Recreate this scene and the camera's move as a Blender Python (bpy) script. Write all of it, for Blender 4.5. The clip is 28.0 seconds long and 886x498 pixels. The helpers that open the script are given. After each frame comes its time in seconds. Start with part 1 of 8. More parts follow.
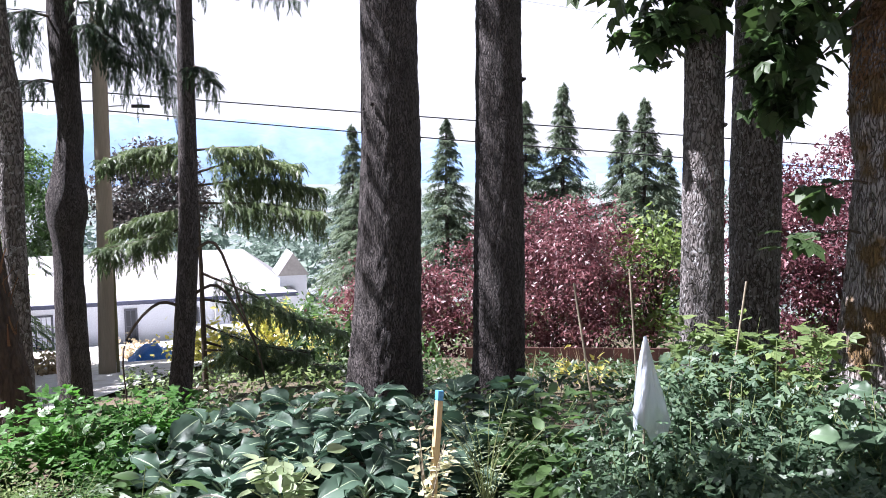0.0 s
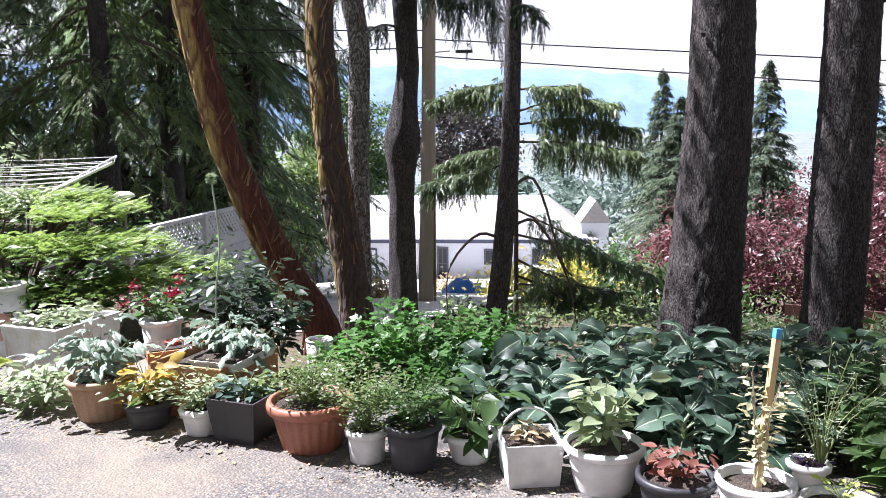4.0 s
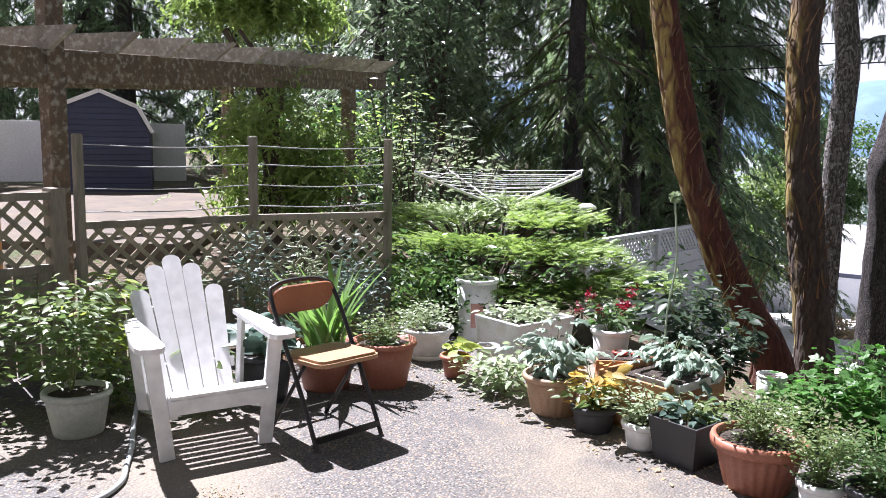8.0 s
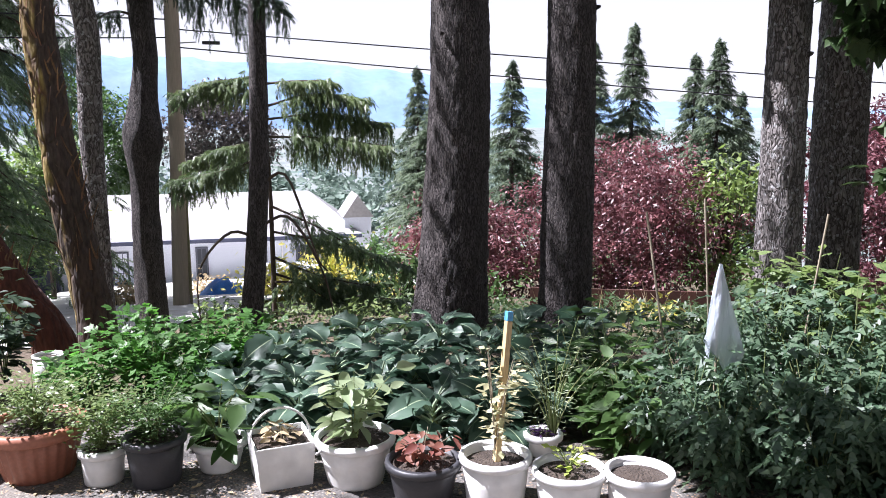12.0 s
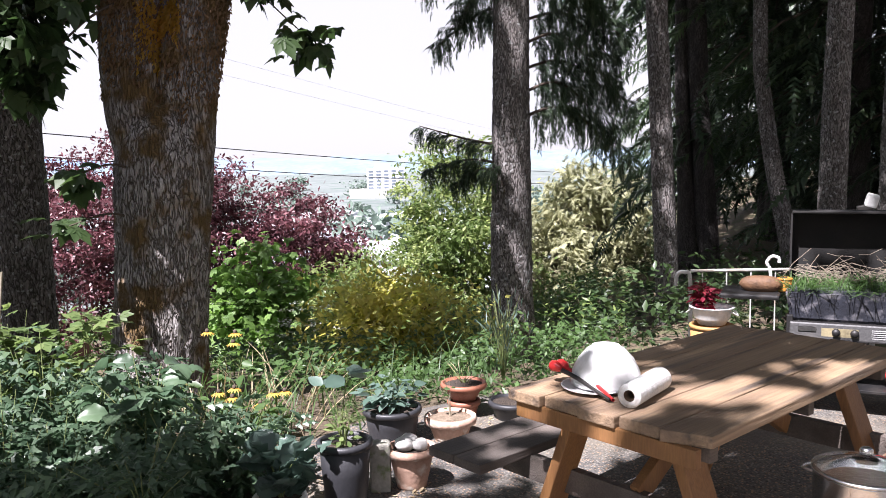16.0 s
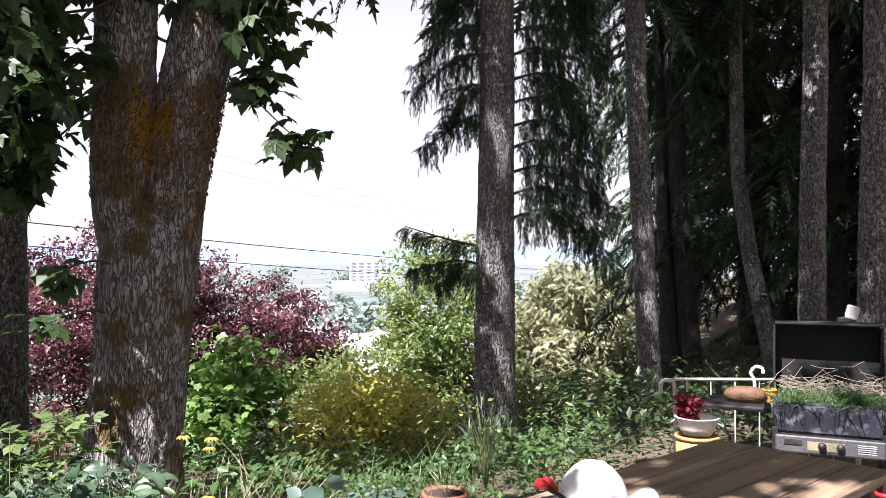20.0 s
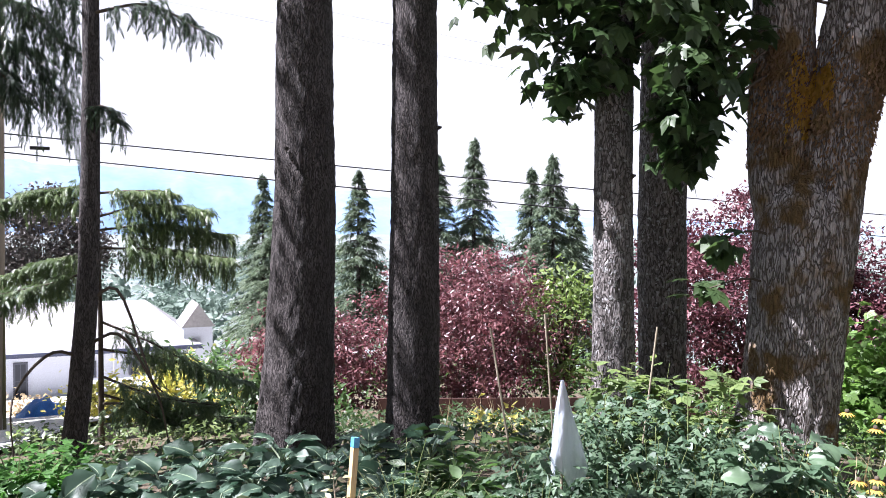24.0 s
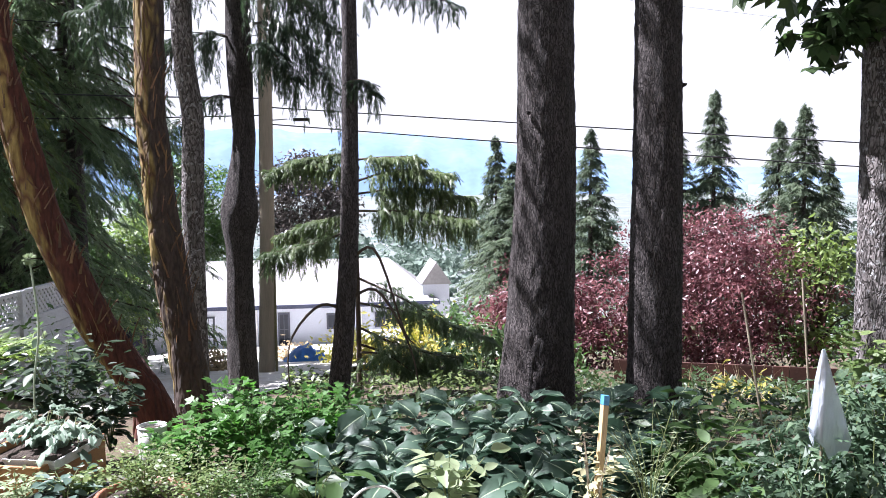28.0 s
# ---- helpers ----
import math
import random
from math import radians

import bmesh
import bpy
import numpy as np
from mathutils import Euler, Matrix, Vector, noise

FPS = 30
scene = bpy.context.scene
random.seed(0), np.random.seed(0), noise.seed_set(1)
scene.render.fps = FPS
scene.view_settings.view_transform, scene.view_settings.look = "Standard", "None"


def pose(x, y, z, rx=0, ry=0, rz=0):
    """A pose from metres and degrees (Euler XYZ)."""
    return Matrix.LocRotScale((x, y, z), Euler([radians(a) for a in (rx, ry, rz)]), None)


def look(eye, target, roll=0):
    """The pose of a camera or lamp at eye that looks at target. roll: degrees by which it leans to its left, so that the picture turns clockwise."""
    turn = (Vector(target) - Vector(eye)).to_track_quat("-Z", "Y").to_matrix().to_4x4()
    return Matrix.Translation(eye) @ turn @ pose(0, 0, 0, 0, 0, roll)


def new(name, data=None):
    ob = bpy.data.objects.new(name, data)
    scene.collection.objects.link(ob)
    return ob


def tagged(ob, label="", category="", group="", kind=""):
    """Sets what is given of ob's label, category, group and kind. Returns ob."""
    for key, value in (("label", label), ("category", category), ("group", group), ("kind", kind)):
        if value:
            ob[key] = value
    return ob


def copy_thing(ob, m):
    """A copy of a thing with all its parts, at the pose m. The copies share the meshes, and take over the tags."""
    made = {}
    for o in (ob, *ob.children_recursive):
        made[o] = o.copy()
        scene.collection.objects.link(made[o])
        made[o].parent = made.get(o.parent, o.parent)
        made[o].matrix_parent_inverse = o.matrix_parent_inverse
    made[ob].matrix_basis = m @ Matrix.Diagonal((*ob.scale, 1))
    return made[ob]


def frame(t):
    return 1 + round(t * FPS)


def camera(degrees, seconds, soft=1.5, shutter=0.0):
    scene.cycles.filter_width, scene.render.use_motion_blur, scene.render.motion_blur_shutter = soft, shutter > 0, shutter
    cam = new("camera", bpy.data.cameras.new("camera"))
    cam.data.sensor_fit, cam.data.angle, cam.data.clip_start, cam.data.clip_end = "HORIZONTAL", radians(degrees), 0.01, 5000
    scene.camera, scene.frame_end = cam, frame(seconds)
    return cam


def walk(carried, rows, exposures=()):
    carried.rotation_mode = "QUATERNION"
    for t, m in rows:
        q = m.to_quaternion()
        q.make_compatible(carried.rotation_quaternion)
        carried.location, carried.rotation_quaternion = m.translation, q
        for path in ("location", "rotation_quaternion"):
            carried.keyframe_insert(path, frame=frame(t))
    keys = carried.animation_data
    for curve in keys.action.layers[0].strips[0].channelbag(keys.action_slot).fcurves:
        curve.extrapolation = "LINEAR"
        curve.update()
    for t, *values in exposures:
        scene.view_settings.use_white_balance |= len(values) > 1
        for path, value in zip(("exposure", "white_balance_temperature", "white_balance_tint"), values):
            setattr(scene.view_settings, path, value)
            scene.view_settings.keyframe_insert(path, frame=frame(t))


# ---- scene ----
cam = camera(57.7, 28.0, soft=0.9)
PATH = [  # seconds, eye x y z, euler x y z in degrees
    (0.0, 0.005, 0.041, 1.697, 84.68, 0.65, -19.28),
    (0.5, -0.021, 0.041, 1.698, 84.77, 1.07, -15.58),
    (1.0, -0.048, 0.053, 1.690, 84.62, 1.42, -11.67),
    (1.5, -0.077, 0.052, 1.691, 84.85, 1.19, -8.19),
    (2.0, -0.092, 0.045, 1.688, 84.23, 1.10, -5.40),
    (2.5, -0.110, 0.056, 1.663, 83.24, 1.55, -3.72),
    (4.5, -0.130, 0.037, 1.589, 81.11, 0.02, 7.11),
    (5.0, -0.134, 0.033, 1.603, 82.38, -0.28, 13.72),
    (5.5, -0.147, 0.031, 1.608, 83.10, -0.72, 17.87),
    (6.0, -0.155, 0.027, 1.613, 83.08, -0.97, 22.82),
    (6.5, -0.166, 0.017, 1.616, 82.79, -0.75, 26.00),
    (7.0, -0.177, 0.022, 1.612, 82.58, -0.55, 29.59),
    (7.5, -0.191, 0.018, 1.611, 82.33, -0.65, 32.32),
    (8.0, -0.202, 0.012, 1.608, 82.29, -1.00, 33.38),
    (8.5, -0.191, 0.008, 1.611, 81.95, -1.12, 32.02),
    (9.0, -0.164, 0.008, 1.620, 81.80, -0.73, 27.65),
    (9.5, -0.141, 0.000, 1.636, 81.90, -1.56, 21.05),
    (10.0, -0.127, -0.001, 1.636, 82.08, -2.29, 13.71),
    (10.5, -0.098, 0.016, 1.630, 81.80, -1.41, 7.16),
    (11.0, -0.077, 0.040, 1.617, 81.69, -0.66, 0.10),
    (11.5, -0.058, 0.047, 1.604, 81.37, -0.31, -7.86),
    (12.0, -0.028, 0.057, 1.591, 80.83, 0.26, -14.72),
    (12.5, 0.007, 0.057, 1.591, 80.75, 0.20, -22.49),
    (13.0, 0.025, 0.051, 1.593, 81.11, -0.07, -30.26),
    (13.5, 0.069, 0.039, 1.603, 81.64, 1.25, -36.92),
    (15.5, 0.183, -0.020, 1.600, 83.02, 1.34, -63.20),
    (16.0, 0.208, -0.032, 1.600, 83.69, 1.26, -66.70),
    (16.5, 0.212, -0.039, 1.610, 84.94, 1.41, -69.73),
    (17.0, 0.223, -0.046, 1.612, 85.59, 1.20, -72.53),
    (17.5, 0.224, -0.052, 1.619, 86.25, 1.00, -73.34),
    (18.0, 0.230, -0.056, 1.623, 86.97, 0.81, -73.95),
    (18.5, 0.230, -0.053, 1.631, 87.68, 0.70, -74.11),
    (19.0, 0.233, -0.052, 1.635, 88.12, 0.70, -74.12),
    (19.5, 0.225, -0.045, 1.645, 88.78, 0.51, -72.44),
    (20.0, 0.205, -0.014, 1.669, 90.33, 0.08, -67.92),
    (20.5, 0.174, 0.006, 1.698, 91.85, 0.18, -61.52),
    (21.0, 0.145, 0.039, 1.718, 93.05, 0.15, -55.31),
    (21.5, 0.131, 0.054, 1.728, 93.28, 0.33, -50.20),
    (22.0, 0.115, 0.068, 1.724, 92.85, 1.04, -44.60),
    (22.5, 0.094, 0.100, 1.705, 92.01, 1.18, -39.20),
    (24.5, -0.024, 0.092, 1.639, 87.29, -0.43, -22.75),
    (25.0, -0.032, 0.088, 1.631, 86.22, -0.52, -20.98),
    (25.5, -0.048, 0.093, 1.621, 85.24, -0.48, -18.97),
    (26.0, -0.051, 0.100, 1.610, 83.17, -0.20, -17.70),
    (26.5, -0.055, 0.095, 1.607, 81.84, 0.57, -16.36),
    (27.0, -0.072, 0.081, 1.625, 81.84, 0.93, -14.20),
    (27.5, -0.100, 0.041, 1.646, 84.01, 0.62, -11.84),
    (28.0, -0.120, 0.010, 1.671, 85.58, 0.66, -9.27),
]
walk(cam, [(t, pose(*p)) for t, *p in PATH], [(t, s, 6250 if 15 < t < 22 else 5980, 21) for t, s in ((0.0, 2.01), (2.5, 1.96), (5.0, 1.86), (8.0, 1.84), (12.5, 1.82), (15.5, 1.78), (19.0, 1.78), (20.0, 1.88), (21.0, 2.1), (22.5, 2.18), (25.0, 2.00), (28.0, 1.98))])

# ---- sky and sun ----
SUN_AZ, SUN_EL = -72.0, 57.5      # degrees from +y towards +x, and up
world = bpy.data.worlds.new("sky")
scene.world = world
world.use_nodes = True
_nt = world.node_tree
_bg = _nt.nodes["Background"]
_sky = _nt.nodes.new("ShaderNodeTexSky")
_sky.sky_type, _sky.sun_disc = "NISHITA", False
_sky.sun_elevation, _sky.sun_rotation = radians(SUN_EL), radians(SUN_AZ)
_sky.air_density, _sky.dust_density, _sky.ozone_density, _sky.altitude = 1.0, 1.0, 1.0, 0
_haze = _nt.nodes.new("ShaderNodeHueSaturation")     # summer haze whitens the sky
_haze.inputs["Saturation"].default_value, _haze.inputs["Value"].default_value = 0.5, 0.6
_nt.links.new(_sky.outputs[0], _haze.inputs["Color"])
_veil = _nt.nodes.new("ShaderNodeMix")
_veil.data_type = "RGBA"
_dir = _nt.nodes.new("ShaderNodeTexCoord")      # the haze thins towards the zenith
_sep = _nt.nodes.new("ShaderNodeSeparateXYZ")
_nt.links.new(_dir.outputs["Generated"], _sep.inputs[0])
_thin = _nt.nodes.new("ShaderNodeMapRange")
_thin.interpolation_type = "SMOOTHSTEP"
_thin.inputs[1].default_value, _thin.inputs[2].default_value = 0.2, 0.62
_thin.inputs[3].default_value, _thin.inputs[4].default_value = 0.85, 0.0
_nt.links.new(_sep.outputs[2], _thin.inputs[0])
_nt.links.new(_thin.outputs[0], _veil.inputs[0])
_veil.inputs[7].default_value = (7.3, 7.45, 7.6, 1)
_nt.links.new(_haze.outputs[0], _veil.inputs[6])
_nt.links.new(_veil.outputs[2], _bg.inputs[0])
_bg.inputs[1].default_value = 0.043
_sun = new("sun", bpy.data.lights.new("sun", "SUN"))
_sun.data.energy, _sun.data.angle, _sun.data.color = 5.0, radians(0.55), (1.0, 0.975, 0.95)
_d = Vector((math.sin(radians(SUN_AZ)) * math.cos(radians(SUN_EL)), math.cos(radians(SUN_AZ)) * math.cos(radians(SUN_EL)), math.sin(radians(SUN_EL))))
_sun.matrix_world = look(_d * 60, (0, 0, 0))

# ---- materials ----
MATS = {}


def nodes_of(name):
    m = bpy.data.materials.new(name)
    m.use_nodes = True
    nt = m.node_tree
    return m, nt, nt.nodes["Principled BSDF"]


def mixed(nt, fac, a, b):
    n = nt.nodes.new("ShaderNodeMix")
    n.data_type = "RGBA"
    for sock, v in ((n.inputs[0], fac), (n.inputs[6], a), (n.inputs[7], b)):
        if hasattr(v, "is_linked"):
            nt.links.new(v, sock)
        else:
            sock.default_value = v if isinstance(v, float) else (*v, 1)
    return n.outputs[2]


def coords(nt, scale=(1, 1, 1)):
    tc = nt.nodes.new("ShaderNodeTexCoord")
    mp = nt.nodes.new("ShaderNodeMapping")
    mp.inputs["Scale"].default_value = scale
    nt.links.new(tc.outputs["Object"], mp.inputs[0])
    return mp.outputs[0]


def noise_of(nt, vec, scale, detail=4.0, lo=0.35, hi=0.65):
    n = nt.nodes.new("ShaderNodeTexNoise")
    n.inputs["Scale"].default_value, n.inputs["Detail"].default_value = scale, detail
    nt.links.new(vec, n.inputs["Vector"])
    r = nt.nodes.new("ShaderNodeMapRange")
    r.inputs[1].default_value, r.inputs[2].default_value = lo, hi
    nt.links.new(n.outputs[0], r.inputs[0])
    return r.outputs[0]


def bump(nt, bsdf, height, strength=0.4, dist=0.01):
    b = nt.nodes.new("ShaderNodeBump")
    b.inputs["Strength"].default_value, b.inputs["Distance"].default_value = strength, dist
    nt.links.new(height, b.inputs["Height"])
    nt.links.new(b.outputs[0], bsdf.inputs["Normal"])


def surf(name, col, col2=None, rough=0.6, scale=6.0, fine=60.0, stretch=(1, 1, 1), bumpy=0.3, dist=0.004, metal=0.0, dirt=None, rand=0.0):
    """A two-scale surface: broad patches between two colours, fine grain with relief, optional dirt."""
    if name in MATS:
        return MATS[name]
    m, nt, b = nodes_of(name)
    v = coords(nt, stretch)
    c2 = col2 or tuple(c * 0.7 for c in col)
    broad = noise_of(nt, v, scale)
    grain = noise_of(nt, v, fine, 6.0, 0.3, 0.7)
    c = mixed(nt, broad, col, c2)
    g = nt.nodes.new("ShaderNodeMath")
    g.operation = "MULTIPLY"
    g.inputs[1].default_value = 0.45
    nt.links.new(grain, g.inputs[0])
    c = mixed(nt, g.outputs[0], c, tuple(x * 0.55 for x in c2))
    if dirt:
        c = mixed(nt, noise_of(nt, v, scale * 2.3, 8.0, 0.52, 0.68), c, dirt)
    if rand:
        oi = nt.nodes.new("ShaderNodeObjectInfo")
        hs = nt.nodes.new("ShaderNodeHueSaturation")
        r = nt.nodes.new("ShaderNodeMapRange")
        r.inputs[3].default_value, r.inputs[4].default_value = 1 - rand, 1 + rand
        nt.links.new(oi.outputs["Random"], r.inputs[0])
        nt.links.new(r.outputs[0], hs.inputs["Value"])
        nt.links.new(c, hs.inputs["Color"])
        c = hs.outputs[0]
    nt.links.new(c, b.inputs["Base Color"])
    b.inputs["Roughness"].default_value, b.inputs["Metallic"].default_value = rough, metal
    if bumpy:
        bump(nt, b, grain, bumpy, dist)
    MATS[name] = m
    return m


def aggregate(name):
    """Washed concrete: pebbles of many greys and tans in a paler bed, worn patches, damp stains."""
    m, nt, b = nodes_of(name)
    v = coords(nt)
    vo = nt.nodes.new("ShaderNodeTexVoronoi")
    vo.inputs["Scale"].default_value = 78.0
    nt.links.new(v, vo.inputs["Vector"])
    sep = nt.nodes.new("ShaderNodeSeparateColor")
    nt.links.new(vo.outputs["Color"], sep.inputs[0])
    r = nt.nodes.new("ShaderNodeMapRange")
    r.inputs[1].default_value, r.inputs[2].default_value = 0.15, 0.85
    nt.links.new(sep.outputs[0], r.inputs[0])
    c = mixed(nt, r.outputs[0], (0.028, 0.027, 0.026), (0.2, 0.187, 0.165))
    r2 = nt.nodes.new("ShaderNodeMapRange")
    r2.inputs[1].default_value, r2.inputs[2].default_value = 0.7, 0.9
    nt.links.new(sep.outputs[1], r2.inputs[0])
    c = mixed(nt, r2.outputs[0], c, (0.3, 0.2, 0.13))
    d = nt.nodes.new("ShaderNodeMapRange")
    d.inputs[1].default_value, d.inputs[2].default_value = 0.35, 0.6
    nt.links.new(vo.outputs["Distance"], d.inputs[0])
    c = mixed(nt, d.outputs[0], c, (0.085, 0.08, 0.074))
    c = mixed(nt, noise_of(nt, v, 0.7, 6.0, 0.5, 0.72), c, (0.2, 0.17, 0.125))
    c = mixed(nt, noise_of(nt, v, 1.7, 8.0, 0.54, 0.7), c, (0.075, 0.07, 0.066))
    nt.links.new(c, b.inputs["Base Color"])
    b.inputs["Roughness"].default_value = 0.8
    inv = nt.nodes.new("ShaderNodeMath")
    inv.operation = "SUBTRACT"
    inv.inputs[0].default_value = 1.0
    nt.links.new(vo.outputs["Distance"], inv.inputs[1])
    bump(nt, b, inv.outputs[0], 0.8, 0.006)
    return m


def leaf(name, col, col2, glow=0.35, rough=0.45, island=True):
    """A leaf: each blade its own shade, light let through from behind."""
    m, nt, b = nodes_of(name)
    col, col2 = [tuple(0.82 * x + 0.18 * sum(k) / 3 for x in k) for k in (col, col2)]
    geo = nt.nodes.new("ShaderNodeNewGeometry")
    c = mixed(nt, geo.outputs["Random Per Island"], col, col2)
    v = coords(nt)
    c = mixed(nt, noise_of(nt, v, 1.6, 2.0), c, tuple(x * 0.75 for x in col))
    nt.links.new(c, b.inputs["Base Color"])
    b.inputs["Roughness"].default_value = rough
    t = nt.nodes.new("ShaderNodeBsdfTranslucent")
    hs = nt.nodes.new("ShaderNodeHueSaturation")
    hs.inputs["Saturation"].default_value, hs.inputs["Value"].default_value = 1.1, 1.7
    nt.links.new(c, hs.inputs["Color"])
    nt.links.new(hs.outputs[0], t.inputs[0])
    mx = nt.nodes.new("ShaderNodeMixShader")
    mx.inputs[0].default_value = glow
    nt.links.new(b.outputs[0], mx.inputs[1])
    nt.links.new(t.outputs[0], mx.inputs[2])
    nt.links.new(mx.outputs[0], nt.nodes["Material Output"].inputs[0])
    return m


def bark(name, col, col2, furrow, scale=9.0, stretch=0.18, lichen=None, moss=None, relief=0.8, sides=None, mossy=(0.54, 0.66), fall=0.3, old=0.0):
    """Bark with upright plates, dark furrows, and optional lichen flecks, moss, or a darker bark low down and on the +x
    side, with that side's shade in its colour.
    """
    m, nt, b = nodes_of(name)
    v = coords(nt, (1, 1, stretch))
    vo = nt.nodes.new("ShaderNodeTexVoronoi")
    vo.feature = "DISTANCE_TO_EDGE"
    vo.inputs["Scale"].default_value = scale * 2.2
    warp = nt.nodes.new("ShaderNodeTexNoise")
    warp.inputs["Scale"].default_value = scale * 1.4
    nt.links.new(v, warp.inputs["Vector"])
    add = nt.nodes.new("ShaderNodeMix")
    add.data_type = "VECTOR"
    add.inputs[0].default_value = 0.16
    nt.links.new(v, add.inputs[4])
    nt.links.new(warp.outputs["Color"], add.inputs[5])
    nt.links.new(add.outputs[1], vo.inputs["Vector"])
    cr = nt.nodes.new("ShaderNodeMapRange")
    cr.inputs[1].default_value, cr.inputs[2].default_value = 0.0, 0.16
    nt.links.new(vo.outputs["Distance"], cr.inputs[0])
    fine = noise_of(nt, v, scale * 9, 6.0, 0.3, 0.7)
    c = mixed(nt, noise_of(nt, v, scale * 0.8), col, col2)
    c = mixed(nt, fine, c, tuple(x * 0.6 for x in col2))
    c = mixed(nt, cr.outputs[0], furrow, c)
    u = coords(nt)
    if lichen:
        c = mixed(nt, noise_of(nt, u, 26.0, 3.0, 0.6, 0.66), c, lichen)
    if moss:
        c = mixed(nt, noise_of(nt, u, 2.6, 5.0, *mossy), c, moss)
    # darker foot bark, plus painted shade where the surface turns from the sun
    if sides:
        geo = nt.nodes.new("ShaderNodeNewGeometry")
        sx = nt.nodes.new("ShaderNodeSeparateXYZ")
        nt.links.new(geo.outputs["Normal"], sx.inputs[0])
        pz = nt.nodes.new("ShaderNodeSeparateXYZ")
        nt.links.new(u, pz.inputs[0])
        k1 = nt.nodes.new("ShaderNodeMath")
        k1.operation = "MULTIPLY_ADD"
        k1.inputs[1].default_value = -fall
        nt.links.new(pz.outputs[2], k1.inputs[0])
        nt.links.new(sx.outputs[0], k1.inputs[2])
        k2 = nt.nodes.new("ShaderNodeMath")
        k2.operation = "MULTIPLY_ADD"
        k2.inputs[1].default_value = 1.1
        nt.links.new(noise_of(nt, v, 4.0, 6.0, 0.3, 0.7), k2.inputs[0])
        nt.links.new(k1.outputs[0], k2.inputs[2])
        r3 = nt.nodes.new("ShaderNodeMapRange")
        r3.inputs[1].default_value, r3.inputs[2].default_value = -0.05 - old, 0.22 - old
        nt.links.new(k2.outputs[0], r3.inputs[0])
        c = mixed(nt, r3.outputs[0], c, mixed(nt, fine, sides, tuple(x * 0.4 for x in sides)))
    nt.links.new(c, b.inputs["Base Color"])
    b.inputs["Roughness"].default_value = 0.9
    h = nt.nodes.new("ShaderNodeMath")
    h.operation = "MULTIPLY_ADD"
    h.inputs[1].default_value = 0.25
    nt.links.new(fine, h.inputs[0])
    nt.links.new(cr.outputs[0], h.inputs[2])
    bump(nt, b, h.outputs[0], relief, 0.025)
    return m


# ---- geometry helpers ----
def mesh_of(name, verts, faces, mat, smooth=True):
    me = bpy.data.meshes.new(name)
    verts = np.asarray(verts, np.float32)
    faces = np.asarray(faces, np.int32)
    n, k = faces.shape
    me.vertices.add(len(verts))
    me.vertices.foreach_set("co", verts.ravel())
    me.loops.add(n * k)
    me.loops.foreach_set("vertex_index", faces.ravel())
    me.polygons.add(n)
    me.polygons.foreach_set("loop_start", np.arange(0, n * k, k, dtype=np.int32))
    if smooth:
        me.polygons.foreach_set("use_smooth", np.ones(n, bool))
    me.update(calc_edges=True)
    me.materials.append(mat)
    return me


def hang(ob, parent, label=""):
    if parent is not None:
        ob.parent = parent
        if ob.name.split(".")[0] in ("foliage", "crown", "needles", "bough_frame", "spray"):
            ob["kind"] = "stuff"
    return tagged(ob, label) if label else ob


def np_part(name, vf, mat, parent=None, label="", smooth=True):
    return hang(new(name, mesh_of(name, vf[0], vf[1], mat, smooth)), parent, label)


def part(name, bm, mat, parent=None, label="", smooth=False):
    me = bpy.data.meshes.new(name)
    bm.to_mesh(me)
    bm.free()
    me.materials.append(mat)
    if smooth:
        me.polygons.foreach_set("use_smooth", np.ones(len(me.polygons), bool))
    return hang(new(name, me), parent, label)


def thing(name, x, y, z, label, category, group="", rz=0.0, kind=""):
    ob = new(name)
    ob.matrix_world = pose(x, y, z, 0, 0, rz)
    return tagged(ob, label, category, group, kind)


def box_into(bm, cx, cy, cz, sx, sy, sz, m=None, bevel=0.0):
    r = bmesh.ops.create_cube(bm, size=1.0, matrix=(m or Matrix()) @ Matrix.Translation((cx, cy, cz)) @ Matrix.Diagonal((sx, sy, sz, 1)))
    if bevel:
        es = {e for v in r["verts"] for e in v.link_edges}
        bmesh.ops.bevel(bm, geom=list(es), offset=bevel, segments=2, affect="EDGES", profile=0.6)


def boxed(cx, cy, cz, sx, sy, sz, m=None, bevel=0.004):
    bm = bmesh.new()
    box_into(bm, cx, cy, cz, sx, sy, sz, m, bevel)
    return bm


def bar(a, b, w, h, bevel=0.003, up=(0, 0, 1)):
    """A plank or bar from a to b, w wide and h deep."""
    a, b = Vector(a), Vector(b)
    x = (b - a).normalized()
    y = Vector(up).cross(x)
    y = y.normalized() if y.length > 1e-4 else Vector((0, 1, 0))
    z = x.cross(y)
    m = Matrix((x, y, z)).transposed().to_4x4()
    m.translation = (a + b) / 2
    return boxed(0, 0, 0, (b - a).length, w, h, m, bevel)


def turned(profile, seg=32, flutes=0, depth=0.0, squeeze=1.0):
    """A solid of revolution from (radius, height) pairs."""
    p = np.array(profile, float)
    a = np.arange(seg) * 2 * np.pi / seg
    f = 1 + depth * np.cos(a * flutes) if flutes else np.ones(seg)
    v = np.stack([p[:, None, 0] * np.cos(a) * f, p[:, None, 0] * np.sin(a) * f * squeeze, np.repeat(p[:, 1:2], seg, 1)], -1).reshape(-1, 3)
    i, j = np.meshgrid(np.arange(len(p) - 1), np.arange(seg), indexing="ij")
    k = (j + 1) % seg
    q = np.stack([i * seg + j, i * seg + k, (i + 1) * seg + k, (i + 1) * seg + j], -1).reshape(-1, 4)
    return v, q


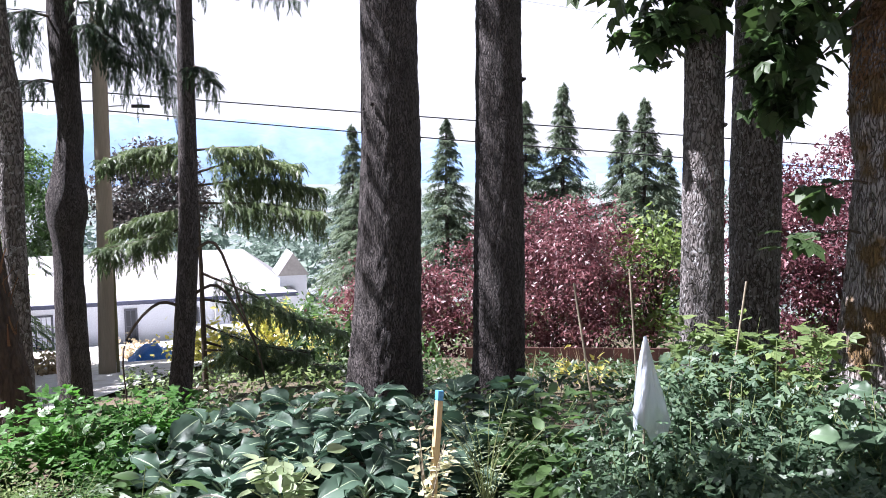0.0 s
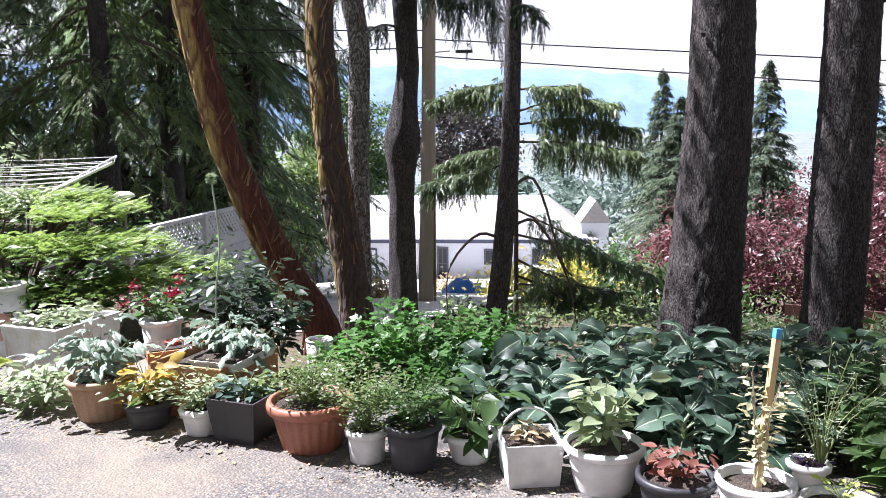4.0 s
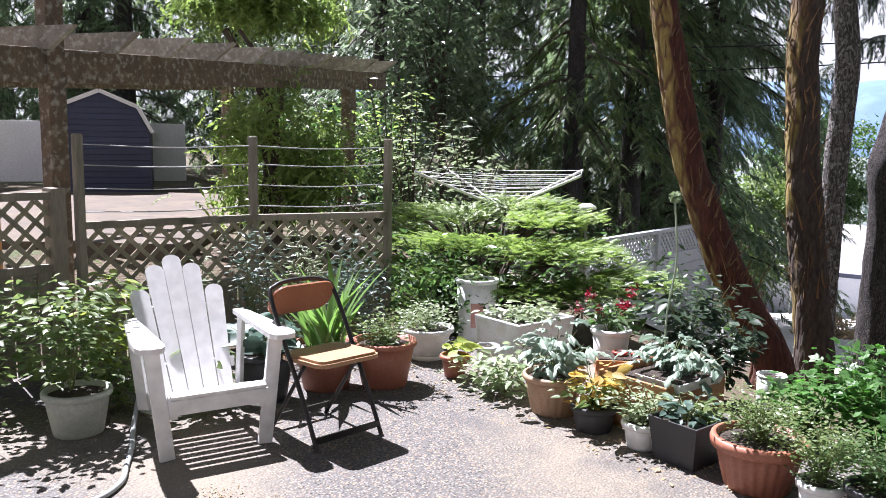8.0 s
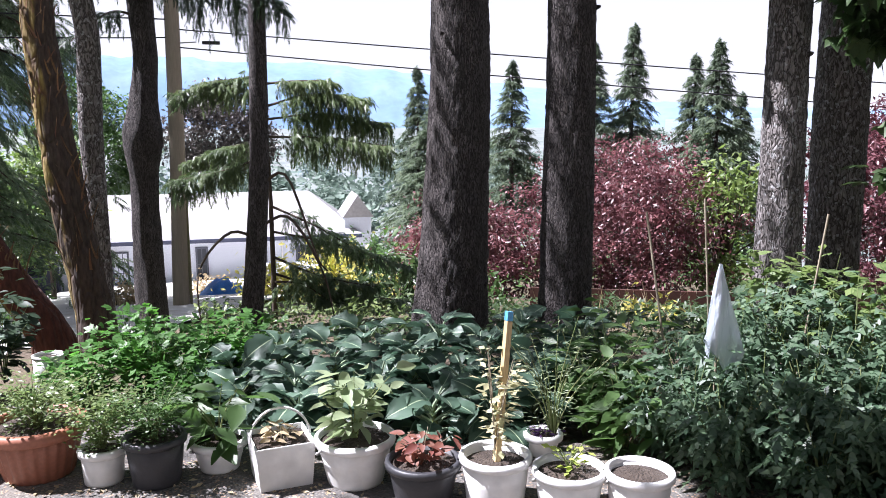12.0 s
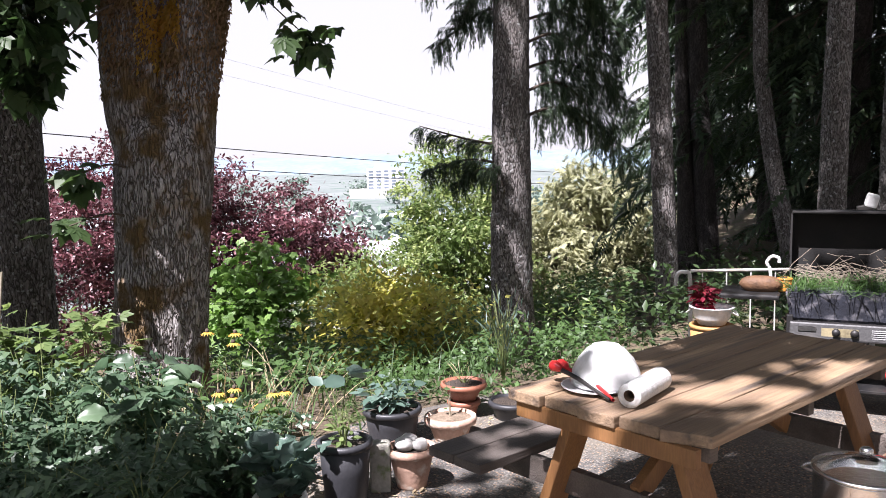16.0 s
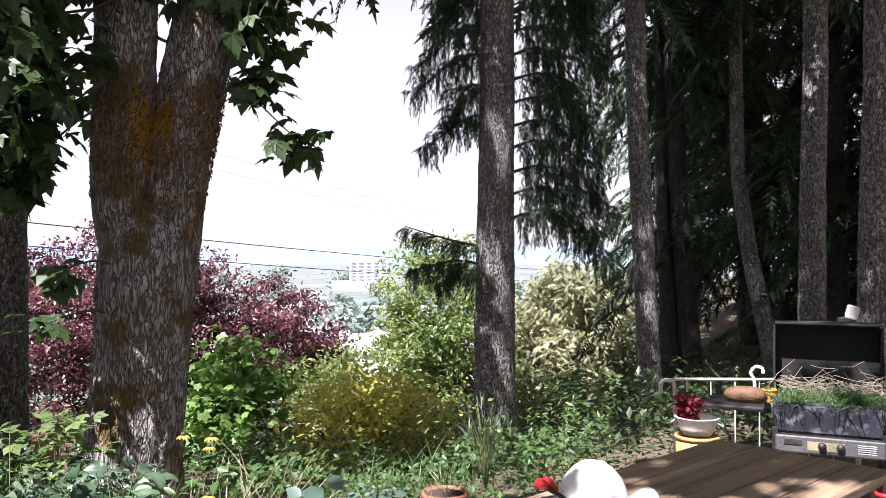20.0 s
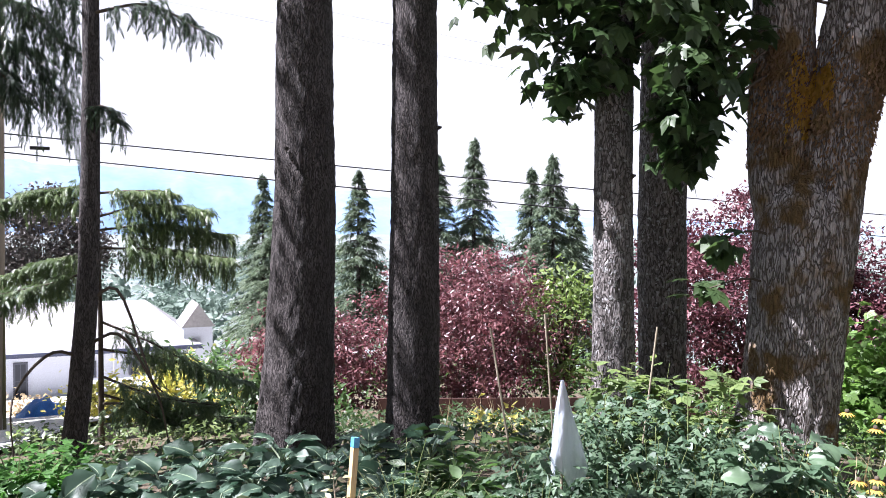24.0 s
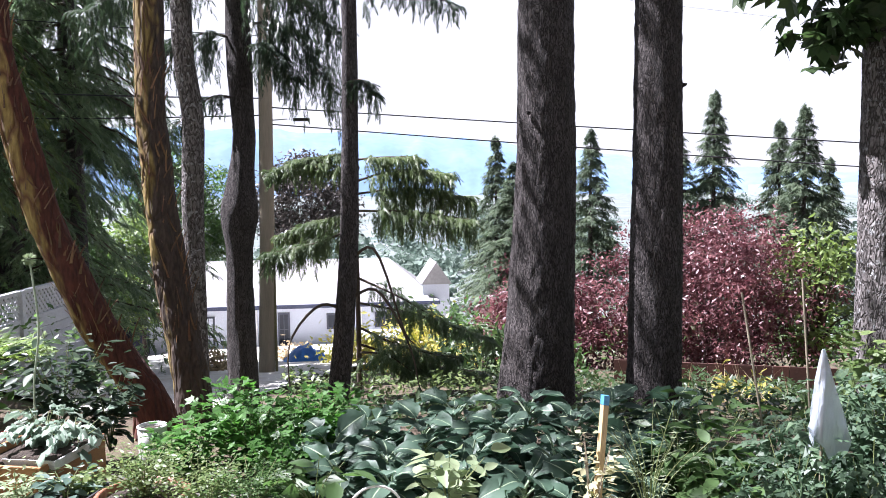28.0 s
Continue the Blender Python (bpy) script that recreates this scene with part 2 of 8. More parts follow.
def tube(points, radii, seg=8):
    """A tube along points."""
    p = np.array(points, float)
    r = np.broadcast_to(np.asarray(radii, float), (len(p),))
    t = np.gradient(p, axis=0)
    t /= np.linalg.norm(t, axis=1)[:, None] + 1e-9
    ref = np.where(np.abs(t[:, 2:3]) > 0.9, np.array([[1.0, 0, 0]]), np.array([[0, 0, 1.0]]))
    u = np.cross(t, ref)
    u /= np.linalg.norm(u, axis=1)[:, None] + 1e-9
    w = np.cross(t, u)
    a = np.arange(seg) * 2 * np.pi / seg
    v = p[:, None] + r[:, None, None] * (u[:, None] * np.cos(a)[None, :, None] + w[:, None] * np.sin(a)[None, :, None])
    n = len(p)
    i, j = np.meshgrid(np.arange(n - 1), np.arange(seg), indexing="ij")
    k = (j + 1) % seg
    q = np.stack([i * seg + j, i * seg + k, (i + 1) * seg + k, (i + 1) * seg + j], -1).reshape(-1, 4)
    return v.reshape(-1, 3), q


def joined(parts):
    vs, fs, o = [], [], 0
    for v, f in parts:
        vs.append(v)
        fs.append(f + o)
        o += len(v)
    return np.concatenate(vs), np.concatenate(fs)


def bend(points, n=12):
    """A smooth run of n points through a few."""
    p = np.array(points, float)
    s = np.linspace(0, len(p) - 1, n)
    q = np.vstack([2 * p[0] - p[1], p, 2 * p[-1] - p[-2]])
    i = np.minimum(s.astype(int), len(p) - 2)
    f = (s - i)[:, None]
    a, b, c, d = q[i], q[i + 1], q[i + 2], q[i + 3]
    return 0.5 * (2 * b + (c - a) * f + (2 * a - 5 * b + 4 * c - d) * f ** 2 + (3 * b - a - 3 * c + d) * f ** 3)


def vnoise(x, y, seed=0):
    """Smooth value noise, for relief on big meshes."""
    xi, yi = np.floor(x).astype(int), np.floor(y).astype(int)
    fx, fy = x - xi, y - yi
    fx, fy = fx * fx * (3 - 2 * fx), fy * fy * (3 - 2 * fy)

    def h(a, b):
        s = np.sin(a * 127.1 + b * 311.7 + seed * 74.7) * 43758.5453
        return s - np.floor(s)
    return (h(xi, yi) * (1 - fx) + h(xi + 1, yi) * fx) * (1 - fy) + (h(xi, yi + 1) * (1 - fx) + h(xi + 1, yi + 1) * fx) * fy


def trunk_mesh(points, seg=40, rings=90, ridge=0.07, cells=12, tall=3.0, seed=0, lumps=0.06):
    """Trunk through (x, y, z, r), with upright bark ridges and lumps."""
    q = np.array(points, float)
    c = np.concatenate([[0], np.cumsum(np.linalg.norm(np.diff(q[:, :3], axis=0), axis=1))])
    e = np.linspace(0, c[-1], rings)
    p = np.stack([np.interp(e, c, q[:, i]) for i in range(4)], 1)
    w = max(1, int(0.16 / (c[-1] / rings)))
    for _ in range(2):
        pad_ = np.pad(p, ((w, w), (0, 0)), "edge")
        p[1:-1] = np.stack([pad_[i:i + rings] for i in range(2 * w + 1)]).mean(0)[1:-1]
    r = p[:, 3]
    p = p[:, :3]
    a = np.arange(seg) * 2 * np.pi / seg
    s = np.concatenate([[0], np.cumsum(np.linalg.norm(np.diff(p, axis=0), axis=1))])
    A, S = np.meshgrid(a, s)
    u = A / (2 * np.pi) * cells
    wob = 1.6 * vnoise(S * tall * 0.5, u * 0, seed + 3)
    n1 = np.abs(2 * vnoise((u + wob) % cells, S * tall, seed) - 1)
    n2 = vnoise(u * 2.3, S * tall * 4, seed + 1)
    n3 = vnoise(np.cos(A) * 1.2 + 5, np.sin(A) * 1.2 + S * 1.1, seed + 2)
    k = 1 + ridge * (n1 - 0.4) + ridge * 0.5 * (n2 - 0.5) + lumps * (n3 - 0.5) * 2
    v = np.stack([p[:, None, 0] + r[:, None] * k * np.cos(A), p[:, None, 1] + r[:, None] * k * np.sin(A), np.repeat(p[:, 2:3], seg, 1)], -1).reshape(-1, 3)
    i, j = np.meshgrid(np.arange(rings - 1), np.arange(seg), indexing="ij")
    kk = (j + 1) % seg
    return v, np.stack([i * seg + j, i * seg + kk, (i + 1) * seg + kk, (i + 1) * seg + j], -1).reshape(-1, 4)


# leaf blades lie along +x, face +z
def blade(w=0.5, rows=3, droop=0.15, cup=0.12, shape=None):
    """A leaf of length 1 as quads either side of its midrib."""
    s = np.linspace(0, 1, rows + 1)
    half = w / 2 * np.array(shape) if shape is not None else w / 2 * np.sin(np.pi * (0.06 + 0.9 * s ** 0.8))
    mid = np.stack([s, 0 * s, -droop * s * s - cup * half * 2], 1)
    lft = np.stack([s, half, -droop * s * s], 1)
    rgt = np.stack([s, -half, -droop * s * s], 1)
    v = np.concatenate([mid, lft, rgt])
    n = rows + 1
    f = []
    for i in range(rows):
        f += [(i, i + 1, n + i + 1, n + i), (2 * n + i, 2 * n + i + 1, i + 1, i)]
    return v, np.array(f)


def rumpled(w=0.9, rows=7, droop=0.4, wave=0.07, seed=0):
    """A broad crumpled leaf of length 1: seven columns, the middle strip narrow for its midrib. Also which faces are midrib."""
    g = np.random.default_rng(seed)
    s_ = np.linspace(0, 1, rows + 1)
    half = w / 2 * np.interp(s_, [0, 0.1, 0.3, 0.55, 0.8, 0.93, 1], [0.1, 0.5, 0.88, 1.0, 0.85, 0.5, 0.08])
    cols = np.array([-1, -0.68, -0.34, -0.045, 0.045, 0.34, 0.68, 1.0])
    S, C = np.meshgrid(s_, cols, indexing="ij")
    H = half[:, None] * (1 + 0.16 * g.normal(size=(rows + 1, 1)) * (np.abs(C) > 0.9))
    z = -droop * S ** 2 + 0.22 * np.abs(C) * half[:, None] + wave * g.normal(size=S.shape) * np.abs(C) ** 0.7
    v = np.stack([S, C * H, z], -1).reshape(-1, 3)
    n = len(cols)
    f, mid = [], []
    for i in range(rows):
        for j in range(n - 1):
            f.append((i * n + j, (i + 1) * n + j, (i + 1) * n + j + 1, i * n + j + 1))
            mid.append(1 if j == 3 else 0)
    return (v, np.array(f)), np.array(mid, np.int32)


def palm_leaf(lobes=5, droop=0.2):
    """A lobed leaf: a fan of pointed lobes round the stalk's end."""
    out = []
    for i in range(lobes):
        a = (i - (lobes - 1) / 2) * radians(46)
        v, f = blade(0.6, 2, droop, 0.08, (0.35, 1.0, 0.02))
        v = v * (1.0 if i == lobes // 2 else 0.82 if abs(i - lobes // 2) == 1 else 0.55)
        c, s = math.cos(a), math.sin(a)
        out.append((np.stack([v[:, 0] * c - v[:, 1] * s + 0.1, v[:, 0] * s + v[:, 1] * c, v[:, 2]], 1), f))
    return joined(out)


def frond(n=6, leaflet=0.42, width=0.07, droop=0.35, back=0.55):
    """A feather of leaflets either side of a drooping stalk: a conifer spray or a compound leaf."""
    out = []
    for i in range(n):
        s = (i + 0.6) / n
        ln = leaflet * (1.15 - 0.8 * s)
        for d in (1, -1):
            x0, z0 = s, -droop * s * s
            tip = (x0 + ln * back, d * ln * 0.8, z0 - 0.3 * ln)
            w = width
            v = np.array([(x0 - w, 0, z0), (x0 + w, 0, z0 - 0.01), ((x0 + tip[0]) / 2 + w, tip[1] * 0.6, z0 - 0.1 * ln), tip])
            out.append((v, np.array([(0, 1, 2, 3)])))
    out.append((np.array([(0.85, -width, -droop * 0.72), (1.25, 0, -droop * 1.5), (0.85, width, -droop * 0.72), (0.5, 0, -droop * 0.2)]), np.array([(0, 1, 2, 3)])))
    return joined(out)


def turns(yaw, pitch, roll):
    """Rotation matrices from arrays of angles: roll about x, then pitch (nose up), then yaw."""
    cy, sy, cp, sp, cr, sr = np.cos(yaw), np.sin(yaw), np.cos(pitch), np.sin(pitch), np.cos(roll), np.sin(roll)
    m = np.empty((len(yaw), 3, 3))
    m[:, 0, 0], m[:, 0, 1], m[:, 0, 2] = cy * cp, -sy * cr - cy * sp * sr, sy * sr - cy * sp * cr
    m[:, 1, 0], m[:, 1, 1], m[:, 1, 2] = sy * cp, cy * cr - sy * sp * sr, -cy * sr - sy * sp * cr
    m[:, 2, 0], m[:, 2, 1], m[:, 2, 2] = sp, cp * sr, cp * cr
    return m


def strewn(tpl, pos, yaw, pitch, roll, size):
    """Many copies of one blade as a single mesh's vertices and faces."""
    v, f = tpl
    pos = np.asarray(pos, float)
    n = len(pos)
    m = turns(np.asarray(yaw, float), np.asarray(pitch, float), np.asarray(roll, float))
    out = np.einsum("nij,kj->nki", m, v) * np.broadcast_to(np.asarray(size, float), (n,))[:, None, None] + pos[:, None]
    return out.reshape(-1, 3), (f[None] + (np.arange(n) * len(v))[:, None, None]).reshape(-1, f.shape[1])

# ---- ground, patio and distance ----
M_EARTH = surf("garden_earth", (0.09, 0.065, 0.045), (0.13, 0.1, 0.06), 0.95, 1.2, 22.0, bumpy=0.8, dist=0.03, dirt=(0.07, 0.09, 0.03))
M_PATIO = aggregate("exposed_aggregate")


def fade(a, b, x):
    t = np.clip((x - a) / (b - a), 0, 1)
    return t * t * (3 - 2 * t)


def land(x, y):
    """The lie of the land: level by the house, falling away to the valley, a little higher beyond the fence."""
    x, y = np.asarray(x, float), np.asarray(y, float)
    a, d = np.degrees(np.arctan2(x, y)), np.hypot(x, y)
    side = fade(-28, -12, a) * (1 - fade(66, 90, a))
    side = side + (1 - side) * fade(60, 400, d)
    drop = np.interp(d, [0, 5.5, 8, 20, 36, 52, 100, 250, 600, 5000], [0, 0, -0.45, -2.7, -5.5, -8.5, -15, -26, -40, -42])
    rise = 0.55 * fade(6.2, 9, d) * (1 - fade(-42, -30, a)) * fade(-130, -100, a) * (1 - fade(60, 300, d))
    return drop * side + rise - 0.06


_r = np.concatenate([np.linspace(0.3, 12, 48), np.geomspace(12.6, 4900, 60)])
_a = np.radians(np.arange(0, 360, 2.5))
_X, _Y = _r[:, None] * np.sin(_a), _r[:, None] * np.cos(_a)
_Z = land(_X, _Y) + 0.05 * (vnoise(_X * 1.3 + 50, _Y * 1.3 + 50) - 0.5) * np.clip(_r[:, None] / 5 - 0.6, 0, 3)
_n = len(_a)
_i, _j = np.meshgrid(np.arange(len(_r) - 1), np.arange(_n), indexing="ij")
_k = (_j + 1) % _n
ground = np_part("ground", (np.stack([_X, _Y, _Z], -1).reshape(-1, 3), np.stack([_i * _n + _j, (_i + 1) * _n + _j, (_i + 1) * _n + _k, _i * _n + _k], -1).reshape(-1, 4)), M_EARTH)
# distance haze put into the far ground's pale colour
M_VALLEY = surf("haze_tinted_valley_floor", (0.125, 0.15, 0.145), (0.18, 0.2, 0.195), 1.0, 0.012, 0.12, bumpy=0, dirt=(0.07, 0.11, 0.09))
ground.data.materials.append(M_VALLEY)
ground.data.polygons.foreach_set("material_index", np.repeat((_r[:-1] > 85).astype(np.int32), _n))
tagged(ground, "brown garden earth falling away to a valley", "ground", kind="structure")

PATIO_EDGE = [(-9, -9), (-6.2, 1.6), (-5.0, 3.9), (-4.0, 5.3), (-3.0, 5.9), (-1.6, 5.0), (-0.2, 4.5), (1.0, 3.9), (2.0, 3.3), (3.0, 2.75), (4.4, 2.4), (5.6, 1.6), (6.3, 0.8), (6.6, -1.6), (6.8, -9)]
_bm = bmesh.new()
_top = [_bm.verts.new((x, y, 0.0)) for x, y in PATIO_EDGE]
_f = _bm.faces.new(_top[::-1])
_f.normal_update()
_ex = bmesh.ops.extrude_face_region(_bm, geom=[_f])
bmesh.ops.translate(_bm, verts=[v for v in _ex["geom"] if isinstance(v, bmesh.types.BMVert)], vec=(0, 0, -0.12))
bmesh.ops.recalc_face_normals(_bm, faces=_bm.faces)
patio = part("patio", _bm, M_PATIO)
tagged(patio, "grey exposed-aggregate concrete patio with worn pale patches", "patio", kind="structure")

# the haze of distance is painted into the hills' blue base colours
M_FARHILL = surf("haze_tinted_hills", (0.13, 0.22, 0.36), (0.18, 0.27, 0.41), 1.0, 0.004, 0.02, bumpy=0)
M_NEARHILL = surf("haze_tinted_woods", (0.15, 0.21, 0.26), (0.19, 0.25, 0.3), 1.0, 0.01, 0.05, bumpy=0)


def ridge_line(name, d, a0, a1, heights, mat, label, depth=500, n=160, rough=1.0, foot=-60):
    a = np.linspace(a0, a1, n)
    h = np.interp(a, *heights)
    h = h + d * 0.004 * rough * (vnoise(a * 0.9, a * 0, 3) + 0.5 * vnoise(a * 2.7, a * 0, 4) - 0.75)
    rows = []
    for k, (dd, z) in enumerate(((0, 0.0), (0.25, 0.35), (0.55, 0.75), (1.0, 1.0))):
        r = d + depth * dd
        rows.append(np.stack([r * np.sin(np.radians(a)), r * np.cos(np.radians(a)), foot + (h - foot) * z + (d * 0.003 * (vnoise(a * 1.7 + k * 9, a * 0 + k, 8) - 0.5) if 0 < k < 3 else 0)], 1))
    v = np.concatenate(rows)
    f = [(k * n + i, k * n + i + 1, (k + 1) * n + i + 1, (k + 1) * n + i) for k in range(3) for i in range(n - 1)]
    return tagged(np_part(name, (v, np.array(f)), mat), label, "hills", kind="structure")


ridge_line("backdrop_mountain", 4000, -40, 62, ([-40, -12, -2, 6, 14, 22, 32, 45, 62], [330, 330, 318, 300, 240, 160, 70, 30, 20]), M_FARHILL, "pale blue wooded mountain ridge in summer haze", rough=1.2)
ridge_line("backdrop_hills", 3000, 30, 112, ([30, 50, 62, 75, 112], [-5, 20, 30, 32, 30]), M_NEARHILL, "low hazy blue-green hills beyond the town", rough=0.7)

# ---- bark ----
M_FIR = bark("fir_bark", (0.17, 0.15, 0.145), (0.085, 0.072, 0.068), (0.017, 0.013, 0.012), 17.0, 0.26, relief=1.0)
M_GREYFIR = bark("grey_fir_bark", (0.34, 0.315, 0.305), (0.2, 0.18, 0.17), (0.04, 0.034, 0.03), 12.0, 0.35, lichen=(0.34, 0.34, 0.335))
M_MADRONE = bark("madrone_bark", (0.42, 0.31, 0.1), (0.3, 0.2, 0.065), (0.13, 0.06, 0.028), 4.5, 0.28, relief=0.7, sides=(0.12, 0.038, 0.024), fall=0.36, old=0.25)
M_MADRONE2 = bark("shade_sided_madrone_bark", (0.36, 0.28, 0.085), (0.25, 0.175, 0.055), (0.09, 0.05, 0.025), 5.0, 0.3, relief=0.8, sides=(0.085, 0.06, 0.047), fall=0.55, old=0.75)
M_MAPLE = bark("maple_bark", (0.5, 0.47, 0.46), (0.34, 0.31, 0.295), (0.09, 0.07, 0.058), 12.0, 0.25, moss=(0.14, 0.085, 0.03), relief=1.0, mossy=(0.5, 0.6))
M_TWIG = surf("twig_bark", (0.1, 0.075, 0.055), (0.06, 0.045, 0.035), 0.9, 5, 60, bumpy=0.4)
# fir needles in three tones, with shade or sun put into the colour
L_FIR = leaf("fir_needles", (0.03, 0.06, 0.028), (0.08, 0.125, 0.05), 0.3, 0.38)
L_FIRLIT2 = leaf("half_lit_fir_needles", (0.095, 0.155, 0.07), (0.23, 0.31, 0.15), 0.5, 0.33)
L_FIRLIT = leaf("sunlit_fresh_needles", (0.085, 0.14, 0.035), (0.16, 0.21, 0.055), 0.35, 0.6)
L_PLUM = leaf("plum_leaves", (0.1, 0.028, 0.036), (0.34, 0.145, 0.145), 0.3, 0.4)
L_PLUMDARK = leaf("dark_plum_leaves", (0.08, 0.022, 0.032), (0.27, 0.1, 0.115), 0.25, 0.35)
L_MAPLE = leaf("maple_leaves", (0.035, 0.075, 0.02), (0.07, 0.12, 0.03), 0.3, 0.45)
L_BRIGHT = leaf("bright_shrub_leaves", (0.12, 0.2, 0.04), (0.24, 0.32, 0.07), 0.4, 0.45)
L_GREEN = leaf("green_leaves", (0.06, 0.13, 0.03), (0.1, 0.19, 0.045), 0.4, 0.45)
L_YELLOW = leaf("yellow_leaves", (0.6, 0.53, 0.08), (0.38, 0.44, 0.08), 0.45, 0.5)
L_OLIVE = leaf("olive_conifer_needles", (0.26, 0.27, 0.125), (0.48, 0.47, 0.27), 0.3, 0.6)


L_HEM = leaf("hemlock_needles", (0.07, 0.12, 0.035), (0.19, 0.25, 0.075), 0.3, 0.4)
L_HERB0 = leaf("sapling_leaves", (0.13, 0.26, 0.045), (0.25, 0.4, 0.085), 0.45, 0.45)


def tree(name, x, y, z, label, group=""):
    return thing(name, x, y, z, label, "tree", group)


def trunk_at(t, pts, mat, **k):
    """A trunk given in world places, hung under its tree."""
    o = t.matrix_world.translation
    q = [(px - o.x, py - o.y, pz - o.z, r) for px, py, pz, r in pts]
    return np_part("trunk", trunk_mesh(q, **k), mat, t)


def up_from(pts, height, top_r):
    """Carries a trunk down into the ground and straight on up to its height."""
    (x0, y0, z0, r0), (x1, y1, z1, r1) = pts[0], pts[-1]
    (xa, ya, za, _) = pts[-2]
    k = (height - z1) / max(z1 - za, 0.2)
    k = min(k, 3.0)
    g = float(land(x0, y0)) - 0.15
    low = [(x0, y0, g, r0 * 1.12)] if g < z0 - 0.05 else []
    return low + list(pts) + [(x1 + (x1 - xa) * k * 0.3, y1 + (y1 - ya) * k * 0.3, height, top_r)]


def conifer_crown(h, zb, spread, branches, per, seed, size=0.55, droop=0.5, up=0.0, nod=(-0.9, -0.1), tip=0.75):
    """Drooping boughs round a stem, each set with sprays."""
    g = np.random.default_rng(seed)
    z = zb + (h - zb) * np.sort(g.random(branches)) ** 0.9
    az = g.random(branches) * 2 * np.pi
    left = 1 - (z - zb) / (h - zb)
    ln = spread * left ** tip * g.uniform(0.65, 1.1, branches) + 0.25 * left + 0.04
    s = (np.arange(per) + g.random((branches, per))) / per
    s = 0.12 + 0.9 * s ** 0.8
    r = ln[:, None] * s
    px = r * np.cos(az)[:, None]
    py = r * np.sin(az)[:, None]
    pz = z[:, None] + up * r - droop * r * s * 0.7
    side = g.choice([-1, 1], (branches, per)) * g.uniform(0.3, 1.1, (branches, per))
    pos = np.stack([px, py, pz], -1).reshape(-1, 3) + g.normal(0, 0.05, (branches * per, 3))
    n = len(pos)
    yaw = (az[:, None] + side).ravel()
    return strewn(frond(), pos, yaw, g.uniform(*nod, n), g.normal(0, 0.4, n), size * g.uniform(0.6, 1.25, n) * np.repeat(0.4 + 0.6 * left ** 0.6, per)), (z, az, ln)


def boughs(z, az, ln, droop, up, r=0.03):
    out = []
    for k in range(0, len(z), 2):
        s = np.linspace(0, 0.85, 5)
        rr = ln[k] * s
        out.append(tube(np.stack([rr * np.cos(az[k]), rr * np.sin(az[k]), z[k] + up * rr - droop * rr * s * 0.7], 1), np.linspace(r, r * 0.25, 5), 5))
    return joined(out)


def conifer(name, x, y, h, zb, spread, branches, per, seed, label, mat, group="", r=0.2, size=0.55, droop=0.5, up=0.0, z=None, bark_mat=None, nod=(-0.9, -0.1), tip=0.75):
    t = tree(name, x, y, float(land(x, y)) if z is None else z, label, group)
    np_part("trunk", trunk_mesh([(0, 0, -0.2, r * 1.15), (0, 0, h * 0.4, r * 0.8), (0, 0, h * 0.98, 0.03)], 16, 30, seed=seed), bark_mat or M_FIR, t)
    c, (bz, ba, bl) = conifer_crown(h, zb, spread, branches, per, seed, size, droop, up, nod, tip)
    np_part("crown", c, mat, t, smooth=False)
    np_part("bough_frame", boughs(bz, ba, bl, droop, up), M_TWIG, t)
    return t


def cloud(seed, clumps, per, rx, ry, rz, spread, tpl, size, flat=0.75, hollow=0.55):
    """Leaves gathered in clumps through an uneven rounded crown; also the clumps' middles."""
    g = np.random.default_rng(seed)
    d = g.normal(size=(clumps, 3))
    d /= np.linalg.norm(d, axis=1)[:, None]
    c = d * (hollow + (1 - hollow) * g.random((clumps, 1)) ** 0.6) * g.uniform(0.75, 1.12, (clumps, 1)) * np.array([rx, ry, rz])
    p = (c[:, None] + g.normal(0, 1, (clumps, per, 3)) * spread * np.array([1, 1, flat]) * g.uniform(0.6, 1.3, (clumps, 1, 1))).reshape(-1, 3)
    n = len(p)
    return strewn(tpl, p, g.random(n) * 2 * np.pi, g.normal(-0.25, 0.55, n), g.normal(0, 0.6, n), size * g.uniform(0.6, 1.3, n)), c


def broadleaf(name, x, y, zc, rx, ry, rz, clumps, per, spread, size, seed, label, mat, tpl=None, group="", r=0.08, cat="tree", hollow=0.55, flat=0.75):
    g0 = float(land(x, y))
    t = thing(name, x, y, g0, label, cat, group)
    lv, c = cloud(seed, clumps, per, rx, ry, rz, spread, tpl or blade(0.55, 2), size, flat, hollow)
    up = zc - g0
    np_part("crown", (lv[0] + np.array([0, 0, up]), lv[1]), mat, t, smooth=False)
    limbs = []
    fork = np.array([0, 0, max(up - rz * 0.9, up * 0.25)])
    for k in range(0, len(c), max(1, len(c) // 14)):
        e = c[k] + np.array([0, 0, up])
        limbs.append(tube(bend([fork * 0.9, fork * 0.55 + e * 0.45 + np.array([0, 0, 0.15 * rz]), e], 7), np.linspace(r * 0.6, r * 0.12, 7), 6))
    limbs.append(tube(bend([(0, 0, -0.2), (0.03, 0.02, fork[2] * 0.5), fork], 6), np.linspace(r * 1.2, r * 0.8, 6), 10))
    np_part("trunk", joined(limbs), M_TWIG, t)
    return t


def high_crown(t, x, y, zb, h, spread, branches, per, seed, size=0.45):
    """The crown of a near fir, high above the garden."""
    o = t.matrix_world.translation
    c, (bz, ba, bl) = conifer_crown(h, zb, spread, branches, per, seed, size, 0.35)
    np_part("crown", (c[0] + np.array([x - o.x, y - o.y, 0]), c[1]), L_FIR, t, smooth=False)


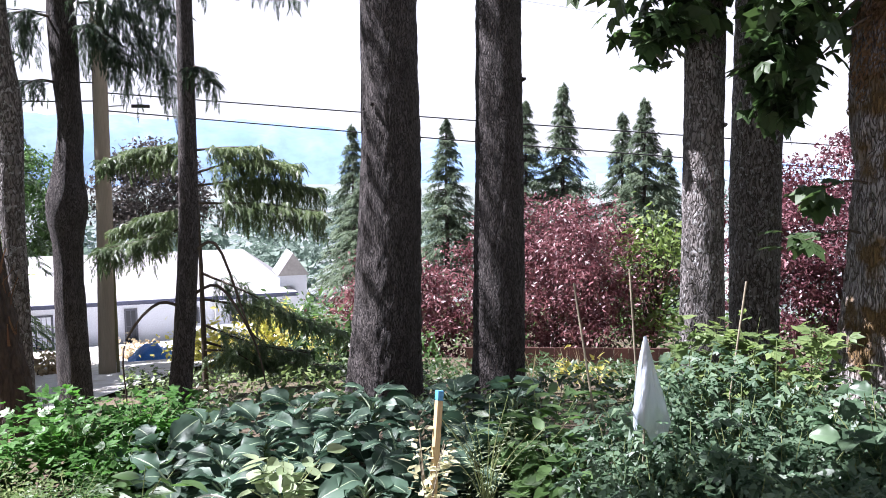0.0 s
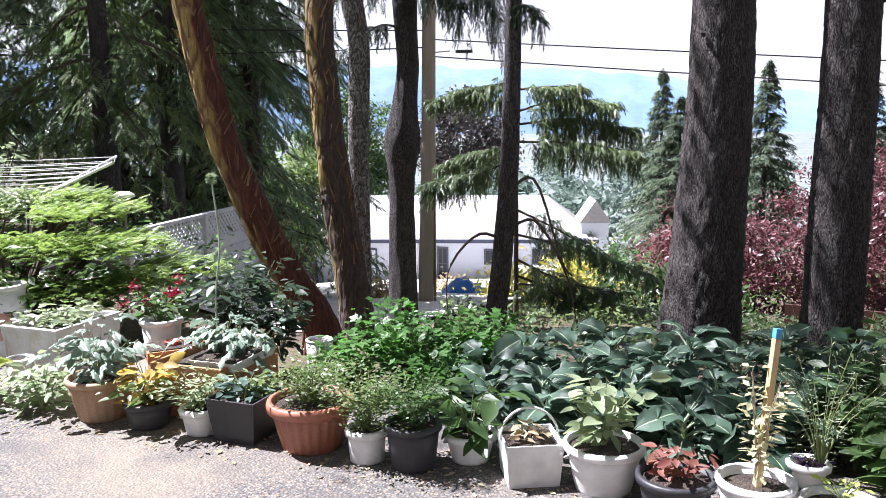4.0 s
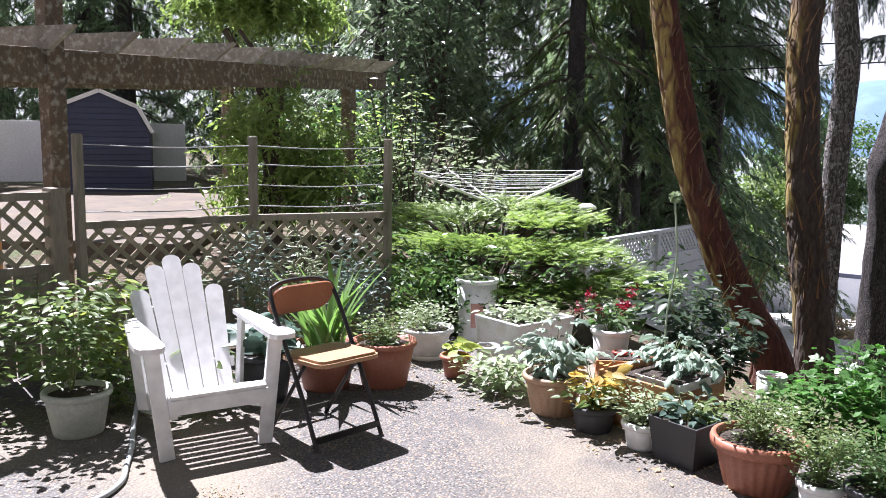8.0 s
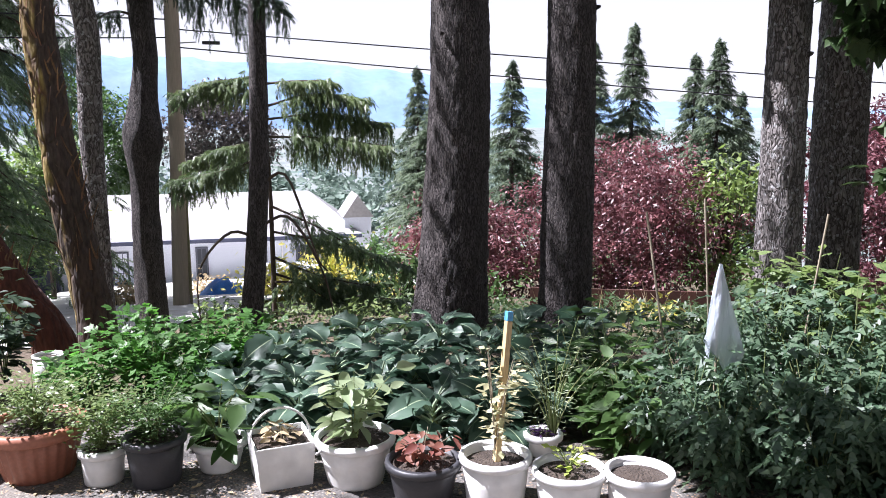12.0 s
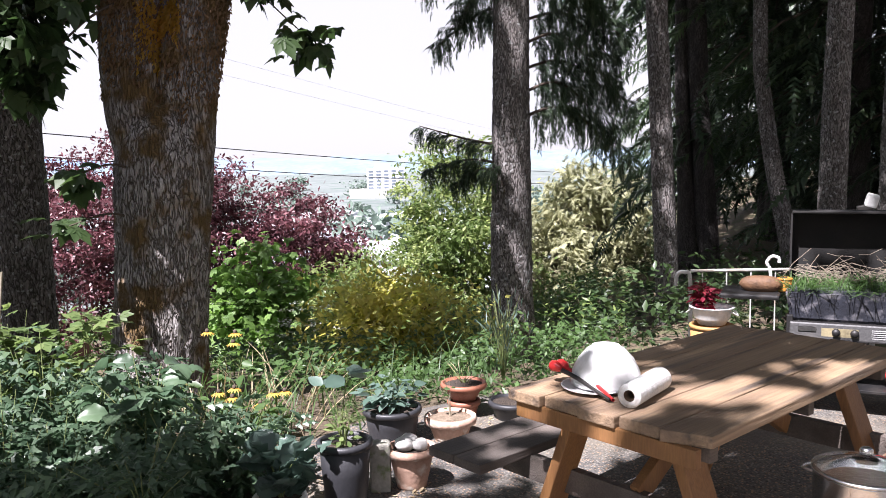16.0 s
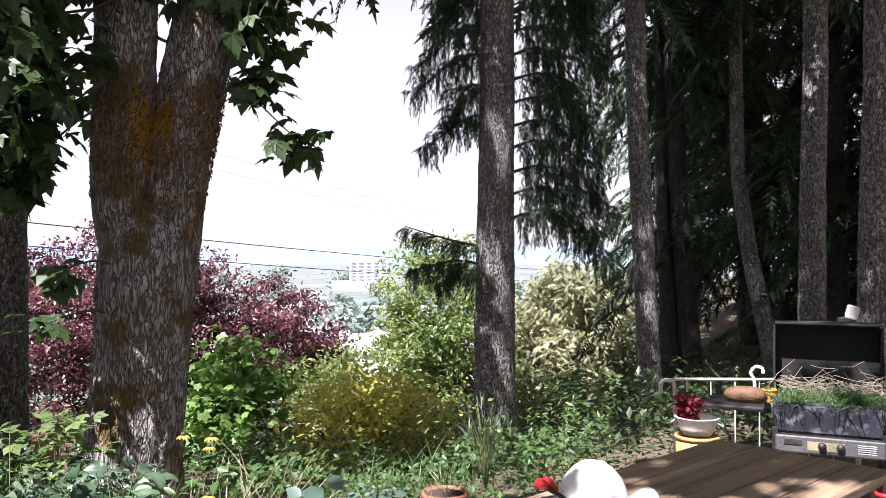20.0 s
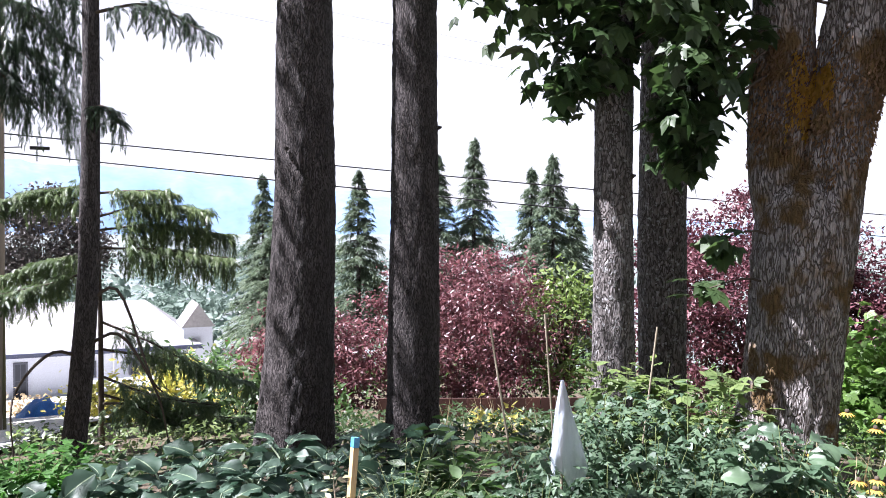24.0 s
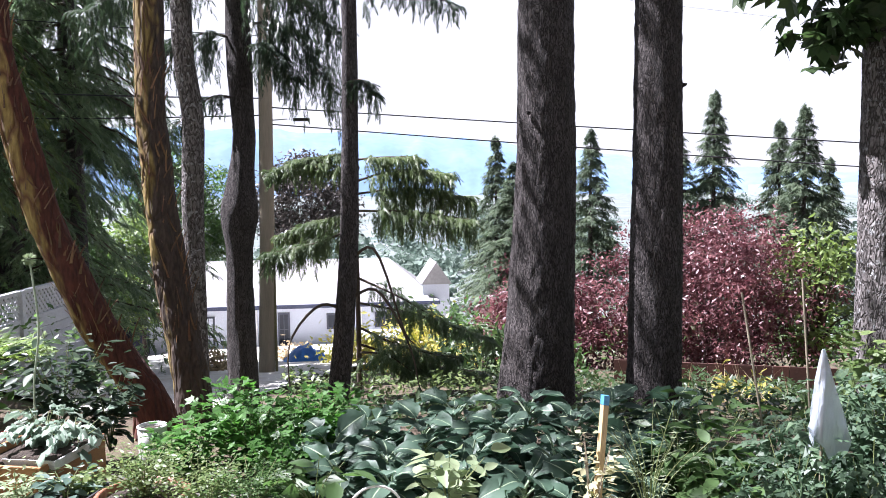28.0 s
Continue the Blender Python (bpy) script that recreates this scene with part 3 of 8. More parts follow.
def stub(t, x, y, z, r, az, ln=0.06, thick=0.016):
    """A short snag of a dead branch on a trunk."""
    o = t.matrix_world.translation
    d = np.array([math.cos(az), math.sin(az), 0.25])
    p = np.array([x - o.x, y - o.y, z - o.z]) + d * r * 0.92
    np_part("branch_stub", tube([p, p + d * ln * 0.6, p + d * ln], [thick * 1.4, thick, thick * 0.5], 8), M_FIR, t)


def peel(t, pts, n, seed):
    """Curls of peeling bark along a trunk."""
    o = t.matrix_world.translation
    g = np.random.default_rng(seed)
    q = np.array(pts)
    for k in range(n):
        s = g.uniform(0.15, len(q) - 1.001)
        i = int(s)
        c = q[i] + (q[i + 1] - q[i]) * (s - i)
        a = g.uniform(3.3, 6.0)
        d = np.array([math.cos(a), math.sin(a), 0])
        e = np.array([-d[1], d[0], 0])
        b = c[:3] - np.array(o) + d * c[3] * 1.0
        ln, w = g.uniform(0.04, 0.22), g.uniform(0.002, 0.011)
        z = np.linspace(0, ln, 5)
        lift = 0.045 * (z / ln) ** 2
        sl = g.normal(0, 0.35)
        mid = b + np.outer(lift, d) + np.outer(z, np.array([0, 0, 1])) + np.outer(z * sl, e)
        v = np.concatenate([mid - np.outer(w * np.linspace(1, 0.15, 5), e), mid + np.outer(w * np.linspace(1, 0.3, 5), e) + d * 0.006])
        f = np.array([(j, j + 1, 5 + j + 1, 5 + j) for j in range(4)])
        np_part("bark_curl", (v, f), M_CURL, t)


M_CURL = surf("peeling_bark_curl", (0.22, 0.13, 0.05), (0.1, 0.04, 0.025), 0.6, 6, 40, rand=0.45)
# ---- the trees by the garden ----
t = tree("fir_tree", 1.74, 6.59, -0.2, "tall fir with a thick dark grey furrowed trunk", "firs behind the vegetable bed")
trunk_at(t, up_from([(1.74, 6.59, -0.10, 0.326), (1.79, 6.58, 0.78, 0.278), (1.83, 6.57, 1.79, 0.249), (1.83, 6.57, 2.66, 0.234)], 15, 0.1), M_FIR, seg=120, rings=300, ridge=0.055, cells=40, tall=9.0, seed=2, lumps=0.012)
high_crown(t, 1.83, 6.57, 11.0, 18, 2.6, 55, 24, 201)
for z, az in ((0.9, -1.9), (1.4, -0.7), (2.2, -2.3)):
    stub(t, 1.8, 6.58, z, 0.27, az, 0.03)
t = tree("fir_tree", 2.63, 6.17, -0.2, "tall straight fir with a dark brown-grey furrowed trunk", "firs behind the vegetable bed")
trunk_at(t, up_from([(2.63, 6.17, -0.14, 0.223), (2.63, 6.17, 0.85, 0.212), (2.64, 6.16, 1.79, 0.196), (2.64, 6.17, 2.61, 0.186)], 15, 0.08), M_FIR, seg=110, rings=300, ridge=0.06, cells=30, tall=9.0, seed=5, lumps=0.012)
high_crown(t, 2.64, 6.17, 11.5, 18, 2.4, 55, 24, 202)
for z, az in ((1.56, -0.45), (1.08, -2.2), (2.4, -0.6), (0.5, -1.2)):
    stub(t, 2.63, 6.17, z, 0.2, az, 0.05)
t = tree("fir_tree", 3.95, 5.23, 0, "slim grey fir trunk flecked with pale lichen", "firs behind the vegetable bed")
trunk_at(t, up_from([(3.95, 5.23, 0.31, 0.174), (3.95, 5.24, 1.00, 0.162), (3.94, 5.24, 1.90, 0.150), (3.94, 5.24, 2.54, 0.150)], 14, 0.07), M_GREYFIR, seg=80, rings=260, ridge=0.06, cells=24, tall=9, seed=8, lumps=0.015)
for z, az in ((1.2, -2.0), (2.0, -1.2)):
    stub(t, 3.95, 5.24, z, 0.158, az, 0.04)
t = tree("fir_tree", 4.83, 5.68, 0, "dark fir trunk standing close behind a slim grey one", "firs behind the vegetable bed")
trunk_at(t, up_from([(4.83, 5.68, 0.25, 0.205), (4.82, 5.69, 1.44, 0.212), (4.82, 5.69, 2.37, 0.201)], 14, 0.08), M_GREYFIR, seg=80, rings=260, ridge=0.06, cells=26, tall=9, seed=9, lumps=0.015)

high_crown(t, 4.82, 5.69, 11.0, 18, 2.2, 50, 24, 203)
maple = tree("maple_tree", 4.93, 4.43, -0.1, "big two-stemmed maple with mossy grey-brown bark and dark green lobed leaves")
trunk_at(maple, [(4.93, 4.43, -0.25, 0.42), (4.93, 4.43, 0.05, 0.362), (4.98, 4.39, 0.71, 0.348), (5.01, 4.35, 1.5, 0.36), (5.02, 4.34, 1.75, 0.35), (5.02, 4.34, 2.0, 0.27), (5.02, 4.34, 2.15, 0.1)], M_MAPLE, seg=120, rings=240, ridge=0.05, cells=34, tall=6, seed=12, lumps=0.035)
trunk_at(maple, [(4.95, 4.42, 1.35, 0.16), (4.9, 4.48, 1.75, 0.2), (4.9, 4.48, 2.1, 0.225), (4.905, 4.475, 2.37, 0.23), (4.915, 4.465, 2.85, 0.222), (4.92, 4.47, 3.6, 0.22), (4.7, 4.7, 7.0, 0.12)], M_MAPLE, seg=90, rings=220, ridge=0.055, cells=24, tall=6, seed=13)
trunk_at(maple, [(5.09, 4.24, 1.3, 0.2), (5.12, 4.22, 1.8, 0.225), (5.14, 4.2, 2.3, 0.25), (5.225, 4.105, 2.97, 0.255), (5.33, 3.99, 3.65, 0.255), (5.9, 3.4, 7.5, 0.15)], M_MAPLE, seg=90, rings=220, ridge=0.055, cells=24, tall=6, seed=14)
# two mosses: shade goes into the brown one, sunlight into the golden
L_MOSS = leaf("shade_brown_moss", (0.2, 0.11, 0.05), (0.28, 0.165, 0.075), 0.3, 0.8)
L_SUNMOSS = leaf("sunlit_gold_moss", (0.55, 0.36, 0.06), (0.36, 0.24, 0.06), 0.8, 0.2)


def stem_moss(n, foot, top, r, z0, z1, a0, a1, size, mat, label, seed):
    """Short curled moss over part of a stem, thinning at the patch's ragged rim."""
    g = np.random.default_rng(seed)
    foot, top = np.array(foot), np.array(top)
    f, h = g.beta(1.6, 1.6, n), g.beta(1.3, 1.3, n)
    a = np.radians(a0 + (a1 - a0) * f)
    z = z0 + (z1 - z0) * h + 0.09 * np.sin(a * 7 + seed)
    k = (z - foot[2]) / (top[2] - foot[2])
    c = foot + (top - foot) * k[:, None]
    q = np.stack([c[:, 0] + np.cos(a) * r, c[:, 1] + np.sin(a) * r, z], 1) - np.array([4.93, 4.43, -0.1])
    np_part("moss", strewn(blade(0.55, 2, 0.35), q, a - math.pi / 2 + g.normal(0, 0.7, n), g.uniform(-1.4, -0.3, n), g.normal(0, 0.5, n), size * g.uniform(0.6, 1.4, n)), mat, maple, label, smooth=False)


STEM_L, STEM_R = ((4.905, 4.475, 2.37), (4.915, 4.465, 2.85)), ((5.14, 4.2, 2.3), (5.225, 4.105, 2.97))
stem_moss(1500, *STEM_L, 0.235, 2.2, 3.0, 130, 330, 0.03, L_MOSS, "brown moss round the stem", 1)
stem_moss(1700, *STEM_R, 0.258, 2.0, 3.0, 120, 350, 0.03, L_MOSS, "brown moss round the stem", 2)
stem_moss(900, *STEM_L, 0.25, 2.3, 2.85, 225, 305, 0.032, L_SUNMOSS, "golden sunlit moss at the fork", 3)
stem_moss(400, *STEM_R, 0.275, 2.5, 2.75, 165, 205, 0.032, L_SUNMOSS, "golden sunlit moss at the fork", 4)

mad = tree("madrone_tree", -1.48, 6.49, -0.1, "leaning madrone with peeling orange and olive bark", "madrones at the garden's edge")
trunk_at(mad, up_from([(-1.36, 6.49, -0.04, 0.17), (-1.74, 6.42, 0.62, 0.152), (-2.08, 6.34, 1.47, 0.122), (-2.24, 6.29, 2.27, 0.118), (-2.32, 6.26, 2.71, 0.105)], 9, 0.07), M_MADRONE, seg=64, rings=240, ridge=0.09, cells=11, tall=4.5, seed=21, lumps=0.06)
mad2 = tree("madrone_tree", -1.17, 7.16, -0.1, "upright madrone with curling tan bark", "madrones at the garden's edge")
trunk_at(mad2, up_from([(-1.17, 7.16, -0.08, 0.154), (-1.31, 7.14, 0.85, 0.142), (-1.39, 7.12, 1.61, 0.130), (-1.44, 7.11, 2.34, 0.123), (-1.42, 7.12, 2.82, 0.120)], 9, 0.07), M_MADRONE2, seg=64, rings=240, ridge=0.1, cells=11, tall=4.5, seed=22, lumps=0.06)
peel(mad, [(-1.64, 6.45, 0.45, 0.155), (-1.74, 6.42, 0.62, 0.152), (-2.08, 6.34, 1.47, 0.122), (-2.24, 6.29, 2.27, 0.118), (-2.32, 6.26, 2.9, 0.105)], 120, 5)
peel(mad2, [(-1.22, 7.15, 0.3, 0.15), (-1.31, 7.14, 0.85, 0.142), (-1.39, 7.12, 1.61, 0.130), (-1.44, 7.11, 2.34, 0.123), (-1.42, 7.12, 3.0, 0.120)], 120, 6)
for tr, x, y in ((mad, -2.9, 6.0), (mad2, -1.4, 7.1)):
    lv, c = cloud(int(x * 100) + 700, 40, 50, 1.9, 1.7, 1.5, 0.34, blade(0.45, 2), 0.12, hollow=0.3)
    o = tr.matrix_world.translation
    np_part("crown", (lv[0] + np.array([x - o.x, y - o.y, 7.2 - o.z]), lv[1]), L_MAPLE, tr, smooth=False)
t = tree("fir_tree", -1.23, 7.96, -0.3, "young fir trunk mottled with pale lichen", "firs at the garden's edge")
trunk_at(t, up_from([(-1.23, 7.96, -0.14, 0.091), (-1.23, 7.96, 0.77, 0.092), (-1.24, 7.96, 1.56, 0.105), (-1.20, 7.96, 2.32, 0.103), (-1.28, 7.95, 2.95, 0.100)], 10, 0.05), M_GREYFIR, seg=40, rings=120, seed=23)
for z, az in ((1.0, -2.4), (1.9, -0.8)):
    stub(t, -1.23, 7.96, z, 0.1, az, 0.06, 0.01)
burl = tree("fir_tree", -0.87, 8.6, -0.5, "dark fir trunk with a swollen burl", "firs at the garden's edge")
trunk_at(burl, up_from([(-0.87, 8.60, -0.35, 0.160), (-0.88, 8.60, 0.84, 0.130), (-0.87, 8.60, 1.22, 0.15), (-0.87, 8.60, 1.32, 0.2), (-0.87, 8.60, 1.5, 0.21), (-0.85, 8.60, 1.66, 0.15), (-0.79, 8.61, 2.19, 0.113), (-0.82, 8.61, 3.05, 0.128)], 12, 0.06), M_FIR, seg=40, rings=140, seed=24)
thin = tree("fir_tree", 0.07, 7.63, -0.5, "slender dark fir trunk with broken twigs", "firs at the garden's edge")
trunk_at(thin, up_from([(0.07, 7.63, -0.43, 0.107), (0.15, 7.63, 0.22, 0.100), (0.22, 7.62, 1.11, 0.086), (0.25, 7.62, 2.12, 0.077), (0.26, 7.62, 2.85, 0.071)], 11, 0.05), M_FIR, seg=36, rings=140, seed=25)

RIGHT_TRUNKS = [
    ("fir trunk with grey-brown scaly bark at the bed's end", M_GREYFIR, [(8.00, 2.56, -0.66, 0.229), (7.99, 2.58, 0.52, 0.212), (8.00, 2.57, 2.08, 0.186), (8.00, 2.55, 3.48, 0.175)]),
    ("slim pale grey fir trunk", M_GREYFIR, [(9.14, 1.16, -0.37, 0.125), (9.14, 1.20, 0.53, 0.124), (9.13, 1.27, 2.09, 0.116), (9.12, 1.33, 3.61, 0.112)]),
    ("dark fir trunk deep in the shade", M_FIR, [(13.17, 1.11, -0.05, 0.175), (13.16, 1.27, 2.28, 0.139), (13.15, 1.37, 4.46, 0.146)]),
    ("thin dark fir trunk deep in the shade", M_FIR, [(13.1, 1.42, -0.1, 0.146), (13.14, 1.45, 0.77, 0.126), (13.12, 1.55, 2.73, 0.088)]),
    ("leaning grey fir trunk in the shade", M_GREYFIR, [(12.22, -0.06, 0.18, 0.131), (12.22, 0.21, 1.47, 0.116), (12.22, 0.39, 2.76, 0.097)]),
    ("grey fir trunk behind the barbecue", M_GREYFIR, [(9.72, -0.44, -0.1, 0.15), (9.72, -0.44, 0.99, 0.142), (9.71, -0.45, 2.36, 0.131), (9.71, -0.48, 3.57, 0.127)]),
    ("pale grey fir trunk behind the barbecue", M_GREYFIR, [(8.67, -0.96, -0.39, 0.153), (8.68, -0.93, 1.00, 0.156), (8.68, -0.95, 1.98, 0.162), (8.67, -0.98, 3.31, 0.147)]),
    ("thin leaning trunk with dead twigs", M_GREYFIR, [(10.1, -1.5, -0.1, 0.08), (10.11, -1.56, 0.20, 0.074), (10.08, -1.74, 2.02, 0.061), (10.07, -1.79, 2.93, 0.060)]),
]
for k, (lab, m, pts) in enumerate(RIGHT_TRUNKS):
    t = tree("fir_tree", pts[0][0], pts[0][1], pts[0][2], lab, "firs beyond the railing")
    trunk_at(t, up_from(pts, 14, 0.06), m, seg=64, rings=220, ridge=0.06, cells=20, tall=9, seed=30 + k, lumps=0.015)

    if k not in (0, 1, 5, 6):
        for q in range(4):
            p = pts[1 + q % 2]
            stub(t, p[0], p[1], p[2] + 0.3 * q - 0.3, p[3], 3.3 + 0.7 * q, 0.12, 0.01)
    # crowns out of view, spread wide to keep sky light off the ground
    if k in (0, 1, 5, 6):
        high_crown(t, pts[-1][0], pts[-1][1], 5.5, 15, 3.0, 90, 24, 210 + k, 0.48)

# the maple's crown, and an unseen tree added to dapple the table
lv, c = cloud(220, 22, 60, 2.4, 2.2, 1.6, 0.36, palm_leaf(5, 0.25), 0.15, hollow=0.4)
np_part("crown", (lv[0] + np.array([0.2, -0.2, 8.6]), lv[1]), L_MAPLE, maple, smooth=False)
shade = tree("maple_tree", -1.6, -2.9, 0, "unseen leafy tree added to shade the picnic table")
np_part("trunk", trunk_mesh([(0, 0, -0.2, 0.22), (0.1, 0.4, 3, 0.18), (0.6, 2.4, 6, 0.12), (1.0, 4.4, 7.6, 0.05)], 24, 60, seed=3), M_MAPLE, shade)
lv, c = cloud(221, 11, 70, 2.9, 1.7, 1.0, 0.22, palm_leaf(5, 0.25), 0.17, hollow=0.1)
np_part("crown", (lv[0] + np.array([1.3, 4.6, 7.6]), lv[1]), L_MAPLE, shade, smooth=False)
# further unseen leaf masses, placed to shade bench, patio and grove
lv, c = cloud(224, 9, 80, 1.3, 0.42, 0.6, 0.25, palm_leaf(5, 0.25), 0.17, hollow=0.1)
np_part("crown", (lv[0] + np.array([1.4, 3.2, 7.9]), lv[1]), L_MAPLE, shade, smooth=False)
lv, c = cloud(223, 9, 70, 1.2, 1.0, 0.8, 0.24, palm_leaf(5, 0.25), 0.17, hollow=0.1)
np_part("crown", (lv[0] + np.array([-0.5, 6.5, 7.4]), lv[1]), L_MAPLE, shade, smooth=False)
np_part("limb", trunk_mesh([(0.3, 1.5, 4.5, 0.1), (0.0, 4.0, 6.2, 0.07), (-0.5, 6.5, 7.4, 0.04)], 16, 40, seed=6), M_MAPLE, shade)
lv, c = cloud(222, 34, 44, 2.8, 2.0, 1.2, 0.4, palm_leaf(5, 0.25), 0.18, hollow=0.1)
np_part("crown", (lv[0] + np.array([5.6, 3.4, 8.6]), lv[1]), L_MAPLE, shade, smooth=False)
np_part("limb", trunk_mesh([(0.5, 2.0, 5.5, 0.1), (2.5, 2.8, 7.2, 0.08), (5.2, 3.4, 8.6, 0.04)], 16, 40, seed=4), M_MAPLE, shade)
# unseen wall closing the patio, added to cut the sky's fill light
block_wall = part("wall_house", boxed(-0.5, -4.6, 2.4, 14.0, 0.25, 5.0, None, 0.01), surf("beige_siding", (0.4, 0.37, 0.32), (0.36, 0.33, 0.29), 0.8, 1.5, 30))
tagged(block_wall, "plain beige wall added out of view to block sky light", "wall", kind="structure")

# dark conifers on the uphill side
LEFT = [(-14, 18.5, 15), (-10.6, 17.2, 14), (-8.0, 17.8, 14), (-6.2, 17.5, 13), (-5.5, 19.5, 14), (-12.4, 19.5, 15), (-17, 19.5, 16), (-19.5, 17.5, 16), (-23, 20, 17), (-10.5, 21.5, 16), (-7.5, 22, 15), (-22.5, 10, 13), (-21.5, 5.2, 12), (-26, 14, 15), (-20.5, 13.2, 15), (-18.2, 12.8, 13), (-24, 16, 16)]
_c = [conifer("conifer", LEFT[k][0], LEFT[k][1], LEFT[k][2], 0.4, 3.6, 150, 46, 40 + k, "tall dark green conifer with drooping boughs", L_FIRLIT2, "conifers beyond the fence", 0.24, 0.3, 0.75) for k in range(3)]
for k in range(3, len(LEFT)):
    x, y, h = LEFT[k]
    src = _c[k % 3]
    c = copy_thing(src, pose(x, y, float(land(x, y)), 0, 0, 67 * k))
    c.scale = (1, 1, h / LEFT[k % 3][2])
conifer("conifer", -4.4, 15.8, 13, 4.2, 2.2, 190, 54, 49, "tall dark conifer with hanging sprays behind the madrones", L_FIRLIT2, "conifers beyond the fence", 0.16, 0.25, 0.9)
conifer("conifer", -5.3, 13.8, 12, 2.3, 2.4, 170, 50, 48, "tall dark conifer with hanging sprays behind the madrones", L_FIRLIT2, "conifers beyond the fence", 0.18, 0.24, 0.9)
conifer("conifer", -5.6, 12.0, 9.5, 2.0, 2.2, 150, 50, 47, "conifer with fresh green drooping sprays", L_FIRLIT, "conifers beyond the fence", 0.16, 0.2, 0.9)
# pale colour and strong glow stand in for backlight on the needles
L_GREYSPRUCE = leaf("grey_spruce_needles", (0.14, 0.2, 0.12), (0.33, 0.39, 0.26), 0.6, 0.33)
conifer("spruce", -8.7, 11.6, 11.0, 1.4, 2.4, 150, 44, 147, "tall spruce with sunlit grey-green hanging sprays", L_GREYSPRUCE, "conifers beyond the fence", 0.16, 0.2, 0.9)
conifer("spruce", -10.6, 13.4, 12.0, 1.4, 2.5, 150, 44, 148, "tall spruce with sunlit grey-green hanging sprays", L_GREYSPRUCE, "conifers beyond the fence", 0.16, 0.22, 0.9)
# dark conifers beyond the railing: bare below, crowns above
RIGHT = [(17.0, 0.2, 20), (14.0, -0.9, 20), (16.5, -2.4, 21), (13.0, -3.2, 20), (18.5, 0.4, 22), (20, -5, 22), (24, 2.0, 20), (14.0, -2.0, 19), (17.5, -5.5, 20), (22, -1.5, 22), (25, -3, 22), (15.2, -5.8, 20), (24, -7, 22), (20.5, -8.5, 22), (26, 0.5, 22)]
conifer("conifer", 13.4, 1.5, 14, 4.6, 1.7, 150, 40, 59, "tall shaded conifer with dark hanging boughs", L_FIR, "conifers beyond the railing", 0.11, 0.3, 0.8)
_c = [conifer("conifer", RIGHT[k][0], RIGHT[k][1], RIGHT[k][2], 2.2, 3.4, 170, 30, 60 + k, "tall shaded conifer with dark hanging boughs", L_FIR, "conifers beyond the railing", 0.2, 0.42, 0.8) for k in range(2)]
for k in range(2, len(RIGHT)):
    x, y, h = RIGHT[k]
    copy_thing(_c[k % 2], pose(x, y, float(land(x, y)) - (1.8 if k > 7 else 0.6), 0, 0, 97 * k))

# red plums, shrubs and far trees on the slope
PLUM = blade(0.5, 2, 0.2)
broadleaf("plum_tree", 8.1, 15.6, -0.9, 2.6, 2.2, 2.1, 330, 95, 0.24, 0.095, 81, "round purple-leaved plum tree with red foliage in the sun", L_PLUM, PLUM, group="plum trees on the slope", hollow=0.35, flat=0.5)
broadleaf("plum_tree", 4.6, 15.8, -1.3, 1.5, 1.5, 1.4, 150, 90, 0.23, 0.095, 82, "smaller purple-leaved plum tree", L_PLUM, PLUM, group="plum trees on the slope", hollow=0.35, flat=0.5)
broadleaf("plum_tree", 12.6, 12.0, 0.1, 2.7, 2.4, 2.6, 360, 110, 0.23, 0.1, 83, "dark purple-leaved plum tree beside the maple", L_PLUMDARK, PLUM, group="plum trees on the slope", hollow=0.35, flat=0.45)
broadleaf("plum_tree", 14.4, 9.7, -0.5, 2.0, 1.7, 1.7, 240, 120, 0.2, 0.1, 84, "dusky purple plum tree above the town", L_PLUMDARK, PLUM, group="plum trees on the slope", hollow=0.35, flat=0.4)
L_TALL = leaf("sunny_tree_leaves", (0.1, 0.17, 0.035), (0.44, 0.5, 0.17), 0.42, 0.4)
broadleaf("slope_tree", 14.2, 5.75, -0.35, 1.35, 1.2, 2.6, 200, 130, 0.24, 0.1, 85, "tall bright green leafy tree in full sun", L_TALL, hollow=0.25, flat=0.45)
broadleaf("shrub", 8.3, 4.2, -0.25, 0.95, 0.8, 0.62, 110, 60, 0.2, 0.085, 86, "low yellow-green shrub in the sun", L_YELLOW, cat="shrub", hollow=0.3)
broadleaf("shrub", 11.4, 6.4, -0.7, 1.1, 0.9, 0.8, 90, 80, 0.2, 0.08, 186, "yellowing green shrub on the slope", L_TALL, cat="shrub", hollow=0.3)
broadleaf("sapling", 9.0, 6.4, -0.4, 0.75, 0.75, 1.0, 70, 34, 0.2, 0.115, 87, "bright green maple sapling with lobed leaves", L_HERB0, palm_leaf(), cat="sapling", r=0.03, hollow=0.2)
broadleaf("shrub", 9.8, 14.6, -0.6, 0.8, 0.8, 1.6, 40, 40, 0.25, 0.14, 88, "yellow-green shrub behind the plum tree", L_BRIGHT, cat="shrub")
broadleaf("broadleaf_tree", -10.7, 68.0, -0.7, 4.4, 3.8, 5.8, 190, 80, 0.5, 0.32, 89, "rounded green tree behind the white house", L_GREEN)
broadleaf("broadleaf_tree", -0.9, 67.0, 0.6, 4.4, 3.4, 3.6, 150, 80, 0.55, 0.32, 90, "dusky dark-leaved tree over the house roof", leaf("dusky_leaves", (0.06, 0.05, 0.045), (0.1, 0.09, 0.07), 0.2))
olive = broadleaf("conifer", 17.0, 3.75, -0.8, 1.85, 1.6, 2.3, 280, 46, 0.2, 0.17, 91, "dense olive-cream conifer in the sun", L_OLIVE, frond(5, 0.5, 0.1, 0.3), r=0.12, hollow=0.45, flat=0.6)
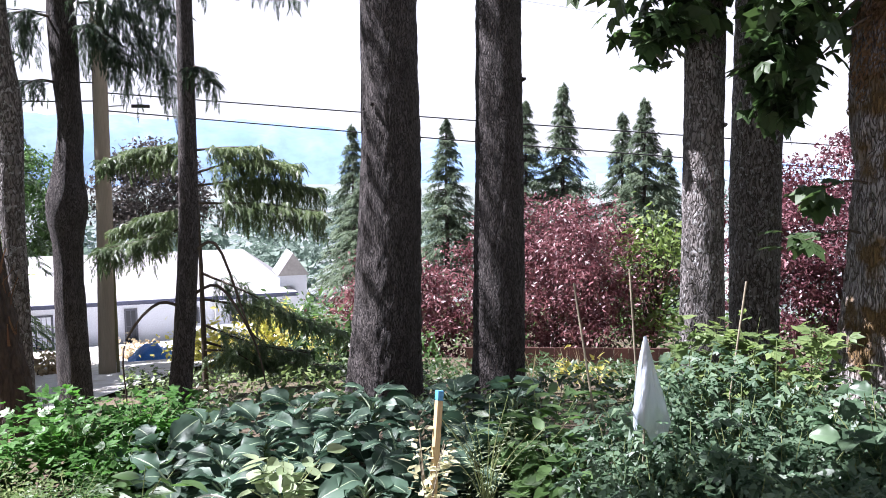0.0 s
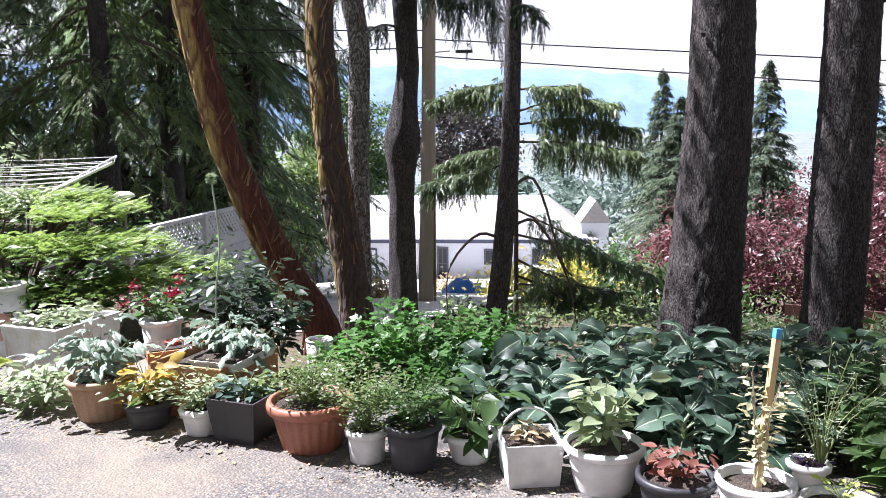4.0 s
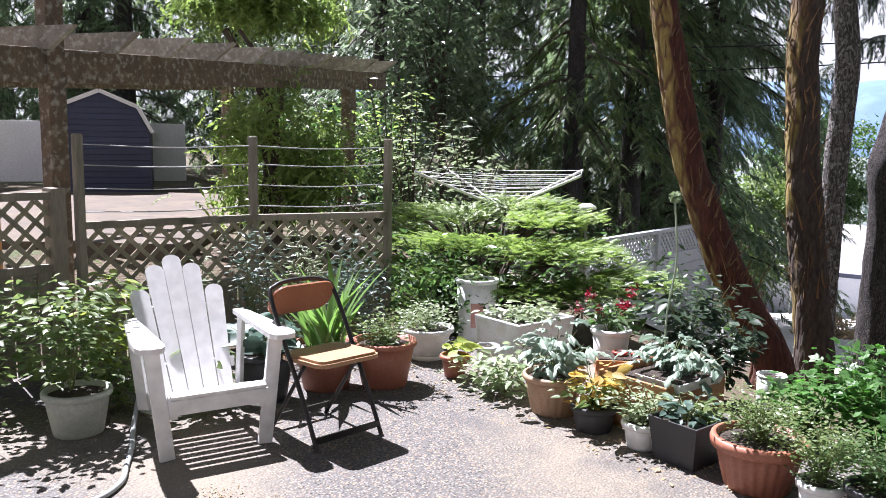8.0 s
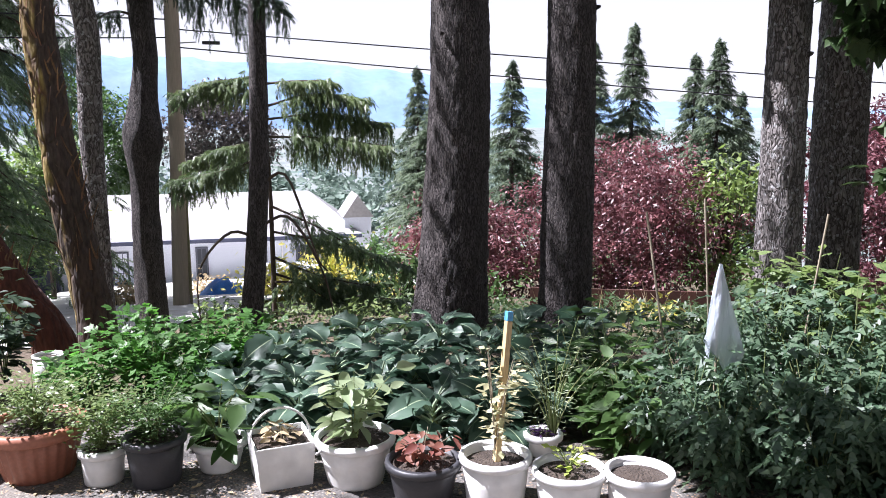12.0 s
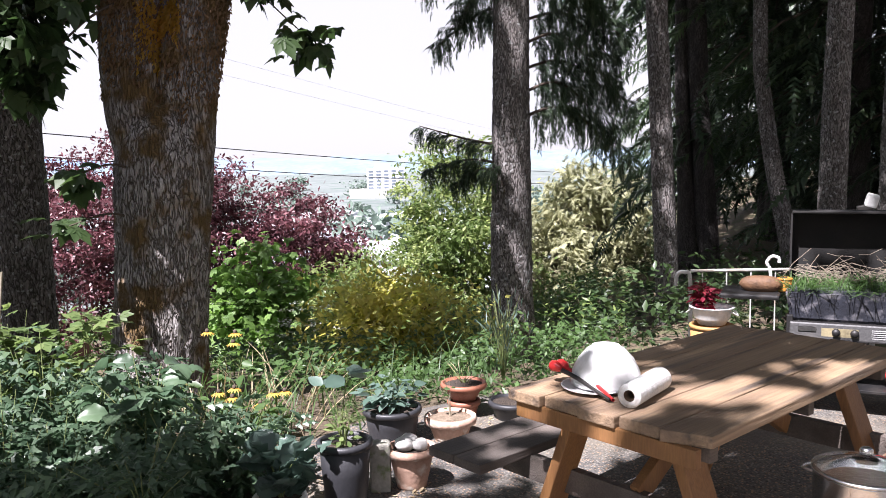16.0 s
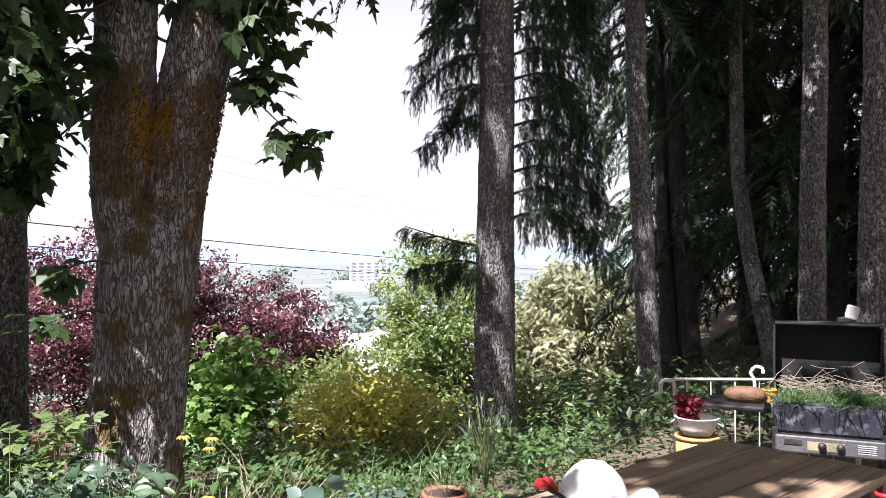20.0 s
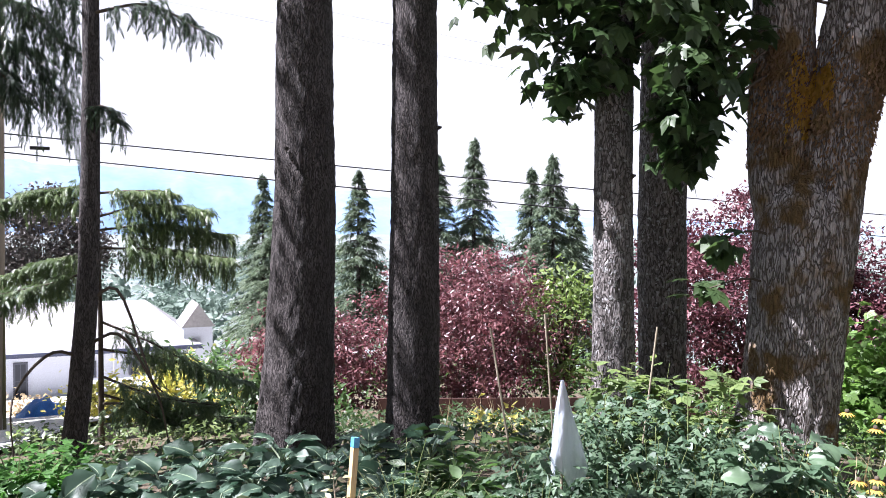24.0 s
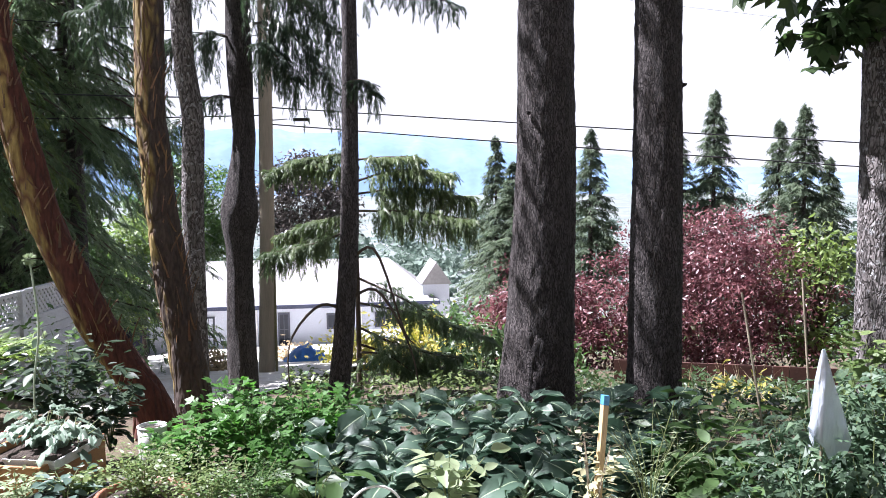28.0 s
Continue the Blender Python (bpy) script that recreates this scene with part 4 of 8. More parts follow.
FAR = [(12.6, 55, 56, 4.6, 9), (17, 48, 50, 4.6, 9), (25.2, 48, 54, 7.0, 12), (22.5, 48, 53, 5.8, 10), (26.7, 40.7, 48.9, 5.4, 10), (28.5, 46, 54, 5.0, 9), (9.0, 36, 38, 2.2, 7), (30.5, 44, 54, 2.6, 6)]
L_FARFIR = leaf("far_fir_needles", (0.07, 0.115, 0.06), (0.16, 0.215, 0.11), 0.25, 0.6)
_f = None
for k, (x, y, d, top, hh) in enumerate(FAR):
    g0 = float(land(x, y))
    if _f is None:
        _h, _f = top - g0 + 0.6, conifer("conifer", x, y, top - g0 + 0.6, 2.0, 3.3, 330, 24, 95, "pointed green spruce on the slope below", L_FARFIR, "spruces on the slope", 0.2, 0.46, 0.3, 0.0, z=g0, nod=(-0.7, 0.0), tip=0.95)
    else:
        c = copy_thing(_f, pose(x, y, g0, 0, 0, 70 * k))
        q = (top - g0 + 0.6) / _h
        c.scale = (0.55 + 0.45 * q, 0.55 + 0.45 * q, q)
for k, (x, y, zc, rx, rz) in enumerate([(-7.4, 24.0, -0.6, 1.7, 2.2), (-5.6, 27.0, -0.9, 1.5, 1.8), (-9.8, 30.0, -0.2, 2.2, 2.6)]):
    broadleaf("broadleaf_tree", x, y, zc, rx, rx, rz, 110, 70, 0.3, 0.16, 300 + k, "sunlit green garden tree beside the white house", L_GREEN if k != 1 else L_BRIGHT, group="garden trees beside the house")
# added pale-leaved trees standing in for sunlit sparkle on the dark conifers
L_FILLTREE = leaf("fill_tree_leaves", (0.08, 0.13, 0.06), (0.2, 0.26, 0.13), 0.35, 0.3)
for k, (x, y, zc, rx, rz) in enumerate([(-7.2, 10.6, 2.9, 1.0, 1.7), (-12.6, 12.4, 3.0, 1.4, 2.2)]):
    broadleaf("alder_tree", x, y, zc, rx, rx, rz, 90, 60, 0.28, 0.1, 310 + k, "added small-leaved tree behind the fence, glints put into its pale colour", L_FILLTREE, group="alders beyond the fence", r=0.06, hollow=0.3)

# ---- fence, pergola, shed and clothes line ----
M_GREYWOOD = surf("weathered_grey_wood", (0.34, 0.3, 0.24), (0.22, 0.2, 0.16), 0.85, 3, 70, (1, 1, 0.2), 0.4, 0.003, dirt=(0.12, 0.12, 0.08), rand=0.15)
M_LATTICE = surf("lattice_wood", (0.4, 0.36, 0.27), (0.28, 0.26, 0.19), 0.85, 4, 60, bumpy=0.3, rand=0.15)
M_PERGOLA = surf("lichened_beam_wood", (0.19, 0.135, 0.085), (0.12, 0.088, 0.058), 0.85, 9, 55, (1, 1, 1), 0.5, 0.004, dirt=(0.33, 0.31, 0.25), rand=0.12)
M_RAFTER = surf("grey_lichened_rafter", (0.4, 0.36, 0.3), (0.25, 0.22, 0.18), 0.85, 10, 60, (1, 1, 1), 0.5, 0.004, dirt=(0.48, 0.46, 0.4), rand=0.15)
M_ORANGE = surf("new_cedar_post", (0.5, 0.26, 0.09), (0.42, 0.22, 0.08), 0.7, 2, 50, (3, 3, 0.3), 0.2)
M_NAVY = surf("navy_siding_paint", (0.03, 0.04, 0.09), (0.024, 0.032, 0.07), 0.5, 1.5, 30, bumpy=0.1, rand=0.1)
M_WHITE = surf("white_paint", (0.8, 0.8, 0.78), (0.74, 0.74, 0.72), 0.5, 3, 40, bumpy=0.1)
M_PALEGREY = surf("pale_grey_paint", (0.6, 0.62, 0.66), (0.52, 0.54, 0.58), 0.6, 3, 40, bumpy=0.15, rand=0.06)
M_WIRE = surf("grey_wire", (0.5, 0.5, 0.5), (0.4, 0.4, 0.4), 0.5, 4, 30, bumpy=0)
M_BLACKWIRE = surf("black_cable", (0.03, 0.03, 0.035), None, 0.6, 4, 30, bumpy=0)
M_DECK = surf("sandy_deck", (0.15, 0.115, 0.08), (0.1, 0.08, 0.06), 0.9, 1.5, 40, bumpy=0.3, dirt=(0.07, 0.06, 0.05))


def lattice(parent, a, b, z0, z1, mat, step=0.14, w=0.032):
    """Crossed slats in the upright panel from a to b, clipped to its frame."""
    a, b = Vector((*a, 0)), Vector((*b, 0))
    u = (b - a).normalized()
    ln, h = (b - a).length, z1 - z0
    nrm = Vector((-u.y, u.x, 0))
    for side, sgn in ((0.004, 1), (-0.004, -1)):
        k = -h
        while k < ln + (h if sgn < 0 else 0):
            pts = []
            for s, q in ((k, 0.0), (k + sgn * h, h)):
                pts.append((s, q))
            (s0, q0), (s1, q1) = pts
            lo, hi = min(s0, s1), max(s0, s1)
            if hi > 0.03 and lo < ln - 0.03:
                def at(s):
                    return Vector((s, q0 + (q1 - q0) * (s - s0) / (s1 - s0)))
                p, r = at(max(lo, 0)), at(min(hi, ln))
                if (r - p).length > 0.04:
                    A, B = a + u * p.x + nrm * side, a + u * r.x + nrm * side
                    part("slat", bar((A.x, A.y, z0 + p.y), (B.x, B.y, z0 + r.y), 0.008, w, 0, nrm.cross(Vector((B.x - A.x, B.y - A.y, r.y - p.y)))), mat, parent)
            k += step
    return parent


POSTS = [(-5.27, 3.22), (-4.85, 4.41), (-4.26, 5.35)]
fence = thing("lattice_fence", 0, 0, 0, "weathered grey lattice fence with tall posts and wires", "fence")
for k, (x, y) in enumerate(POSTS):
    part("post", boxed(x, y, 0.8, 0.058, 0.058, 1.62, None, 0.012), M_GREYWOOD, fence)
for (a, b) in zip(POSTS, POSTS[1:]):
    part("top_rail", bar((*a, 0.985), (*b, 0.985), 0.045, 0.05), M_GREYWOOD, fence)
    part("mid_rail", bar((*a, 0.5), (*b, 0.5), 0.045, 0.05), M_GREYWOOD, fence)
    lattice(fence, a, b, 0.52, 0.965, M_LATTICE)
    n = 9
    for k in range(n):
        s0, s1 = (k + 0.05) / n, (k + 0.95) / n
        p, q = Vector(a).lerp(Vector(b), s0), Vector(a).lerp(Vector(b), s1)
        part("board", bar((p.x, p.y, 0.24), (q.x, q.y, 0.24), 0.018, 0.5, 0.003), M_GREYWOOD, fence)
    for z in (1.08, 1.24, 1.4, 1.54):
        m = (Vector(a) + Vector(b)) / 2
        np_part("wire", tube(bend([(*a, z), (m.x, m.y, z - 0.02), (*b, z)], 10), 0.004, 5), M_WIRE, fence)
fence2 = thing("lattice_fence", 0, 0, 0, "lower grey lattice fence panel beside the chairs", "fence")
a, b = (-5.35, 1.1), (-5.29, 3.08)
part("top_rail", bar((*a, 1.2), (*b, 1.2), 0.05, 0.05), M_GREYWOOD, fence2)
part("mid_rail", bar((*a, 0.72), (*b, 0.72), 0.045, 0.05), M_GREYWOOD, fence2)
part("post", boxed(-5.3, 3.06, 0.62, 0.12, 0.1, 1.26, None, 0.01), M_GREYWOOD, fence2)
lattice(fence2, a, b, 0.75, 1.17, M_LATTICE)
for k in range(12):
    p, q = Vector(a).lerp(Vector(b), (k + 0.04) / 12), Vector(a).lerp(Vector(b), (k + 0.96) / 12)
    part("board", bar((p.x, p.y, 0.36), (q.x, q.y, 0.36), 0.018, 0.68, 0.003), M_GREYWOOD, fence2)

pergola = thing("pergola", -5.9, 6.0, 0.3, "old lichen-spotted wooden pergola with angled rafters", "pergola")
_po = Vector((-5.9, 6.0, 0.3))
A, B = Vector((-5.47, 2.94, 2.05)) - _po, Vector((-7.0, 8.85, 2.38)) - _po
u = (B - A).normalized()
A = A - u * 0.25
nrm = Vector((-u.y, u.x, 0)).normalized()
for off in (0.0, 2.2):
    bm = bar(A + nrm * off, B + nrm * off, 0.06, 0.23, 0.008)
    part("beam", bm, M_PERGOLA, pergola)
L = (B - A).length
for k in range(10):
    s = 0.35 + k * 0.62
    c = A + u * (L - s) + Vector((0, 0, 0.18))
    p, q = c - nrm * 0.34, c + nrm * 2.7
    bm = bar(p, q, 0.045, 0.15, 0)
    for v in bm.verts:
        if (v.co - p).dot(nrm) < 0.1 and v.co.z < c.z:
            v.co += nrm * 0.22
    part("rafter", bm, M_RAFTER, pergola)
for s, off, h in ((0.55, 0.0, 0.9), (5.25, 0.0, -0.05), (0.55, 2.2, 0.0), (5.95, 2.2, 0.0)):
    p = A + u * s + nrm * off
    part("post", boxed(p.x, p.y, (p.z + h) / 2 - 0.25, 0.13, 0.13, p.z + h + 0.5, None, 0.01), M_PERGOLA, pergola)
part("upper_beam", bar(Vector((-5.4, 1.6, 2.52)) - _po, Vector((-5.57, 2.85, 2.55)) - _po, 0.06, 0.2, 0.006), M_PERGOLA, pergola)
post = thing("cedar_post", -5.5, 2.72, 0.0, "new orange cedar post beside the pergola", "post")
part("shaft", boxed(0, 0, 1.0, 0.11, 0.11, 2.0, None, 0.006), M_ORANGE, post)

deck = part("terrace", boxed(-10.6, 6.6, 0.42, 5.2, 7.0, 0.3, pose(-10.6, 6.6, 0, 0, 0, 33) @ pose(10.6, -6.6, 0), 0.01), M_DECK)
tagged(deck, "sunny sand-coloured terrace in front of the shed", "terrace", kind="structure")

# gambrel shed
shed = thing("garden_shed", -13.5, 8.9, 0.5, "dark navy garden shed with white-trimmed gambrel roof", "shed", rz=52.0)
OUT = [(-0.85, 0.0), (-0.85, 1.12), (-0.62, 1.58), (0.0, 1.86), (0.62, 1.58), (0.85, 1.12), (0.85, 0.0)]
bm = bmesh.new()
vs = [bm.verts.new((x, 0, z)) for x, z in OUT]
f = bm.faces.new(vs)
r = bmesh.ops.extrude_face_region(bm, geom=[f])
bmesh.ops.translate(bm, verts=[v for v in r["geom"] if isinstance(v, bmesh.types.BMVert)], vec=(0, 2.0, 0))
bmesh.ops.recalc_face_normals(bm, faces=bm.faces)
part("wall", bm, M_NAVY, shed)
for k in range(16):
    z = 0.06 + k * 0.105
    w = float(np.interp(z + 0.05, [0, 1.12, 1.58, 1.86], [0.85, 0.85, 0.62, 0.03]))
    if w > 0.08:
        part("siding_board", bar((-w, -0.012, z), (w, -0.012, z), 0.02, 0.1, 0.004), M_NAVY, shed)
for (x0, z0), (x1, z1) in zip(OUT[1:-1], OUT[2:-1]):
    part("roof_trim", bar((x0 * 1.05, -0.04, z0 + 0.03), (x1 * 1.05, -0.04, z1 + 0.03), 0.04, 0.07, 0.003), M_WHITE, shed)
    part("roof_panel", bar((x0 * 1.04, 1.0, z0 + 0.05), (x1 * 1.04, 1.0, z1 + 0.05), 2.1, 0.03, 0.003), surf("shed_roofing", (0.2, 0.2, 0.21), None, 0.9, 3, 50), shed)
vfence = thing("vinyl_fence", 0, 0, 0, "white panel fence behind the shed", "fence")
for k in range(5):
    p, q = Vector((-17.6, 6.2)).lerp(Vector((-14.2, 11.4)), k / 5), Vector((-17.6, 6.2)).lerp(Vector((-14.2, 11.4)), (k + 0.97) / 5)
    part("panel", bar((p.x, p.y, 1.25), (q.x, q.y, 1.25), 0.03, 1.2, 0.004), M_WHITE, vfence)
    part("post", boxed(p.x, p.y, 1.2, 0.1, 0.1, 1.5, None, 0.01), M_WHITE, vfence)

# rotary clothes line
cl = thing("rotary_clothes_line", -4.3, 7.42, float(land(-4.3, 7.42)), "white rotary clothes line with empty cords", "clothes line")
_b = 0.62 - float(land(-4.3, 7.42))
np_part("pole", tube([(0, 0, -0.1), (0, 0, _b + 0.55)], 0.02, 10), M_WIRE, cl)
ARM = [(1.12, radians(a)) for a in (68, 158, 248, 338)]
tips = []
for r_, a_ in ARM:
    e = (r_ * math.cos(a_), r_ * math.sin(a_), _b + 0.68)
    tips.append(e)
    np_part("arm", tube([(0, 0, _b + 0.28), e], 0.014, 8), M_WHITE, cl)
for k in range(7):
    s = 0.34 + 0.65 * k / 6
    for i in range(4):
        p = Vector((0, 0, _b + 0.28)).lerp(Vector(tips[i]), s)
        q = Vector((0, 0, _b + 0.28)).lerp(Vector(tips[(i + 1) % 4]), s)
        m = (p + q) / 2 - Vector((0, 0, 0.02))
        np_part("cord", tube([p, m, q], 0.0035, 4), M_WHITE, cl)
lampp = thing("garden_lamp", -3.35, 7.37, float(land(-3.35, 7.37)), "mushroom-shaped white garden lamp on a stem", "lamp")
_h = 0.97 - float(land(-3.35, 7.37))
np_part("stem", tube([(0, 0, -0.05), (0, 0, _h)], 0.012, 8), M_WIRE, lampp)
np_part("cap", turned([(0.0, _h + 0.05), (0.05, _h + 0.045), (0.09, _h + 0.02), (0.1, _h), (0.09, _h - 0.01), (0.0, _h - 0.005)], 24), M_WHITE, lampp)

# pale fence running down the drive
pf = thing("lattice_fence", 0, 0, 0, "pale grey painted fence with a lattice top", "fence")
a, b = (-3.5, 7.7), (-3.05, 10.9)
lattice(pf, a, b, 0.28, 0.56, M_PALEGREY, 0.085, 0.03)
part("top_rail", bar((*a, 0.58), (*b, 0.58), 0.07, 0.04), M_PALEGREY, pf)
part("mid_rail", bar((*a, 0.26), (*b, 0.26), 0.05, 0.05), M_PALEGREY, pf)
for k in range(9):
    z = 0.18 - k * 0.115
    part("board", bar((*a, z), (*b, z), 0.02, 0.108, 0.003), M_PALEGREY, pf)
for s in (0, 0.5, 1):
    p = Vector(a).lerp(Vector(b), s)
    part("post", boxed(p.x, p.y, -0.1, 0.09, 0.09, 1.4, None, 0.006), M_PALEGREY, pf)

# ---- chairs and hose ----
M_CHAIRWHITE = surf("worn_white_chair_paint", (0.82, 0.82, 0.81), (0.78, 0.78, 0.77), 0.5, 5, 14, (1, 1, 1), 0.1, 0.001)
ad = thing("adirondack_chair", -3.31, 2.69, 0, "white painted wooden Adirondack chair with a fanned back", "chair", rz=-25.5)
for s in (1, -1):
    part("leg", bar((-0.02, s * 0.25, 0.0), (-0.02, s * 0.315, 0.578), 0.075, 0.028, 0.004, (1, 0, 0)), M_CHAIRWHITE, ad)
    part("side_stringer", bar((0.02, s * 0.22, 0.275), (-0.82, s * 0.22, 0.06), 0.028, 0.11, 0.004), M_CHAIRWHITE, ad)
    part("back_leg", bar((-0.5, s * 0.26, 0.12), (-0.56, s * 0.3, 0.575), 0.028, 0.08, 0.004), M_CHAIRWHITE, ad)
    bm = bmesh.new()
    o = [(0.1, 0.02), (0.085, 0.07), (0.03, 0.085), (-0.1, 0.08), (-0.56, 0.03), (-0.63, 0.0), (-0.63, -0.045), (-0.1, -0.055), (0.05, -0.055), (0.095, -0.03)]
    f = bm.faces.new([bm.verts.new((x, s * (0.315 + y), 0.58)) for x, y in o])
    r = bmesh.ops.extrude_face_region(bm, geom=[f])
    bmesh.ops.translate(bm, verts=[v for v in r["geom"] if isinstance(v, bmesh.types.BMVert)], vec=(0, 0, 0.026))
    bmesh.ops.recalc_face_normals(bm, faces=bm.faces)
    part("armrest", bm, M_CHAIRWHITE, ad)
for k in range(9):
    x, z = 0.03 - k * 0.058, 0.34 - k * 0.018
    part("seat_slat", bar((x, -0.24, z), (x, 0.24, z), 0.047, 0.02, 0.004, (0.32, 0, 1)), M_CHAIRWHITE, ad)
part("front_apron", boxed(0.045, 0, 0.285, 0.02, 0.5, 0.075, None, 0.003), M_CHAIRWHITE, ad)
for z, x in ((0.32, -0.525), (0.6, -0.75)):
    part("back_rail", boxed(x - 0.03, 0, z, 0.03, 0.5, 0.06, pose(0, 0, 0), 0.003), M_CHAIRWHITE, ad)
for k in range(5):
    c = k - 2
    y0, y1 = c * 0.083, c * 0.108
    top = 0.905 - 0.05 * abs(c) ** 1.8
    bm = bmesh.new()
    p0, p1 = Vector((-0.42, y0, 0.2)), Vector((-0.42 - (top - 0.2) * 0.8, y1, top))
    d = (p1 - p0).normalized()
    w = Vector((0, 1, 0))
    nn = d.cross(w).normalized()
    ring = [p0 - w * 0.039, p0 + w * 0.039]
    for q in range(7):
        an = math.pi * q / 6
        ring.append(p1 - d * 0.05 + w * 0.0525 * math.cos(an) + d * 0.05 * math.sin(an) * (0.8 if abs(c) < 2 else 0.9))
    f = bm.faces.new([bm.verts.new(v) for v in ring])
    r = bmesh.ops.extrude_face_region(bm, geom=[f])
    bmesh.ops.translate(bm, verts=[v for v in r["geom"] if isinstance(v, bmesh.types.BMVert)], vec=nn * 0.018)
    bmesh.ops.recalc_face_normals(bm, faces=bm.faces)
    part("back_slat", bm, M_CHAIRWHITE, ad)

M_BLACKMETAL = surf("black_enamel", (0.025, 0.022, 0.02), None, 0.4, 4, 40, bumpy=0.1)
M_PAD = surf("tan_vinyl_pad", (0.42, 0.24, 0.12), (0.36, 0.2, 0.1), 0.5, 4, 90, bumpy=0.25)
M_PADBACK = surf("brown_vinyl_pad", (0.3, 0.12, 0.05), (0.24, 0.09, 0.04), 0.5, 4, 90, bumpy=0.25)
fc = thing("folding_chair", -2.87, 3.19, 0, "folding chair with black steel frame and brown vinyl pads", "chair", rz=-13.0)
fr = bend([(0.02, -0.21, 0.0), (-0.12, -0.21, 0.26), (-0.4, -0.21, 0.72), (-0.45, -0.16, 0.8), (-0.46, 0, 0.82), (-0.45, 0.16, 0.8), (-0.4, 0.21, 0.72), (-0.12, 0.21, 0.26), (0.02, 0.21, 0.0)], 60)
np_part("front_frame", tube(fr, 0.0125, 10), M_BLACKMETAL, fc)
for s in (1, -1):
    np_part("rear_leg", tube([(-0.46, s * 0.18, 0.0), (-0.14, s * 0.18, 0.42)], 0.011, 8), M_BLACKMETAL, fc)
part("front_crossbar", bar((0.0, -0.21, 0.055), (0.0, 0.21, 0.055), 0.012, 0.035, 0.002), M_BLACKMETAL, fc)
part("rear_crossbar", bar((-0.42, -0.18, 0.07), (-0.42, 0.18, 0.07), 0.012, 0.03, 0.002), M_BLACKMETAL, fc)


def pad(cx, cz, lx, ly, th, tilt, round_=0.06):
    bm = bmesh.new()
    n = 6
    ring = []
    for sx, sy, a0 in ((1, 1, 0), (-1, 1, 90), (-1, -1, 180), (1, -1, 270)):
        for q in range(n):
            a = radians(a0 + 90 * q / (n - 1))
            ring.append((sx * (lx / 2 - round_) + round_ * math.cos(a), sy * (ly / 2 - round_) + round_ * math.sin(a)))
    f = bm.faces.new([bm.verts.new((x, y, 0)) for x, y in ring])
    r = bmesh.ops.extrude_face_region(bm, geom=[f])
    top = [v for v in r["geom"] if isinstance(v, bmesh.types.BMVert)]
    bmesh.ops.translate(bm, verts=top, vec=(0, 0, th))
    bmesh.ops.bevel(bm, geom=[e for e in bm.edges if all(v in top for v in e.verts)], offset=th * 0.4, segments=2, affect="EDGES")
    bmesh.ops.recalc_face_normals(bm, faces=bm.faces)
    bmesh.ops.transform(bm, matrix=pose(cx, 0, cz, 0, tilt, 0), verts=bm.verts)
    return bm


part("seat", pad(-0.16, 0.43, 0.4, 0.4, 0.035, -3), M_PAD, fc, "tan vinyl seat pad")
part("backrest", pad(-0.43, 0.715, 0.2, 0.415, 0.02, -60, 0.085), M_PADBACK, fc, "brown vinyl backrest")
hose = thing("garden_hose", 0, 0, 0, "grey garden hose lying on the patio", "hose")
np_part("tube", tube(bend([(-4.0, 2.75, 0.22), (-3.95, 2.68, 0.14), (-3.86, 2.58, 0.03), (-3.7, 2.46, 0.015), (-3.52, 2.3, 0.015), (-3.36, 2.15, 0.015), (-3.3, 1.95, 0.015), (-3.42, 1.7, 0.015), (-3.6, 1.3, 0.015)], 60), 0.014, 10), surf("hose_rubber", (0.42, 0.45, 0.45), (0.38, 0.41, 0.4), 0.45, 2, 8, bumpy=0), hose)

# ---- pots and their plants ----
M_TERRA = surf("terracotta_plastic", (0.36, 0.14, 0.085), (0.31, 0.115, 0.07), 0.5, 4, 60, bumpy=0.12, rand=0.12)
M_TERRAPALE = surf("limed_terracotta", (0.5, 0.33, 0.25), (0.42, 0.24, 0.17), 0.85, 5, 50, bumpy=0.3, dirt=(0.62, 0.56, 0.48))
M_TAN = surf("tan_ribbed_plastic", (0.46, 0.3, 0.19), (0.38, 0.25, 0.16), 0.55, 4, 60, bumpy=0.15)
M_BUCKET = surf("white_bucket_plastic", (0.8, 0.8, 0.79), (0.76, 0.76, 0.74), 0.4, 4, 14, bumpy=0.05, rand=0.05)
M_BLACKPOT = surf("black_nursery_plastic", (0.025, 0.026, 0.03), (0.04, 0.04, 0.045), 0.5, 5, 60, bumpy=0.15)
M_PALEPOT = surf("pale_grey_pot_glaze", (0.5, 0.52, 0.45), (0.42, 0.45, 0.38), 0.5, 4, 50, bumpy=0.15)
M_FOAM = surf("white_foam", (0.78, 0.78, 0.78), (0.7, 0.7, 0.7), 0.8, 5, 120, bumpy=0.3, dirt=(0.55, 0.53, 0.48))
M_SOIL = surf("potting_soil", (0.045, 0.032, 0.024), (0.08, 0.06, 0.045), 0.95, 12, 90, bumpy=1.0, dist=0.012)
M_BOXWOOD = surf("orange_planter_board", (0.44, 0.21, 0.085), (0.34, 0.16, 0.07), 0.7, 3, 50, (0.4, 1, 3), 0.25, rand=0.1)
M_STEM = surf("plant_stem", (0.14, 0.2, 0.06), (0.2, 0.22, 0.09), 0.6, 8, 40, bumpy=0.1)
M_DRYSTEM = surf("dry_stem", (0.33, 0.29, 0.21), (0.24, 0.2, 0.14), 0.8, 8, 40, bumpy=0.2)
M_PALESTALK = surf("pale_leaf_stalk", (0.33, 0.42, 0.28), (0.26, 0.35, 0.21), 0.5, 8, 40, bumpy=0.1)
L_HERB = leaf("herb_leaves", (0.1, 0.17, 0.045), (0.24, 0.31, 0.09), 0.38, 0.42)
